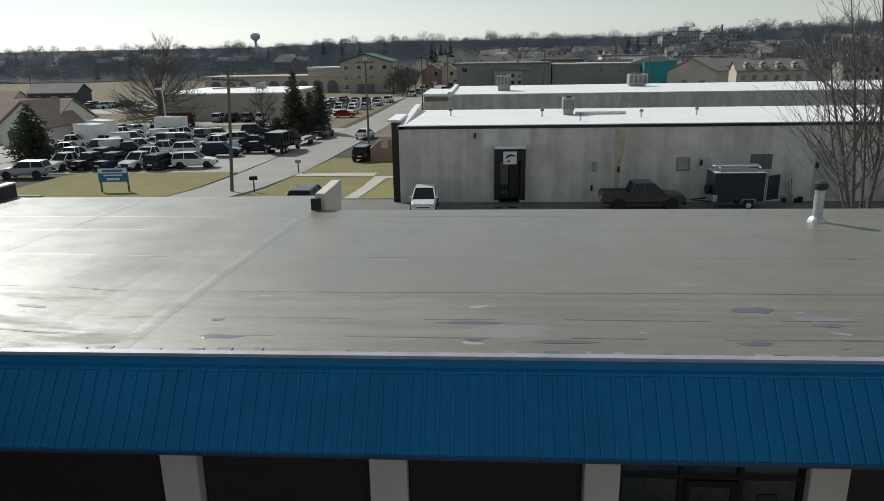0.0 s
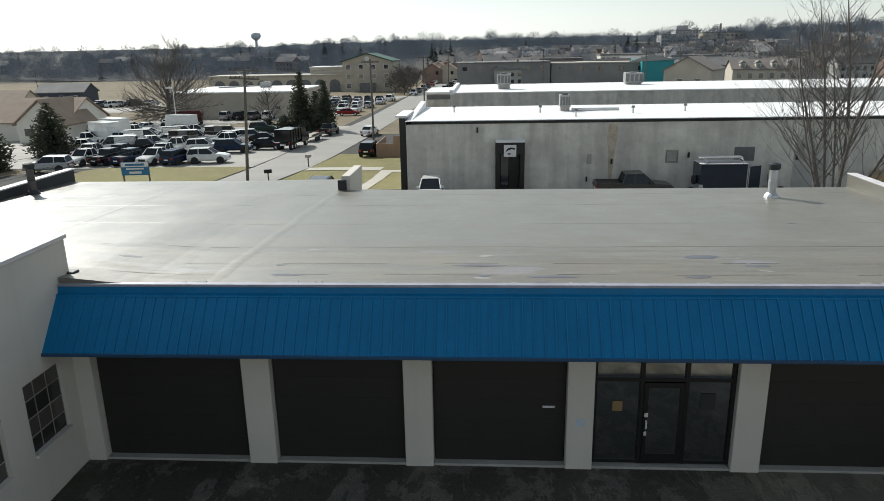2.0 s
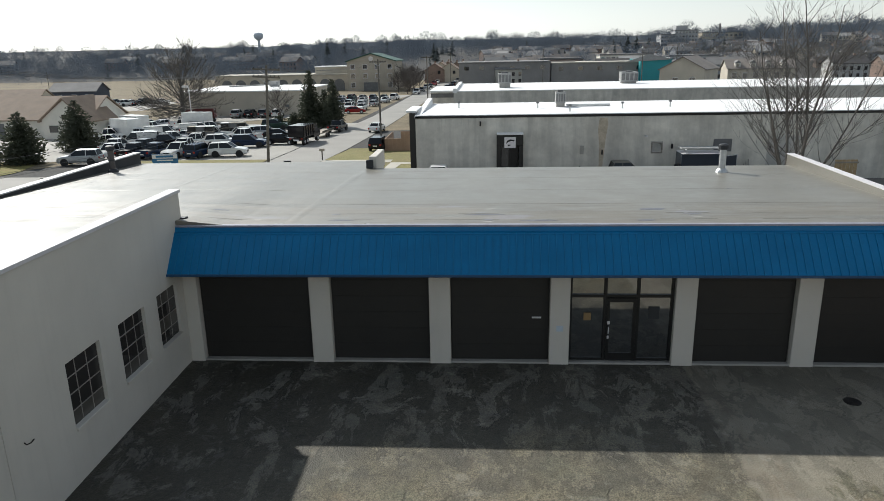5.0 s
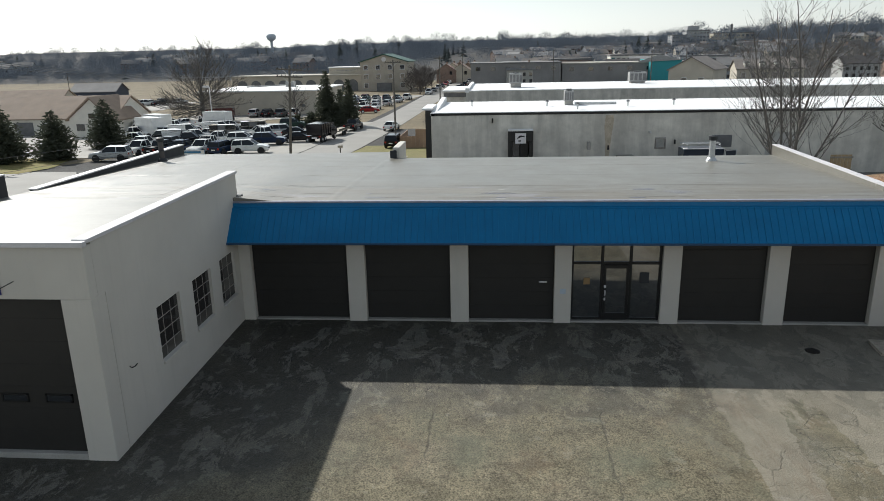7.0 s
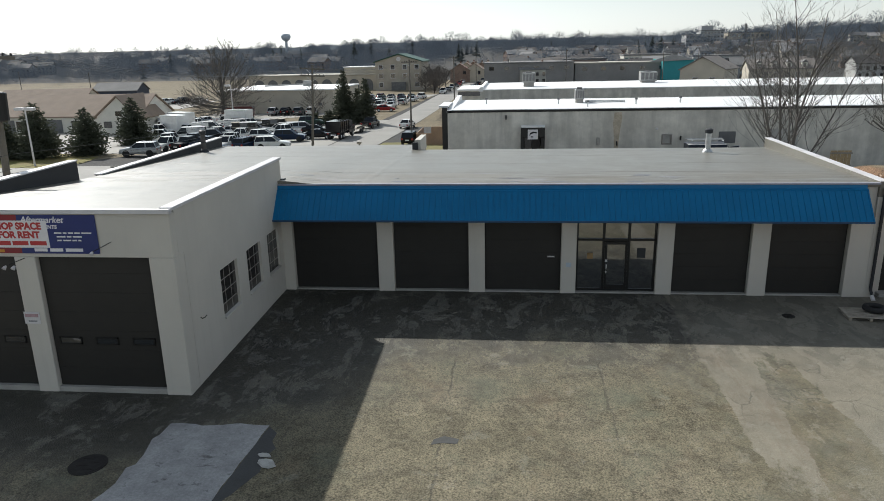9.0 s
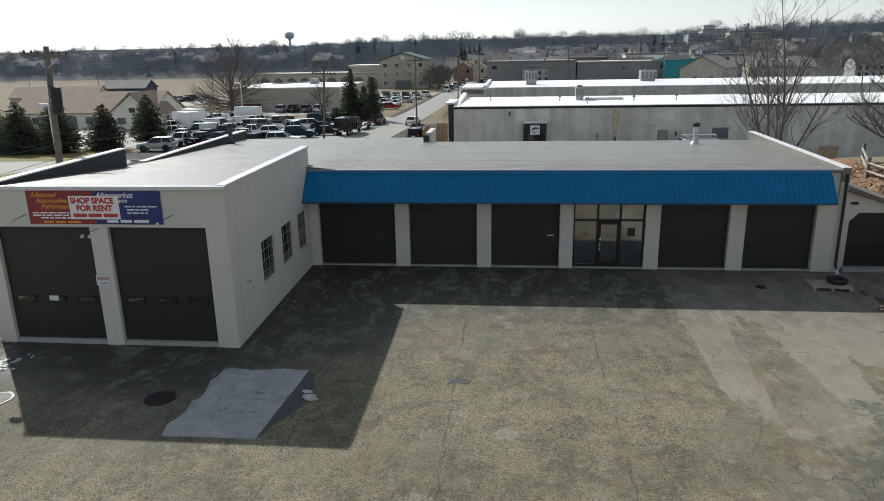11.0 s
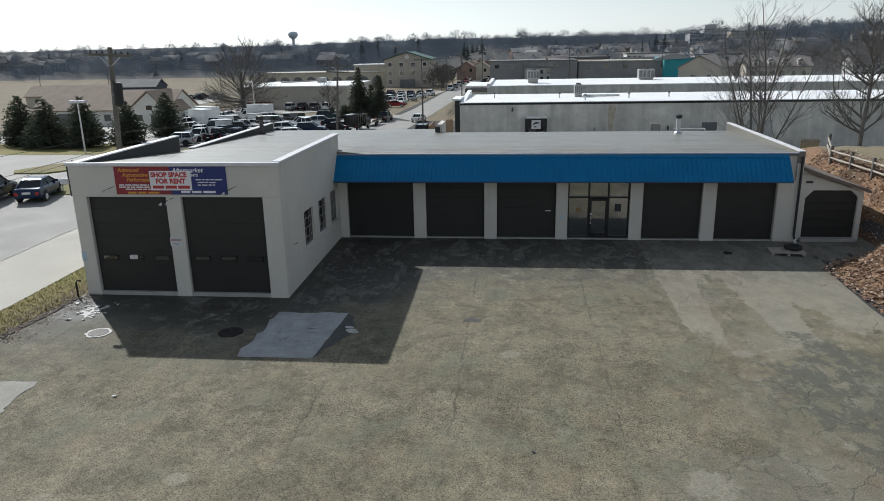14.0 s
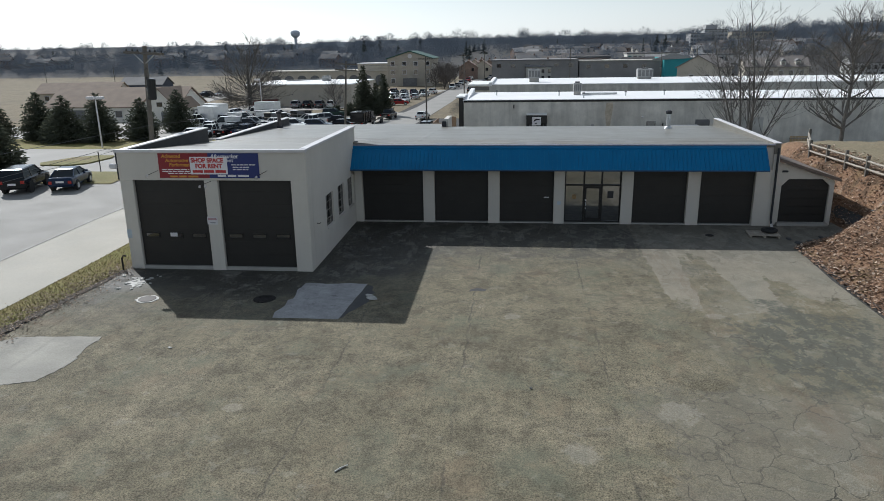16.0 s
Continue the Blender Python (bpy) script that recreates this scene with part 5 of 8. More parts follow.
# the cream house across the street, with its long roof and cross gable
house = gable_house("cream_house", "long cream-sided building with brown shingle roof", "building", -69.0, 97, 0, 27, 12, 3.0, 3.2, M_SIDING, M_ROOF_BROWN,
                    [("f", -9 + 5.2 * k, 1.0, 1.3, 1.2) for k in range(4)] + [("f", 8.6, 1.2, 0.9, 1.2)])
for k in range(3):
    part("shop_door", box(B(), -13 + k * 4.5, -6.09, 0.0, -10 + k * 4.5, -6.02, 2.4), M_DARK_PATCH, house, "dark garage opening")
cg = part("cross_gable", box(B(), 7.5, -9.0, -1, 14.5, -2, 3.2), M_SIDING, house)
part("gable", prism(B(), [(7.5, 3.2), (14.5, 3.2), (11.5, 6.3)], "y", -9.0, -2.0), M_SIDING, cg)
bm = B()
prism(bm, [(7.0, 2.8), (11.5, 6.4), (15.2, 2.6), (15.2, 2.85), (11.5, 6.65), (7.0, 3.05)], "y", -9.4, 0.0)
part("roof", bm, M_ROOF_BROWN, cg)
part("window", box(B(), 8.6, -9.06, 1.2, 10.0, -9.01, 2.3), M_GLASS_DARK, cg)
part("window", box(B(), 10.9, -9.06, 3.2, 12.0, -9.01, 4.0), M_GLASS_DARK, cg)
part("garage_door", box(B(), 11.6, -9.06, -0.6, 14.0, -9.01, 2.2), M_DARK_PATCH, cg)

gable_house("navy_house", "dark navy-sided house with grey roof", "house", -115, 190, 4, 14, 9, 3.4, 2.2, M_NAVY, M_ROOF_GREY, [("f", -4, 1.0, 1.2, 1.4), ("f", 0.5, 1.0, 1.2, 1.4), ("f", 4.5, 1.0, 1.2, 1.4)])
gable_house("tan_house", "low tan house with brown roof", "house", -112, 150, 8, 22, 10, 3.0, 2.4, M_TAN_PALE, M_ROOF_BROWN, [("f", -8 + 4 * k, 1.0, 1.2, 1.3) for k in range(5)])


def build_flat_tan():
    t = thing("flat_tan_building", "low tan block building with flat white roof", "building")
    x0, x1, y0, y1, z1 = -58.0, -31.2, 131.5, 158.0, 1.5
    part("wall", box(B(), x0, y0, -4.5, x1, y1, z1), M_TAN_PALE, t)
    part("roof", box(B(), x0 - 0.3, y0 - 0.3, z1, x1 + 0.3, y1 + 0.3, z1 + 0.25), M_WHITE_ROOF, t, "white roof membrane")
    part("roof_box", box(B(), -43.2, 149, z1 + 0.25, -41.2, 151, z1 + 1.5, 0.03), M_UNIT, t)
    part("roof_pipe", tube(B(), [(-52.0, 146, z1 + 0.5), (-43.2, 150, z1 + 0.7)], 0.16, 8), M_UNIT, t, "long grey roof duct")
    part("wall_lamp", box(B(), -46.2, y0 - 0.15, -0.9, -45.8, y0 - 0.01, -0.6, 0.02), M_DARK_PATCH, t)
    part("wall_box", box(B(), -34.6, y0 - 0.12, -1.9, -33.8, y0 - 0.01, -1.3, 0.02), M_DARK_PATCH, t)


build_flat_tan()


def build_school():
    t = thing("tan_office_block", "three-storey tan brick block with green gabled roof", "building", (-32.0, 232, -4.0))
    part("wall", box(B(), -8.6, 0, -1, 8.4, 22, 10.2), M_TAN, t)
    bm = B()
    prism(bm, [(-9.2, 10.0), (0.0, 12.7), (9.0, 10.0), (9.0, 10.3), (0.0, 13.05), (-9.2, 10.3)], "y", -0.5, 22.5)
    part("roof", bm, M_GREEN_ROOF, t, "green metal roof")
    part("gable", prism(B(), [(-8.6, 10.15), (8.4, 10.15), (0, 12.65)], "y", 0.0, 0.4), M_TAN, t)
    for r in range(3):
        for k in range(4):
            if r == 0 and k in (1, 2):
                continue
            x = -6.6 + 4.4 * k
            w = part("window", box(B(), x - 0.85, -0.1, 1.2 + 3.1 * r, x + 0.85, -0.01, 3.0 + 3.1 * r), M_WHITE_TRIM, t)
            part("pane", box(B(), x - 0.7, -0.14, 1.35 + 3.1 * r, x + 0.7, -0.105, 2.85 + 3.1 * r), M_GLASS_DARK, w)
    part("entrance", box(B(), -2.6, -1.6, -0.5, 2.6, -0.01, 3.0), M_DARK_PATCH, t)
    part("round_window", tube(B(), [(0, -0.12, 11.1), (0, -0.01, 11.1)], 0.8, 14), M_WHITE_TRIM, t)
    a = part("arcade_wing", box(B(), -58, 4, -1, -8.7, 20, 5.6), M_TAN_PALE, t, "low tan wing with dark arches")
    part("roof", box(B(), -58.4, 3.6, 5.6, -8.8, 20.4, 6.0), M_WALK, a)
    for k in range(9):
        x = -54 + 5.2 * k
        pr = [(x - 1.9, 0.0), (x + 1.9, 0.0), (x + 1.9, 2.6)] + [(x + 1.9 * math.cos(q * math.pi / 8), 2.6 + 1.7 * math.sin(q * math.pi / 8)) for q in range(1, 8)] + [(x - 1.9, 2.6)]
        part("arch", prism(B(), pr, "y", 3.9, 3.99), M_DARK_PATCH, a)
    u = part("upper_wing", box(B(), -22, 8, 5.6, -8.7, 20, 8.3), M_TAN_PALE, t)
    part("roof", box(B(), -22.3, 7.7, 8.3, -8.65, 20.3, 8.6), M_WHITE_ROOF, u)


build_school()


def flat_block(name, label, x0, x1, y0, y1, z0, z1, wall, roof, bays=0, band=None):
    t = thing(name, label, "building")
    part("wall", box(B(), x0, y0, z0, x1, y1, z1), wall, t)
    part("roof", box(B(), x0 - 0.3, y0 - 0.3, z1, x1 + 0.3, y1 + 0.3, z1 + 0.4), roof, t)
    for k in range(bays):
        u = x0 + (x1 - x0) * (k + 0.5) / bays
        part("window", box(B(), u - 0.9, y0 - 0.08, z1 - 2.6, u + 0.9, y0 - 0.01, z1 - 1.2), M_GLASS_DARK, t)
    if band:
        part("band", box(B(), x0, y0 - 0.12, z1 - 1.0, x1, y0 - 0.02, z1 - 0.1), band, t)
    return t


flat_block("grey_block", "long dark grey low commercial block", -2.0, 33.0, 258, 280, -5, 4.4, M_GREY_WALL, M_ROOF_GREY, 6)
flat_block("grey_block", "long dark grey low commercial block with pale roof edge", 33.6, 70.5, 260, 285, -5, 3.7, M_GREY_WALL, M_WALK, 5)
flat_block("teal_block", "bright teal metal-clad shed", 66.5, 78.0, 256, 275, -5, 4.4, M_TEAL, M_TEAL)
part("gable_front", prism(B(), [(60.5, 3.9), (78.3, 4.6), (69.7, 6.7)], "y", 255.5, 255.9), M_UNIT, bpy.data.objects["teal_block"], "pale grey gable")
gable_house("tan_gable_building", "tan stucco building with grey-brown gable roof", "building", 58.5, 160, 62, 15, 10.5, 7.6, 2.8, M_TAN_PALE, M_ROOF_FADED, [("l", -2.5, 4.2, 1.2, 1.5), ("l", 1.5, 4.2, 1.2, 1.5), ("f", 4, 3.5, 1.2, 1.5)])
rows_t = gable_house("terrace_row", "pale row of terraced houses with dormers", "terrace", 91, 205, -6, 19, 10, 6.3, 2.6, M_TAN_PALE, M_ROOF_FADED, [("f", -7.6 + 3.0 * k, 3.6, 1.2, 1.5) for k in range(6)] + [("f", -7.6 + 3.0 * k, 0.9, 1.2, 1.5) for k in range(6)])
for k in range(4):
    u = -7.4 + 4.3 * k
    dm = part("dormer", box(B(), u, -4.4, 6.4, u + 1.5, -1.5, 8.0), M_SIDING, rows_t, "white dormer")
    part("pane", box(B(), u + 0.3, -4.47, 6.8, u + 1.2, -4.41, 7.7), M_GLASS_DARK, dm)
    part("roof", prism(B(), [(u - 0.2, 7.95), (u + 1.7, 7.95), (u + 0.75, 8.7)], "y", -4.6, -1.2), M_ROOF_GREY, dm)


def build_tower():
    t = thing("water_tower", "distant pale blue-grey water tower on a slim stem", "water tower", (-286, 900, 12))
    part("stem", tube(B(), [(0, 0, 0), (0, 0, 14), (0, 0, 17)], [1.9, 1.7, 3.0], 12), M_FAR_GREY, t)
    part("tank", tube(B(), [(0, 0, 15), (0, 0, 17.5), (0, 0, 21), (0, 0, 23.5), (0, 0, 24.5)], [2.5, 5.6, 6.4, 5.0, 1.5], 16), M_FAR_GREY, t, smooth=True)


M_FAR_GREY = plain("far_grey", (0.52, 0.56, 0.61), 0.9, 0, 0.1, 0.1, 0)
build_tower()

# ---- streets, lots and lawns across the way ----
strip("road_west", [(-70, -130, -25.4), (8, -130, -24.1), (20, -130, -23.9), (46, -130, -34.0)], M_ROAD, 0.03, "pale worn paved forecourt across the street", "road")
strip("grass_patch", [(10.6, -27.5, -21.2), (13.5, -29.0, -21.6), (17.0, -27.0, -22.5)], M_GRASS, 0.09, "small dry grass corner", "verge")
strip("traffic_island", [(22.0, -35.0, -32.2), (24.0, -36.5, -31.6), (30.0, -37.0, -32.8), (32.5, -36.0, -34.0)], M_GRASS, 0.16, "grassed traffic island with a kerb", "island", thick=0.2)
strip("lawn_west", [(40.5, -26.0, -16.6), (44.0, -33.0, -16.6), (50.0, -33.6, -16.5), (58.0, -34.0, -16.3), (60.3, -33.0, -16.5)], M_GRASS, 0.07, "yellowed lawn in front of the car lot", "lawn")
strip("kerb", [(43.6, -33.4, -27.2), (43.95, -33.4, -27.0)], M_WALK, 0.2, "pale concrete kerb", "kerb", thick=0.3)
strip("hedge_bed", [(44.0, -75, -40.0), (52.0, -75, -41.0), (60.0, -75, -44.0)], M_VERGE, 0.05, "rough grass under the evergreens", "verge")
strip("lot", [(60.0, -80, -16.2), (85.0, -82, -16.4), (111.0, -70, -14.8)], M_LOT, 0.05, "asphalt parking lot full of work trucks", "parking lot")
strip("lot_back", [(111.2, -60, -46.0), (133.0, -60, -22.2), (200.0, -60, -14.4)], M_LOT, 0.05, "asphalt parking lot behind the flat building", "parking lot")
strip("lot_far", [(150.0, -110, -76.0), (182.0, -120, -80.0)], M_LOT, 0.05, "strip of asphalt with parked cars by the field", "parking lot")
strip("alley", [(15.5, -8.6, 95.0), (33.0, -8.3, 95.0), (40.3, -8.1, 95.0), (41.95, -8.1, 3.1)], M_ALLEY, 0.05, "stained asphalt alley before the warehouse", "alley", cols=3)
strip("footpath", [(42.5, -1.7, -0.6), (49.0, -1.6, -0.5), (55.2, -1.5, -0.2)], M_WALK, 0.06, "narrow concrete footpath over the lawn", "footpath")
strip("footpath", [(55.2, -1.5, 3.0), (56.6, -1.5, 3.0)], M_WALK, 0.064, "narrow concrete footpath over the lawn", "footpath")
strip("footpath", [(56.9, -9.6, -1.6), (59.2, -9.6, -1.6)], M_WALK, 0.062, "concrete drive across the lawn", "footpath")
strip("kerb", [(41.9, -8.0, 3.0), (42.2, -8.0, 3.0)], M_WALK, 0.12, "pale concrete kerb", "kerb", thick=0.3)

M_SIGN_BLUE = plain("sign_blue", (0.03, 0.16, 0.33), 0.5, 0, 0.08, 2, 0.02)


def build_lot_sign():
    t = thing("yard_sign", "blue and white board sign on two posts", "sign", (-22.6, 47.2, run_z(47.2)), rz=6)
    for s in (-1, 1):
        part("post", box(B(), s * 1.15 - 0.06, -0.06, -0.2, s * 1.15 + 0.06, 0.06, 2.2), M_POLE, t)
    part("board", box(B(), -1.25, -0.14, 0.95, 1.25, -0.07, 2.15, 0.01), M_SIGN_BLUE, t)
    part("header", box(B(), -1.22, -0.165, 1.72, 1.22, -0.145, 2.12), M_BANNER_WHITE, t)
    part("text_bar", box(B(), -0.85, -0.175, 1.82, 0.85, -0.166, 2.02), M_SIGN_BLUE, t)
    part("text_bar", box(B(), -0.8, -0.16, 1.48, 0.8, -0.145, 1.6), M_BANNER_WHITE, t)
    part("text_bar", box(B(), -0.55, -0.16, 1.1, 0.55, -0.145, 1.3), M_BANNER_WHITE, t)


build_lot_sign()
t = thing("mailbox", "dark rural mailbox on a wooden post", "mailbox", (-10.3, 47.0, run_z(47.0)), rz=20)
part("post", box(B(), -0.06, -0.06, -0.2, 0.06, 0.06, 1.05), M_POLE, t)
part("box", box(B(), -0.35, -0.14, 1.05, 0.35, 0.14, 1.38, 0.05), M_FRAME, t)
t = thing("mailbox", "pale mailbox on a wooden post beside the drive", "mailbox", (-9.9, 59.8, run_z(59.8)))
part("post", box(B(), -0.06, -0.06, -0.2, 0.06, 0.06, 1.05), M_POLE, t)
part("box", box(B(), -0.3, -0.14, 1.05, 0.3, 0.14, 1.34, 0.05), M_WOOD_OLD, t)
t = thing("screen_fence", "low tan board fence enclosure beside the warehouse", "fence", (0, 0, -3.0))
M_TAN_FENCE = plain("tan_fence", (0.33, 0.22, 0.15), 0.85, 0, 0.15, 1)
for k in range(7):
    part("board", box(B(), -3.9 + 0.52 * k, 68.9, -0.2, -3.4 + 0.52 * k, 69.0, 1.6 if k < 4 else 2.5), M_TAN_FENCE, t)
for k in range(9):
    part("board", box(B(), -3.95, 69.0 + k * 0.9, -0.2, -3.85, 69.86 + k * 0.9, 1.6), M_TAN_FENCE, t)


def pole_with_arms(x, y, z_top, arms=1, transformer=False, r=0.15, rz=0, lean=0.0):
    z0 = ground_z(x, y)
    h = z_top - z0
    t = thing("utility_pole", "weathered wooden utility pole with a crossarm" + (" and a dark transformer" if transformer else ""), "utility pole", (x, y, z0))
    t.matrix_world = pose(x, y, z0) @ Matrix.Rotation(math.atan2(lean, h), 4, "Y") @ Matrix.Rotation(radians(rz), 4, "Z")
    part("pole", tube(B(), [(0, 0, -0.3), (0.02, 0, h * 0.5), (0, 0, h)], [r, r * 0.88, r * 0.72], 10), M_POLE, t)
    for k in range(arms):
        z = h - 0.4 - 0.7 * k
        c = part("crossarm", box(B(), -1.3, -0.18, z - 0.075, 1.3, -0.05, z + 0.075, 0.01), M_POLE, t)
        for u in (-1.15, -0.75, -0.4, 0.4, 0.75, 1.15):
            part("insulator", tube(B(), [(u, -0.1, z + 0.06), (u, -0.1, z + 0.13), (u, -0.1, z + 0.2)], [0.03, 0.055, 0.03], 6), M_FRAME, c)
        for s in (-1, 1):
            part("brace", tube(B(), [(0, -0.08, z - 0.62), (s * 0.7, -0.1, z - 0.04)], 0.025, 5), M_GALV, t)
    if transformer:
        part("transformer", tube(B(), [(0.36, -0.12, h - 3.0), (0.36, -0.12, h - 2.95), (0.36, -0.12, h - 1.85), (0.36, -0.12, h - 1.8)], [0.2, 0.25, 0.25, 0.18], 12), M_FRAME, t, "dark transformer drum")
        part("bracket", box(B(), 0.05, -0.16, h - 2.5, 0.25, -0.08, h - 2.3), M_GALV, t)
        for k in range(3):
            zz = h - 1.3 - 0.5 * k
            part("cutout", tube(B(), [(0.1, -0.2, zz), (0.32, -0.42, zz + 0.08)], 0.035, 5), M_FRAME, t)
    return t


pole_with_arms(-12.85, 1.6, 9.85, 1, transformer=True, r=0.17, rz=-8, lean=0.55)
pole_with_arms(-12.4, 47.4, 8.25, 2, rz=10, lean=0.7)
pole_with_arms(-7.3, 88.0, 8.2, 1, rz=-6)
pole_with_arms(-5.2, 150.0, 8.2, 1)
pole_with_arms(-3.0, 215.0, 8.6, 1)
for x, y, zt in ((-64, 150, 4.2), (-98, 215, 5.2), (-150, 230, 4.5), (-200, 260, 5.5), (24, 176, 9.2), (47, 160, 8.4), (68, 210, 9.0)):
    pole_with_arms(x, y, zt, 0, r=0.13)


def wire(name, a, b, sag, r=0.009):
    pts = []
    for i in range(13):
        u = i / 12
        p = Vector(a).lerp(Vector(b), u)
        p.z -= sag * 4 * u * (1 - u)
        pts.append(p)
    return solid(name, tube(B(), pts, r, 4), M_FRAME, "thin dark overhead cable", "cable", group="overhead cables")


for u in (-1.1, -0.4, 0.4, 1.1):
    wire("cable", (-12.3 + u, 1.5, 9.55), (-12.0 + u, 47.4, 7.95), 0.9)
    wire("cable", (-12.3 + u, 1.5, 9.55), (-13.2 + u, -46.0, 9.6), 0.9)
    wire("cable", (-12.0 + u, 47.4, 7.95), (-7.3 + u, 88.0, 7.9), 0.7)
# telephone cables lower on the poles
for z0, z1, sag, r in ((5.4, 6.4, 0.25, 0.01), (4.78, 4.9, 0.35, 0.009), (4.6, 4.75, 0.4, 0.009)):
    wire("cable", (-12.2, 1.5, z0), (-12.4, -46.0, z1), sag, r)
    wire("cable", (-12.2, 1.7, z0), (-12.0, 47.4, z0 - 0.9), 0.5, 0.008)


def lamp_post(x, y, z_top, heads=2):
    z0 = ground_z(x, y)
    h = z_top - z0
    t = thing("street_lamp", "slim white lamp post with flat twin heads", "street lamp", (x, y, z0))
    part("pole", tube(B(), [(0, 0, -0.2), (0, 0, h)], [0.11, 0.08], 8), M_WHITE_TRIM, t)
    for k in range(heads):
        s = 1 if k else -1
        hd = part("lamp_head", box(B(), s * 0.1, -0.3, h - 0.10, s * 1.1, 0.3, h + 0.22, 0.05), M_WHITE_TRIM, t)
        part("lens", box(B(), s * 0.2, -0.16, h - 0.12, s * 0.92, 0.16, h - 0.102), M_LAMP_CLEAR, hd)


t = thing("marker_post", "thin dark metal post on the grass corner", "post", (-25.8, 16.8, run_z(16.8)))
part("post", tube(B(), [(0, 0, -0.2), (0, 0, 1.7)], 0.04, 8), M_FRAME, t)
part("cap", tube(B(), [(0, 0, 1.68), (0, 0, 1.76)], [0.055, 0.03], 8), M_FRAME, t)
lamp_post(-43.9, 46.3, 4.1)
lamp_post(-43.0, 102.0, 4.0, 1)

# ---- vehicles ----
PAINTS = {"white": car_paint("paint_white", (0.72, 0.72, 0.70)), "black": car_paint("paint_black", (0.012, 0.012, 0.014)), "silver": car_paint("paint_silver", (0.42, 0.43, 0.44), 0.3, 0.4),
          "grey": car_paint("paint_grey", (0.10, 0.105, 0.11), 0.3, 0.3), "navy": car_paint("paint_navy", (0.015, 0.028, 0.06)), "red": car_paint("paint_red", (0.28, 0.02, 0.02)),
          "maroon": car_paint("paint_maroon", (0.085, 0.02, 0.02)), "green": car_paint("paint_green", (0.03, 0.055, 0.045)), "brown": car_paint("paint_brown", (0.075, 0.074, 0.064), 0.32, 0.3),
          "blue": car_paint("paint_blue", (0.05, 0.16, 0.27))}

# lower body rows: x, bottom, top, half width; cabin rows: x, foot, head, half width at foot and at head
SHAPES = {
    "sedan": ([(-2.36, 0.5, 0.82, 0.74), (-2.26, 0.36, 0.98, 0.84), (-1.5, 0.28, 1.02, 0.89), (0.7, 0.28, 0.98, 0.90), (1.5, 0.28, 0.92, 0.88), (2.15, 0.3, 0.80, 0.82), (2.34, 0.42, 0.64, 0.70)],
              [(-1.85, 0.98, 1.02, 0.78, 0.76), (-1.05, 0.98, 1.42, 0.80, 0.60), (0.15, 0.98, 1.45, 0.82, 0.62), (1.05, 0.95, 0.99, 0.80, 0.76)], 1.42, -1.42, 0.33),
    "suv": ([(-2.32, 0.5, 1.0, 0.80), (-2.26, 0.36, 1.12, 0.90), (-1.4, 0.34, 1.14, 0.94), (0.8, 0.34, 1.12, 0.94), (1.6, 0.34, 1.06, 0.92), (2.15, 0.36, 0.95, 0.88), (2.32, 0.46, 0.78, 0.76)],
            [(-2.24, 1.10, 1.14, 0.84, 0.82), (-2.0, 1.10, 1.70, 0.84, 0.68), (0.1, 1.10, 1.74, 0.86, 0.70), (0.95, 1.08, 1.12, 0.86, 0.82)], 1.45, -1.42, 0.38),
    "hatch": ([(-1.95, 0.5, 0.95, 0.74), (-1.88, 0.34, 1.02, 0.82), (-1.2, 0.28, 1.04, 0.85), (0.7, 0.28, 1.02, 0.85), (1.35, 0.28, 0.94, 0.83), (1.85, 0.3, 0.80, 0.77), (2.0, 0.42, 0.64, 0.66)],
              [(-1.86, 1.0, 1.04, 0.76, 0.74), (-1.6, 1.0, 1.46, 0.76, 0.60), (-0.1, 1.0, 1.52, 0.78, 0.62), (1.15, 0.97, 1.0, 0.78, 0.74)], 1.25, -1.22, 0.31),
    "pickup": ([(-2.8, 0.55, 1.05, 0.90), (-2.76, 0.46, 1.10, 0.95), (-0.75, 0.42, 1.10, 0.97), (0.9, 0.42, 1.14, 0.97), (1.7, 0.42, 1.10, 0.96), (2.5, 0.44, 1.02, 0.92), (2.72, 0.52, 0.88, 0.82)],
               [(-0.95, 1.10, 1.14, 0.86, 0.84), (-0.72, 1.10, 1.80, 0.86, 0.70), (0.55, 1.10, 1.82, 0.88, 0.72), (1.3, 1.12, 1.16, 0.88, 0.84)], 1.75, -1.75, 0.40),
    "van": ([(-2.6, 0.5, 1.15, 0.90), (-2.56, 0.4, 1.25, 0.96), (0.8, 0.38, 1.25, 0.97), (1.7, 0.38, 1.15, 0.95), (2.35, 0.4, 1.0, 0.90), (2.55, 0.5, 0.8, 0.8)],
            [(-2.58, 1.2, 1.24, 0.90, 0.88), (-2.5, 1.2, 2.05, 0.90, 0.78), (0.9, 1.2, 2.08, 0.92, 0.80), (1.85, 1.12, 1.18, 0.90, 0.86)], 1.6, -1.6, 0.37),
}


def ring_loft(bm, rows):
    rings = []
    for x, zb, zt, hw in rows:
        h = zt - zb
        sec = [(-hw * 0.9, zb), (hw * 0.9, zb), (hw, zb + h * 0.28), (hw * 0.985, zt - h * 0.16), (hw * 0.88, zt), (-hw * 0.88, zt), (-hw * 0.985, zt - h * 0.16), (-hw, zb + h * 0.28)]
        rings.append([bm.verts.new((x, y, z)) for y, z in sec])
    for a, b in zip(rings, rings[1:]):
        for k in range(8):
            bm.faces.new((a[k], a[(k + 1) % 8], b[(k + 1) % 8], b[k]))
    bm.faces.new(rings[0][::-1])
    bm.faces.new(rings[-1])
    return bm


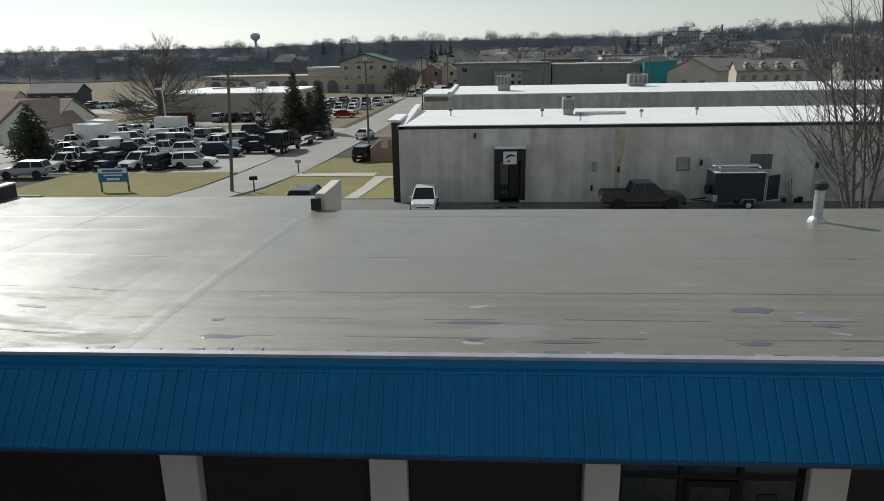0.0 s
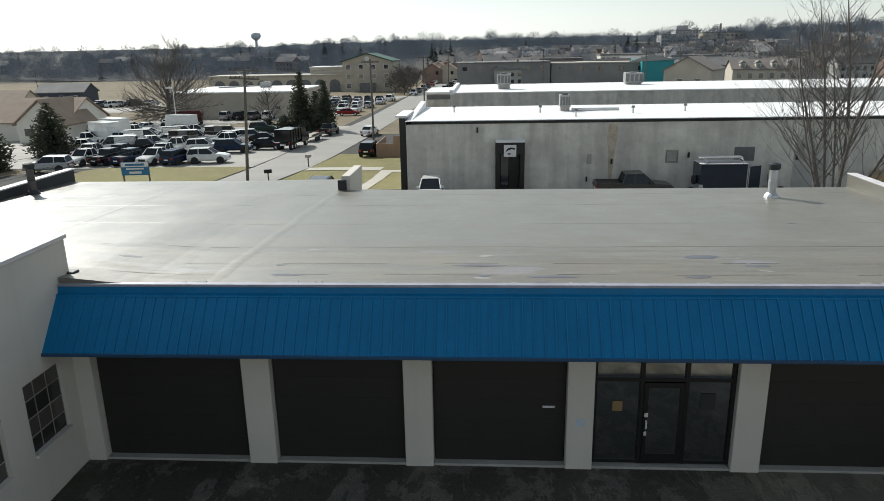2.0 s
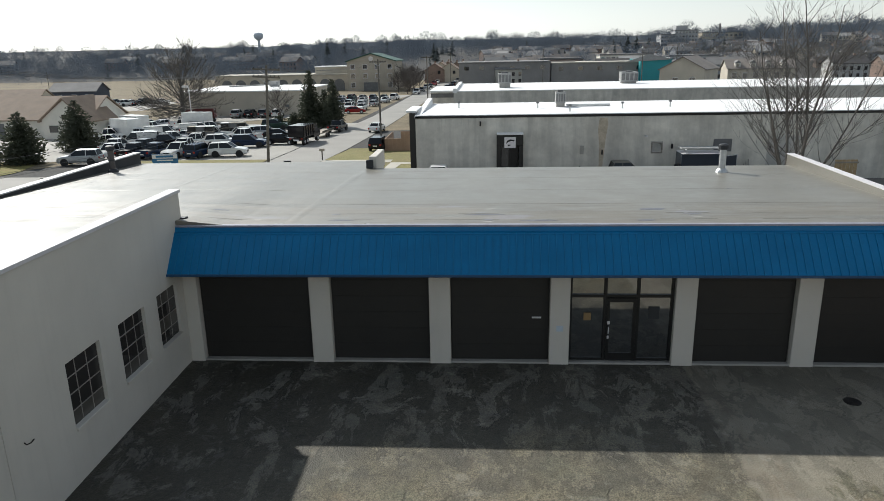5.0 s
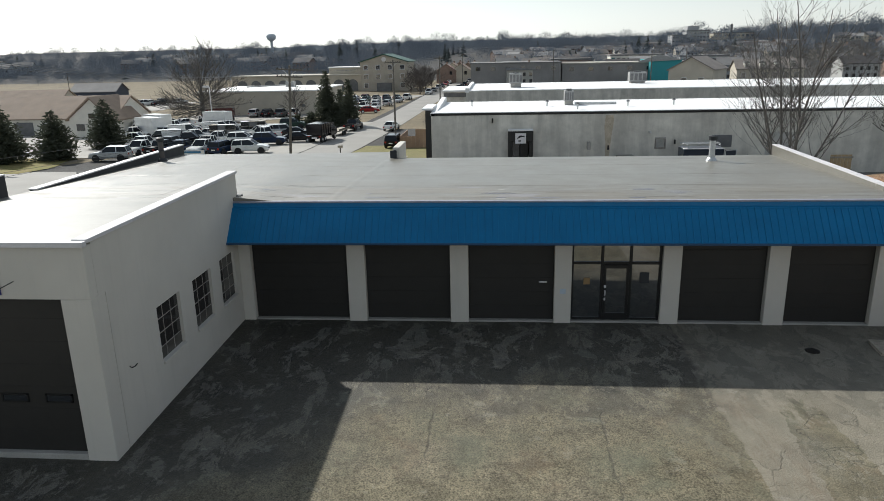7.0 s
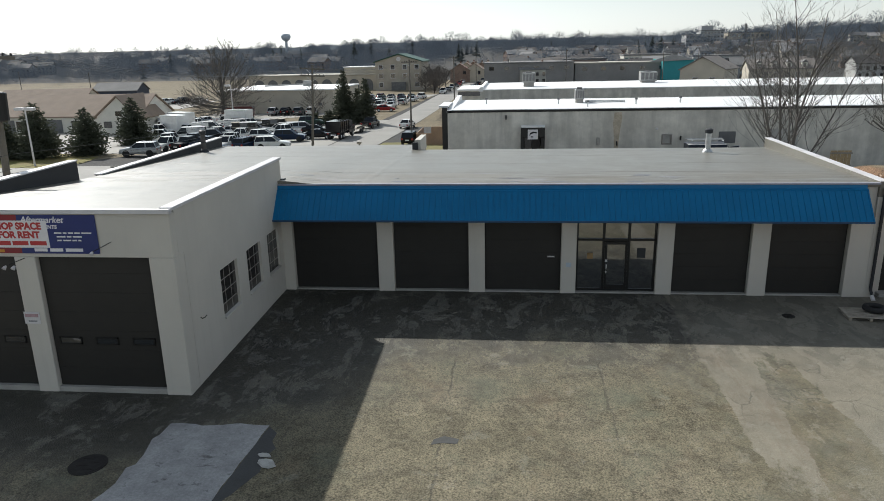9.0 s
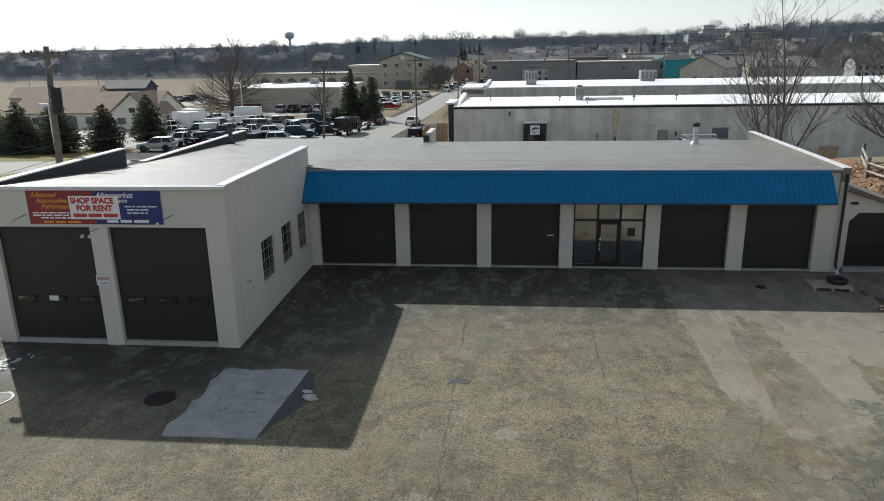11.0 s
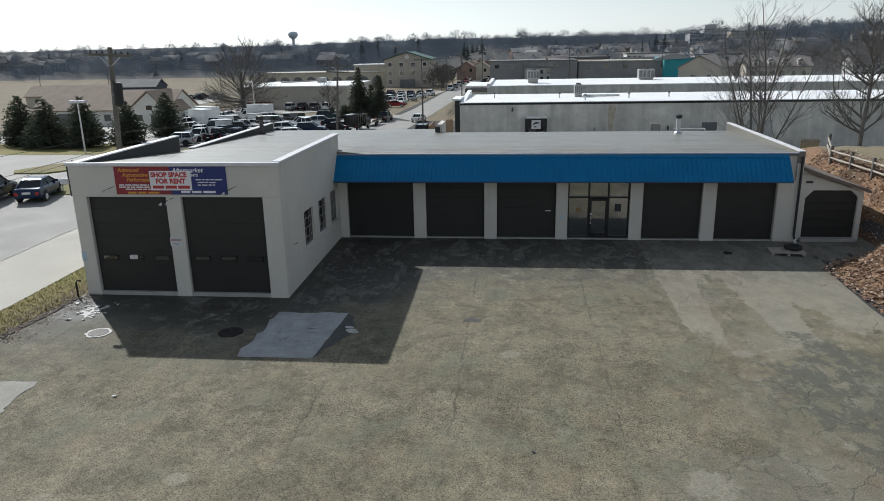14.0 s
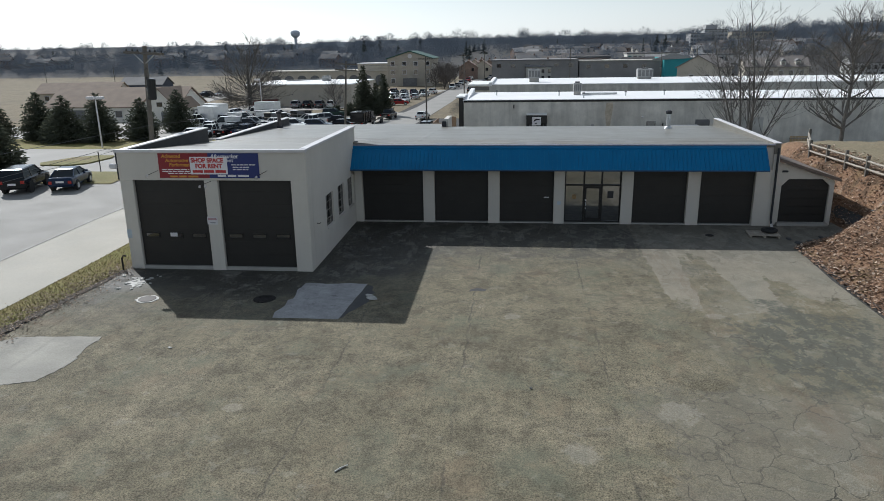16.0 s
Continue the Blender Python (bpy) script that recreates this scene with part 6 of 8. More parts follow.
def make_car(kind, colour, label, x, y, rz, z=None, rack=False):
    body, cabin, xf, xr, rw = SHAPES[kind]
    paint = PAINTS[colour]
    z = ground_z(x, y) + 0.05 if z is None else z
    t = thing({"sedan": "car", "suv": "suv", "hatch": "car", "pickup": "pickup_truck", "van": "van"}[kind], label, {"pickup": "pickup truck", "van": "van"}.get(kind, "car"), (x, y, z), group="parked vehicles", rz=rz)
    bm = ring_loft(B(), body)
    if kind == "pickup":
        # open load bed: side walls round a sunken floor
        box(bm, -2.74, -0.93, 1.0, -0.95, -0.84, 1.18)
        box(bm, -2.74, 0.84, 1.0, -0.95, 0.93, 1.18)
        box(bm, -2.76, -0.93, 1.0, -2.68, 0.93, 1.18)
    bd = part("body", bm, paint, t, smooth=False)
    if kind == "pickup":
        part("bed_liner", box(B(), -2.67, -0.83, 1.10, -0.96, 0.83, 1.112), M_FRAME, t)
    # glazing, roof skin and pillars
    quad = {(i, s): ((cx, s * wl, zl), (cx, s * wh, zh)) for i, (cx, zl, zh, wl, wh) in enumerate(cabin) for s in (-1, 1)}
    for name, i, j in (("rear_window", 1, 0), ("windscreen", 2, 3)):
        bm = B()
        top, low = [quad[i, s][1] for s in (-1, 1)], [quad[j, s][0] for s in (-1, 1)]
        inn = 0.03 if i == 1 else -0.03
        out = [bm.verts.new(p) for p in (*low, *top[::-1])]
        back = [bm.verts.new((p[0] + inn, p[1], p[2])) for p in (*low, *top[::-1])]
        bm.faces.new(out)
        bm.faces.new(back[::-1])
        for k in range(4):
            bm.faces.new((out[k], back[k], back[(k + 1) % 4], out[(k + 1) % 4]))
        part(name, bm, M_CAR_GLASS, t)
    for s in (-1, 1):
        bm = B()
        loop = [quad[0, s][0], quad[3, s][0], quad[2, s][1], quad[1, s][1]]
        out = [bm.verts.new(p) for p in loop]
        back = [bm.verts.new((p[0], p[1] - s * 0.03, p[2])) for p in loop]
        bm.faces.new(out)
        bm.faces.new(back[::-1])
        for k in range(4):
            bm.faces.new((out[k], back[k], back[(k + 1) % 4], out[(k + 1) % 4]))
        part("side_window", bm, M_CAR_GLASS, t)
    (xa, _, za, _, wa), (xb, _, zb, _, wb) = cabin[1], cabin[2]
    bm = B()
    top = [bm.verts.new(p) for p in ((xa - 0.06, -wa - 0.03, za + 0.01), (xb + 0.06, -wb - 0.03, zb + 0.01), (xb + 0.06, wb + 0.03, zb + 0.01), (xa - 0.06, wa + 0.03, za + 0.01))]
    mid = [bm.verts.new(p) for p in ((xa + 0.1, -wa + 0.1, za + 0.05), (xb - 0.1, -wb + 0.1, zb + 0.05), (xb - 0.1, wb - 0.1, zb + 0.05), (xa + 0.1, wa - 0.1, za + 0.05))]
    bm.faces.new(mid)
    bm.faces.new(top[::-1])
    for k in range(4):
        bm.faces.new((top[k], top[(k + 1) % 4], mid[(k + 1) % 4], mid[k]))
    roof = part("roof", bm, paint, t)
    if rack:
        for s in (-1, 1):
            part("rack_bar", tube(B(), [(xa + 0.1, s * 0.55, za + 0.13), (xb - 0.1, s * 0.55, zb + 0.13)], 0.03, 5), M_GALV, roof)
    ends = (cabin[0], cabin[1], cabin[2], cabin[3])
    for s in (-1, 1):
        for p, q in ((0, 1), (3, 2)):
            a, b = ends[p], ends[q]
            part("pillar", tube(B(), [(a[0], s * a[3], a[1] + 0.02), (b[0], s * b[4] * 1.02, b[2])], 0.045, 5), paint, t)
        bx = (xa + xb) / 2
        wm = (cabin[1][3] + cabin[2][3]) / 2
        part("pillar", tube(B(), [(bx, s * wm * 1.0, cabin[1][1]), (bx, s * (wa + wb) / 2 * 1.01, za)], 0.05, 5), paint, t)
        if kind == "van":
            part("side_panel", prism(B(), [(cabin[1][0] + 0.05, 1.24), (0.1, 1.24), (0.1, 2.0), (cabin[1][0] + 0.05, 1.98)], "y", s * 0.80, s * 0.93), paint, t)
        part("mirror", box(B(), cabin[3][0] - 0.35, s * (cabin[3][3] + 0.02), cabin[3][1] + 0.02, cabin[3][0] - 0.2, s * (cabin[3][3] + 0.2), cabin[3][1] + 0.16, 0.02), paint, t)
        nose, tail = body[-2], body[0]
        part("headlight", box(B(), nose[0] - 0.02, s * nose[3] * 0.55, nose[2] - 0.22, nose[0] + 0.10, s * nose[3] * 0.93, nose[2] - 0.06, 0.02), M_LAMP_CLEAR, t)
        part("tail_light", box(B(), tail[0] - 0.03, s * tail[3] * 0.72, tail[2] - 0.25, tail[0] + 0.08, s * tail[3] * 1.03, tail[2] - 0.02, 0.02), M_LAMP_RED, t)
        for wx in (xf, xr):
            w = part("wheel", tube(B(), [(wx, s * 0.66, rw), (wx, s * 0.69, rw), (wx, s * 0.88, rw), (wx, s * 0.91, rw)], [rw * 0.86, rw, rw, rw * 0.86], 16), M_TYRE, t)
            part("rim", tube(B(), [(wx, s * 0.90, rw), (wx, s * 0.925, rw), (wx, s * 0.91, rw)], [rw * 0.64, rw * 0.60, rw * 0.15], 12), M_RIM, w)
            part("wheel_arch", tube(B(), [(wx, s * (body[2][3] - 0.12), rw + 0.02), (wx, s * (body[2][3] + 0.012), rw + 0.02)], rw * 1.16, 16), M_TYRE, t)
    part("bumper", box(B(), body[-1][0] - 0.2, -0.78, 0.34, body[-1][0] + 0.05, 0.78, 0.56, 0.05), M_FRAME if kind in ("pickup", "van") else paint, t)
    part("grille", box(B(), body[-1][0] - 0.06, -0.45, 0.56, body[-1][0] + 0.03, 0.45, body[-1][2] - 0.02, 0.02), M_FRAME, t)
    part("plate_bar", box(B(), body[0][0] - 0.03, -0.26, 0.66, body[0][0] + 0.05, 0.26, 0.80), M_BANNER_WHITE, t)
    return t


PROTO = {}


def car(kind, colour, x, y, rz, words):
    """A vehicle of that kind and colour; the first is built, the rest are copies."""
    label = f"{words} {colour} {dict(sedan='sedan', suv='sport utility vehicle', hatch='compact hatchback', pickup='pickup truck', van='van')[kind]}"
    key = (kind, colour)
    if key not in PROTO:
        PROTO[key] = make_car(kind, colour, label, x, y, rz)
        return PROTO[key]
    ob = copy_thing(PROTO[key], pose(x, y, ground_z(x, y) + 0.05, 0, 0, rz))
    ob["label"] = label
    return ob


# alley behind the building
car("hatch", "white", 5.2, 36.4, -88, "small parked")
car("pickup", "brown", 20.0, 37.0, 0, "four-door parked")
# the two cars on the street
car("sedan", "navy", -23.7, 9.7, 106, "parked waiting")
car("suv", "black", -26.5, 8.6, 105, "parked waiting")
car("suv", "black", -2.9, 36.6, 88, "roof-racked parked")
car("suv", "silver", -37.4, 57.2, 190, "parked drive-side")
# front row of the lot
for k, (kind, colour) in enumerate((("pickup", "white"), ("pickup", "black"), ("pickup", "navy"), ("pickup", "white"), ("suv", "navy"))):
    car(kind, colour, -37.0 + 2.75 * k, 63.8 + 0.3 * (k % 2), 78 if k % 3 else -100, "front-row parked")
car("suv", "white", -22.6, 64.2, 8, "low parked")
# second row
for k, (kind, colour) in enumerate((("pickup", "white"), ("van", "white"), ("pickup", "black"), ("pickup", "white"), ("suv", "white"))):
    car(kind, colour, -44.0 + 4.1 * k, 75.5 + 0.8 * (k % 2), 195 if k % 2 else 12, "work-lot parked")
car("suv", "navy", -23.4, 74.5, 4, "work-lot parked")
car("sedan", "black", -20.0, 77.6, 4, "work-lot parked")
for k, (kind, colour) in enumerate((("pickup", "white"), ("suv", "white"), ("van", "white"), ("sedan", "silver"), ("pickup", "silver"), ("suv", "white"))):
    car(kind, colour, -49.0 + 4.0 * k, 85.0 + 0.5 * (k % 3), 20 + 160 * (k % 2), "work-lot parked")
for k, (kind, colour) in enumerate((("van", "white"), ("pickup", "white"), ("sedan", "white"), ("suv", "black"), ("pickup", "white"), ("sedan", "silver"))):
    car(kind, colour, -52.0 + 3.6 * k, 96.0 + 1.2 * (k % 2), 30 + 150 * (k % 2), "rear-lot parked")
for k, (kind, colour) in enumerate((("suv", "black"), ("sedan", "white"), ("sedan", "silver"), ("pickup", "white"))):
    car(kind, colour, -57.0 + 3.4 * k, 106.5 + (k % 2), 60, "rear-lot parked")
car("suv", "green", -27.6, 100.6, 5, "rear-lot parked")
for k, colour in enumerate(("silver", "black", "grey", "white")):
    car("suv", colour, -43.6 + 2.9 * k, 126.5, 94, "wall-side parked")
for k in range(6):
    car("sedan" if k % 2 else "suv", ("silver", "white", "silver", "grey", "white", "black")[k], -104.0 + 3.6 * k, 162.0 + 1.6 * k, 60, "field-side parked")
for k in range(6):
    car("sedan" if k % 2 else "suv", ("white", "silver", "grey", "silver", "black", "white")[k], -101.0 + 3.6 * k, 168.0 + 1.6 * k, 60, "field-side parked")
car("sedan", "red", -19.8, 133.4, 10, "bright parked")
for r in range(4):
    for k in range(7):
        colour = ("white", "silver", "grey", "black", "white", "navy", "silver", "white", "green", "silver", "maroon")[(r * 5 + k * 3) % 11]
        car(("sedan", "suv", "sedan", "hatch")[(r + k) % 4], colour, -38.0 + 3.0 * k + r * 1.0, 143.0 + 12.0 * r, 84 if r % 2 else -96, "office-lot parked")
car("sedan", "white", -8.9, 94.4, 82, "kerb-side parked")
car("suv", "black", -4.9, 70.4, 86, "fence-side parked")
for k in range(9):
    car(("sedan", "suv")[k % 2], ("black", "white", "silver", "grey", "navy")[k % 5], -6.2 + 0.4 * k, 190 + 13.5 * k, 86, "street-side parked")
    car(("suv", "sedan")[k % 2], ("white", "grey", "silver", "black", "red")[k % 5], -13.4 + 0.3 * k, 205 + 14.5 * k, -94, "street-side parked")


def crate_stack(x, y, rz, seed):
    """Stacked dark crates and pale boards on a low rack."""
    r = random.Random(seed)
    t = thing("crate_stack", "stack of dark crates and pale boards in the lot", "crates", (x, y, ground_z(x, y) + 0.05), rz=rz)
    for k in range(3):
        for j in range(3):
            part("crate", box(B(), -1.9 + 1.3 * k, -0.6, 0.75 * j, -0.75 + 1.3 * k, 0.6, 0.75 * j + 0.68, 0.02), M_FRAME if (k + j) % 3 else M_DARK_PATCH, t)
            part("board", box(B(), -1.95 + 1.3 * k, -0.66, 0.75 * j + 0.68, -0.7 + 1.3 * k, 0.66, 0.75 * j + 0.75), M_BANNER_WHITE if r.random() < 0.5 else M_WOOD_OLD, t)
    return t


crate_stack(-33.4, 82.5, 8, 1)
crate_stack(-30.6, 88.5, 12, 2)
for x, y, rz, kind, colour in ((-36.5, 79.2, 35, "pickup", "white"), (-40.5, 81.0, 30, "pickup", "white"), (-37.6, 90.8, 25, "van", "white"), (-27.0, 82.5, 160, "pickup", "white"), (-25.2, 88.0, 15, "suv", "silver"), (-22.6, 85.5, 10, "sedan", "black"), (-31.5, 94.0, 20, "pickup", "silver"), (-40.0, 70.2, 85, "pickup", "white"), (-35.6, 69.2, 80, "pickup", "black"), (-30.4, 69.6, -95, "pickup", "white")):
    car(kind, colour, x, y, rz, "work-lot parked")


def box_truck(x, y, rz, label="white box truck with a plain cargo body"):
    t = thing("box_truck", label, "truck", (x, y, ground_z(x, y) + 0.05), group="parked vehicles", rz=rz)
    p = PAINTS["white"]
    part("cargo_box", box(B(), -3.6, -1.15, 0.95, 1.0, 1.15, 3.25, 0.04), p, t)
    part("chassis", box(B(), -3.6, -0.5, 0.6, 2.6, 0.5, 0.95), M_FRAME, t)
    bm = B()
    prism(bm, [(1.1, 0.6), (3.0, 0.6), (3.0, 1.25), (2.35, 1.4), (1.95, 2.15), (1.1, 2.2)], "y", -0.98, 0.98)
    cb = part("cab", bm, p, t)
    bm = B()
    prism(bm, [(2.40, 1.42), (2.44, 1.42), (2.04, 2.10), (2.0, 2.10)], "y", -0.85, 0.85)
    part("windscreen", bm, M_CAR_GLASS, cb)
    for s in (-1, 1):
        part("side_window", prism(B(), [(1.3, 1.42), (2.25, 1.42), (1.92, 2.05), (1.3, 2.08)], "y", s * 0.985, s * 0.999), M_CAR_GLASS, cb)
        for wx in (2.3, -2.3):
            w = part("wheel", tube(B(), [(wx, s * 0.7, 0.43), (wx, s * 0.74, 0.43), (wx, s * 0.96, 0.43), (wx, s * 1.0, 0.43)], [0.36, 0.43, 0.43, 0.36], 16), M_TYRE, t)
            part("rim", tube(B(), [(wx, s * 0.98, 0.43), (wx, s * 1.01, 0.43)], [0.26, 0.2], 10), M_RIM, w)
        part("headlight", box(B(), 2.98, s * 0.55, 0.85, 3.03, s * 0.9, 1.05), M_LAMP_CLEAR, t)
    return t


box_truck(-48.0, 86.8, 150)
box_truck(-50.0, 93.5, 152)
box_truck(-41.8, 98.8, 165)


def dump_truck(x, y, rz, colour, label):
    """A tipper with ribbed sides."""
    t = thing("dump_truck", label, "truck", (x, y, run_z(y) + 0.05), rz=rz)
    p = PAINTS[colour]
    part("tipper_body", box(B(), -3.2, -1.15, 1.1, 0.6, 1.15, 2.7, 0.04), p, t)
    for k in range(5):
        part("rib", box(B(), -3.1 + 0.85 * k, -1.22, 1.15, -2.98 + 0.85 * k, 1.22, 2.65), p, t)
    part("chassis", box(B(), -3.2, -0.5, 0.6, 3.0, 0.5, 1.05), M_FRAME, t)
    cb = part("cab", prism(B(), [(0.8, 0.7), (3.2, 0.7), (3.2, 1.5), (2.4, 1.6), (2.1, 2.5), (0.8, 2.55)], "y", -1.05, 1.05), p, t)
    part("rear_window", box(B(), 0.785, -0.7, 1.8, 0.799, 0.7, 2.3), M_CAR_GLASS, cb)
    for s in (-1, 1):
        for wx in (2.3, -1.6, -2.6):
            w = part("wheel", tube(B(), [(wx, s * 0.7, 0.48), (wx, s * 0.74, 0.48), (wx, s * 1.02, 0.48), (wx, s * 1.06, 0.48)], [0.4, 0.48, 0.48, 0.4], 16), M_TYRE, t)
            part("rim", tube(B(), [(wx, s * 1.04, 0.48), (wx, s * 1.07, 0.48)], [0.28, 0.2], 10), M_RIM, w)
        part("tail_light", box(B(), -3.25, s * 0.7, 0.85, -3.19, s * 1.0, 1.0), M_LAMP_RED, t)
    part("plate_bar", box(B(), -3.26, -0.4, 0.62, -3.2, 0.4, 0.82), M_BANNER_WHITE, t)


def flatbed_trailer():
    r = thing("flatbed_trailer", "low flatbed trailer with pale deck", "trailer", (-16.4, 88.0, run_z(88) + 0.05), rz=84)
    part("deck", box(B(), -3.0, -1.0, 0.7, 2.6, 1.0, 0.85, 0.02), M_WOOD_OLD, r)
    for s in (-1, 1):
        part("side_rail", box(B(), -3.0, s * 1.0, 0.85, 2.6, s * 1.06, 1.1), M_FRAME, r)
        for wx in (-0.6, -1.5):
            part("wheel", tube(B(), [(wx, s * 1.05, 0.36), (wx, s * 1.25, 0.36)], 0.36, 14), M_TYRE, r)
    part("drawbar", tube(B(), [(2.6, 0, 0.7), (4.0, 0, 0.6)], 0.07, 6), M_FRAME, r)


dump_truck(-16.9, 79.2, 82, "black", "black dump truck with a high tipper body")
flatbed_trailer()
dump_truck(-47.6, 116.0, 190, "maroon", "dull red dump truck with ribbed tipper sides")
car("pickup", "black", -15.6, 95.6, 84, "truck-towing parked")


def cargo_trailer():
    t = thing("cargo_trailer", "dark blue enclosed cargo trailer with roof rack, rear door open", "trailer", (26.3, 37.4, run_z(37.4) + 0.05))
    p = car_paint("paint_trailer", (0.028, 0.038, 0.055))
    part("body", box(B(), -1.75, -0.95, 0.55, 1.55, 0.95, 2.45, 0.05), p, t)
    part("nose_plate", box(B(), -1.79, -0.97, 0.55, -1.5, 0.97, 1.0, 0.02), M_GALV, t, "bright metal stone guard")
    part("roof_skin", box(B(), -1.75, -0.97, 2.452, 1.55, 0.97, 2.50, 0.02), M_WHITE_TRIM, t)
    for x in (-1.4, 1.2):
        part("rack_bar", tube(B(), [(x, -0.9, 2.5), (x, -0.85, 2.78), (x, 0.85, 2.78), (x, 0.9, 2.5)], 0.035, 6), M_GALV, t)
    part("ladder", box(B(), -1.7, -0.45, 2.80, 1.35, 0.0, 2.88, 0.01), M_GALV, t)
    part("ladder_rail", box(B(), -1.75, 0.35, 2.80, 1.4, 0.45, 2.9, 0.01), M_GALV, t)
    dr = part("rear_door", box(B(), 0.0, -0.03, 0.55, 1.25, 0.03, 2.35, 0.01), p, t, "open rear door")
    dr.matrix_local = pose(1.6, -0.93, 0, 0, 0, 28)
    bm = B()
    for a, b, c, d in ((0, 1.25, 0.55, 0.62), (0, 1.25, 2.28, 2.35), (0, 0.07, 0.55, 2.35), (1.18, 1.25, 0.55, 2.35)):
        box(bm, a, -0.045, c, b, -0.031, d)
    part("door_frame", bm, M_GALV, dr)
    part("drawbar", tube(B(), [(-1.75, -0.6, 0.5), (-3.0, 0, 0.5)], 0.05, 6), M_FRAME, t)
    part("drawbar", tube(B(), [(-1.75, 0.6, 0.5), (-3.0, 0, 0.5)], 0.05, 6), M_FRAME, t)
    part("spare_wheel", tube(B(), [(-2.0, 0, 1.2), (-1.81, 0, 1.2)], 0.34, 16), M_TYRE, t)
    for s in (-1, 1):
        w = part("wheel", tube(B(), [(0.5, s * 0.98, 0.34), (0.5, s * 1.0, 0.34), (0.5, s * 1.17, 0.34), (0.5, s * 1.2, 0.34)], [0.3, 0.34, 0.34, 0.28], 16), M_TYRE, t)
        part("rim", tube(B(), [(0.5, s * 1.19, 0.34), (0.5, s * 1.21, 0.34)], [0.2, 0.16], 10), M_WHITE_TRIM, w)
        part("mudguard", prism(B(), [(0.0, 0.55), (0.1, 0.75), (0.9, 0.75), (1.0, 0.55), (0.9, 0.6), (0.85, 0.71), (0.15, 0.71), (0.1, 0.6)], "y", s * 0.96, s * 1.22), M_GALV, t)
        part("corner_trim", box(B(), 1.51, s * 0.93, 0.5, 1.57, s * 0.98, 2.5), M_GALV, t)


cargo_trailer()


def alley_puddle(x, y, rx, ry, seed):
    r = random.Random(seed)
    bm = B()
    ring = [(rx * math.cos(k * math.tau / 18) * r.uniform(0.75, 1.1), ry * math.sin(k * math.tau / 18) * r.uniform(0.7, 1.15)) for k in range(18)]
    prism(bm, ring, "z", -0.01, 0.006)
    slope = (run_z(y + 1) - run_z(y - 1)) / 2
    for v in bm.verts:
        v.co.z += slope * v.co.y
    return solid("puddle", bm, M_PUDDLE, "dark oily puddle on the alley asphalt", "puddle", kind="structure", at=(x, y, run_z(y) + 0.055))


M_PUDDLE = plain("oily_water", (0.012, 0.012, 0.013), 0.12, 0, 0.2, 1, 0.02)
alley_puddle(8.3, 37.4, 0.8, 0.35, 3)
alley_puddle(10.5, 37.3, 1.3, 0.5, 4)


def scrap_heap():
    r = random.Random(8)
    t = thing("scrap_heap", "small heap of dark scrap against the warehouse wall", "scrap", (30.9, 39.5, run_z(39.5) + 0.03))
    for k in range(9):
        c = Vector((r.uniform(-0.55, 0.55), r.uniform(-0.25, 0.2), 0))
        hgt = r.uniform(0.2, 0.6)
        bm = box(B(), -r.uniform(0.1, 0.25), -0.12, 0.0, r.uniform(0.1, 0.25), 0.12, hgt, 0.03)
        bmesh.ops.rotate(bm, verts=bm.verts, matrix=Matrix.Rotation(r.uniform(-0.5, 0.5), 3, "Z"))
        bmesh.ops.translate(bm, verts=bm.verts, vec=c)
        part("scrap_piece", bm, (M_DARK_PATCH, M_FRAME, M_WOOD_OLD)[k % 3], t)
    for k in range(3):
        part("rod", tube(B(), [(-0.3 + 0.15 * k, 0.0, 0.0), (-0.35 + 0.17 * k, 0.3, 1.3 + 0.2 * k)], 0.03, 5), M_DARK_PATCH, t)


scrap_heap()

# ---- trees ----


class Twigs:
    """Gathers tapered bars into one mesh."""

    def __init__(self, sides=4):
        self.v, self.f, self.sides = [], [], sides

    def bar(self, pts, r0, r1, sides=None):
        s = sides or self.sides
        n = len(pts)
        base = len(self.v)
        for i, p in enumerate(pts):
            d = (pts[min(i + 1, n - 1)] - pts[max(i - 1, 0)]).normalized()
            u = d.cross(Vector((0.3, 0.2, 1)) if abs(d.z) < 0.95 else Vector((1, 0, 0))).normalized()
            w = d.cross(u)
            r = r0 + (r1 - r0) * i / (n - 1)
            for k in range(s):
                a = k * math.tau / s
                self.v.append(tuple(p + (u * math.cos(a) + w * math.sin(a)) * r))
        for i in range(n - 1):
            for k in range(s):
                a, b = base + i * s + k, base + i * s + (k + 1) % s
                self.f.append((a, b, b + s, a + s))

    def object(self, name, material, parent, label=""):
        me = bpy.data.meshes.new(name)
        me.from_pydata(self.v, [], self.f)
        me.materials.append(material)
        ob = new(name, me)
        ob.parent = parent
        if label:
            ob["label"] = label
        return ob


def limb(rnd, p, d, length, bend=0.25, lift=0.05, steps=4):
    pts = [Vector(p)]
    d = Vector(d).normalized()
    for _ in range(steps):
        d = (d + Vector((rnd.uniform(-1, 1), rnd.uniform(-1, 1), rnd.uniform(-0.6, 0.6))) * bend * 0.5 + Vector((0, 0, lift))).normalized()
        pts.append(pts[-1] + d * (length / steps))
    return pts, d


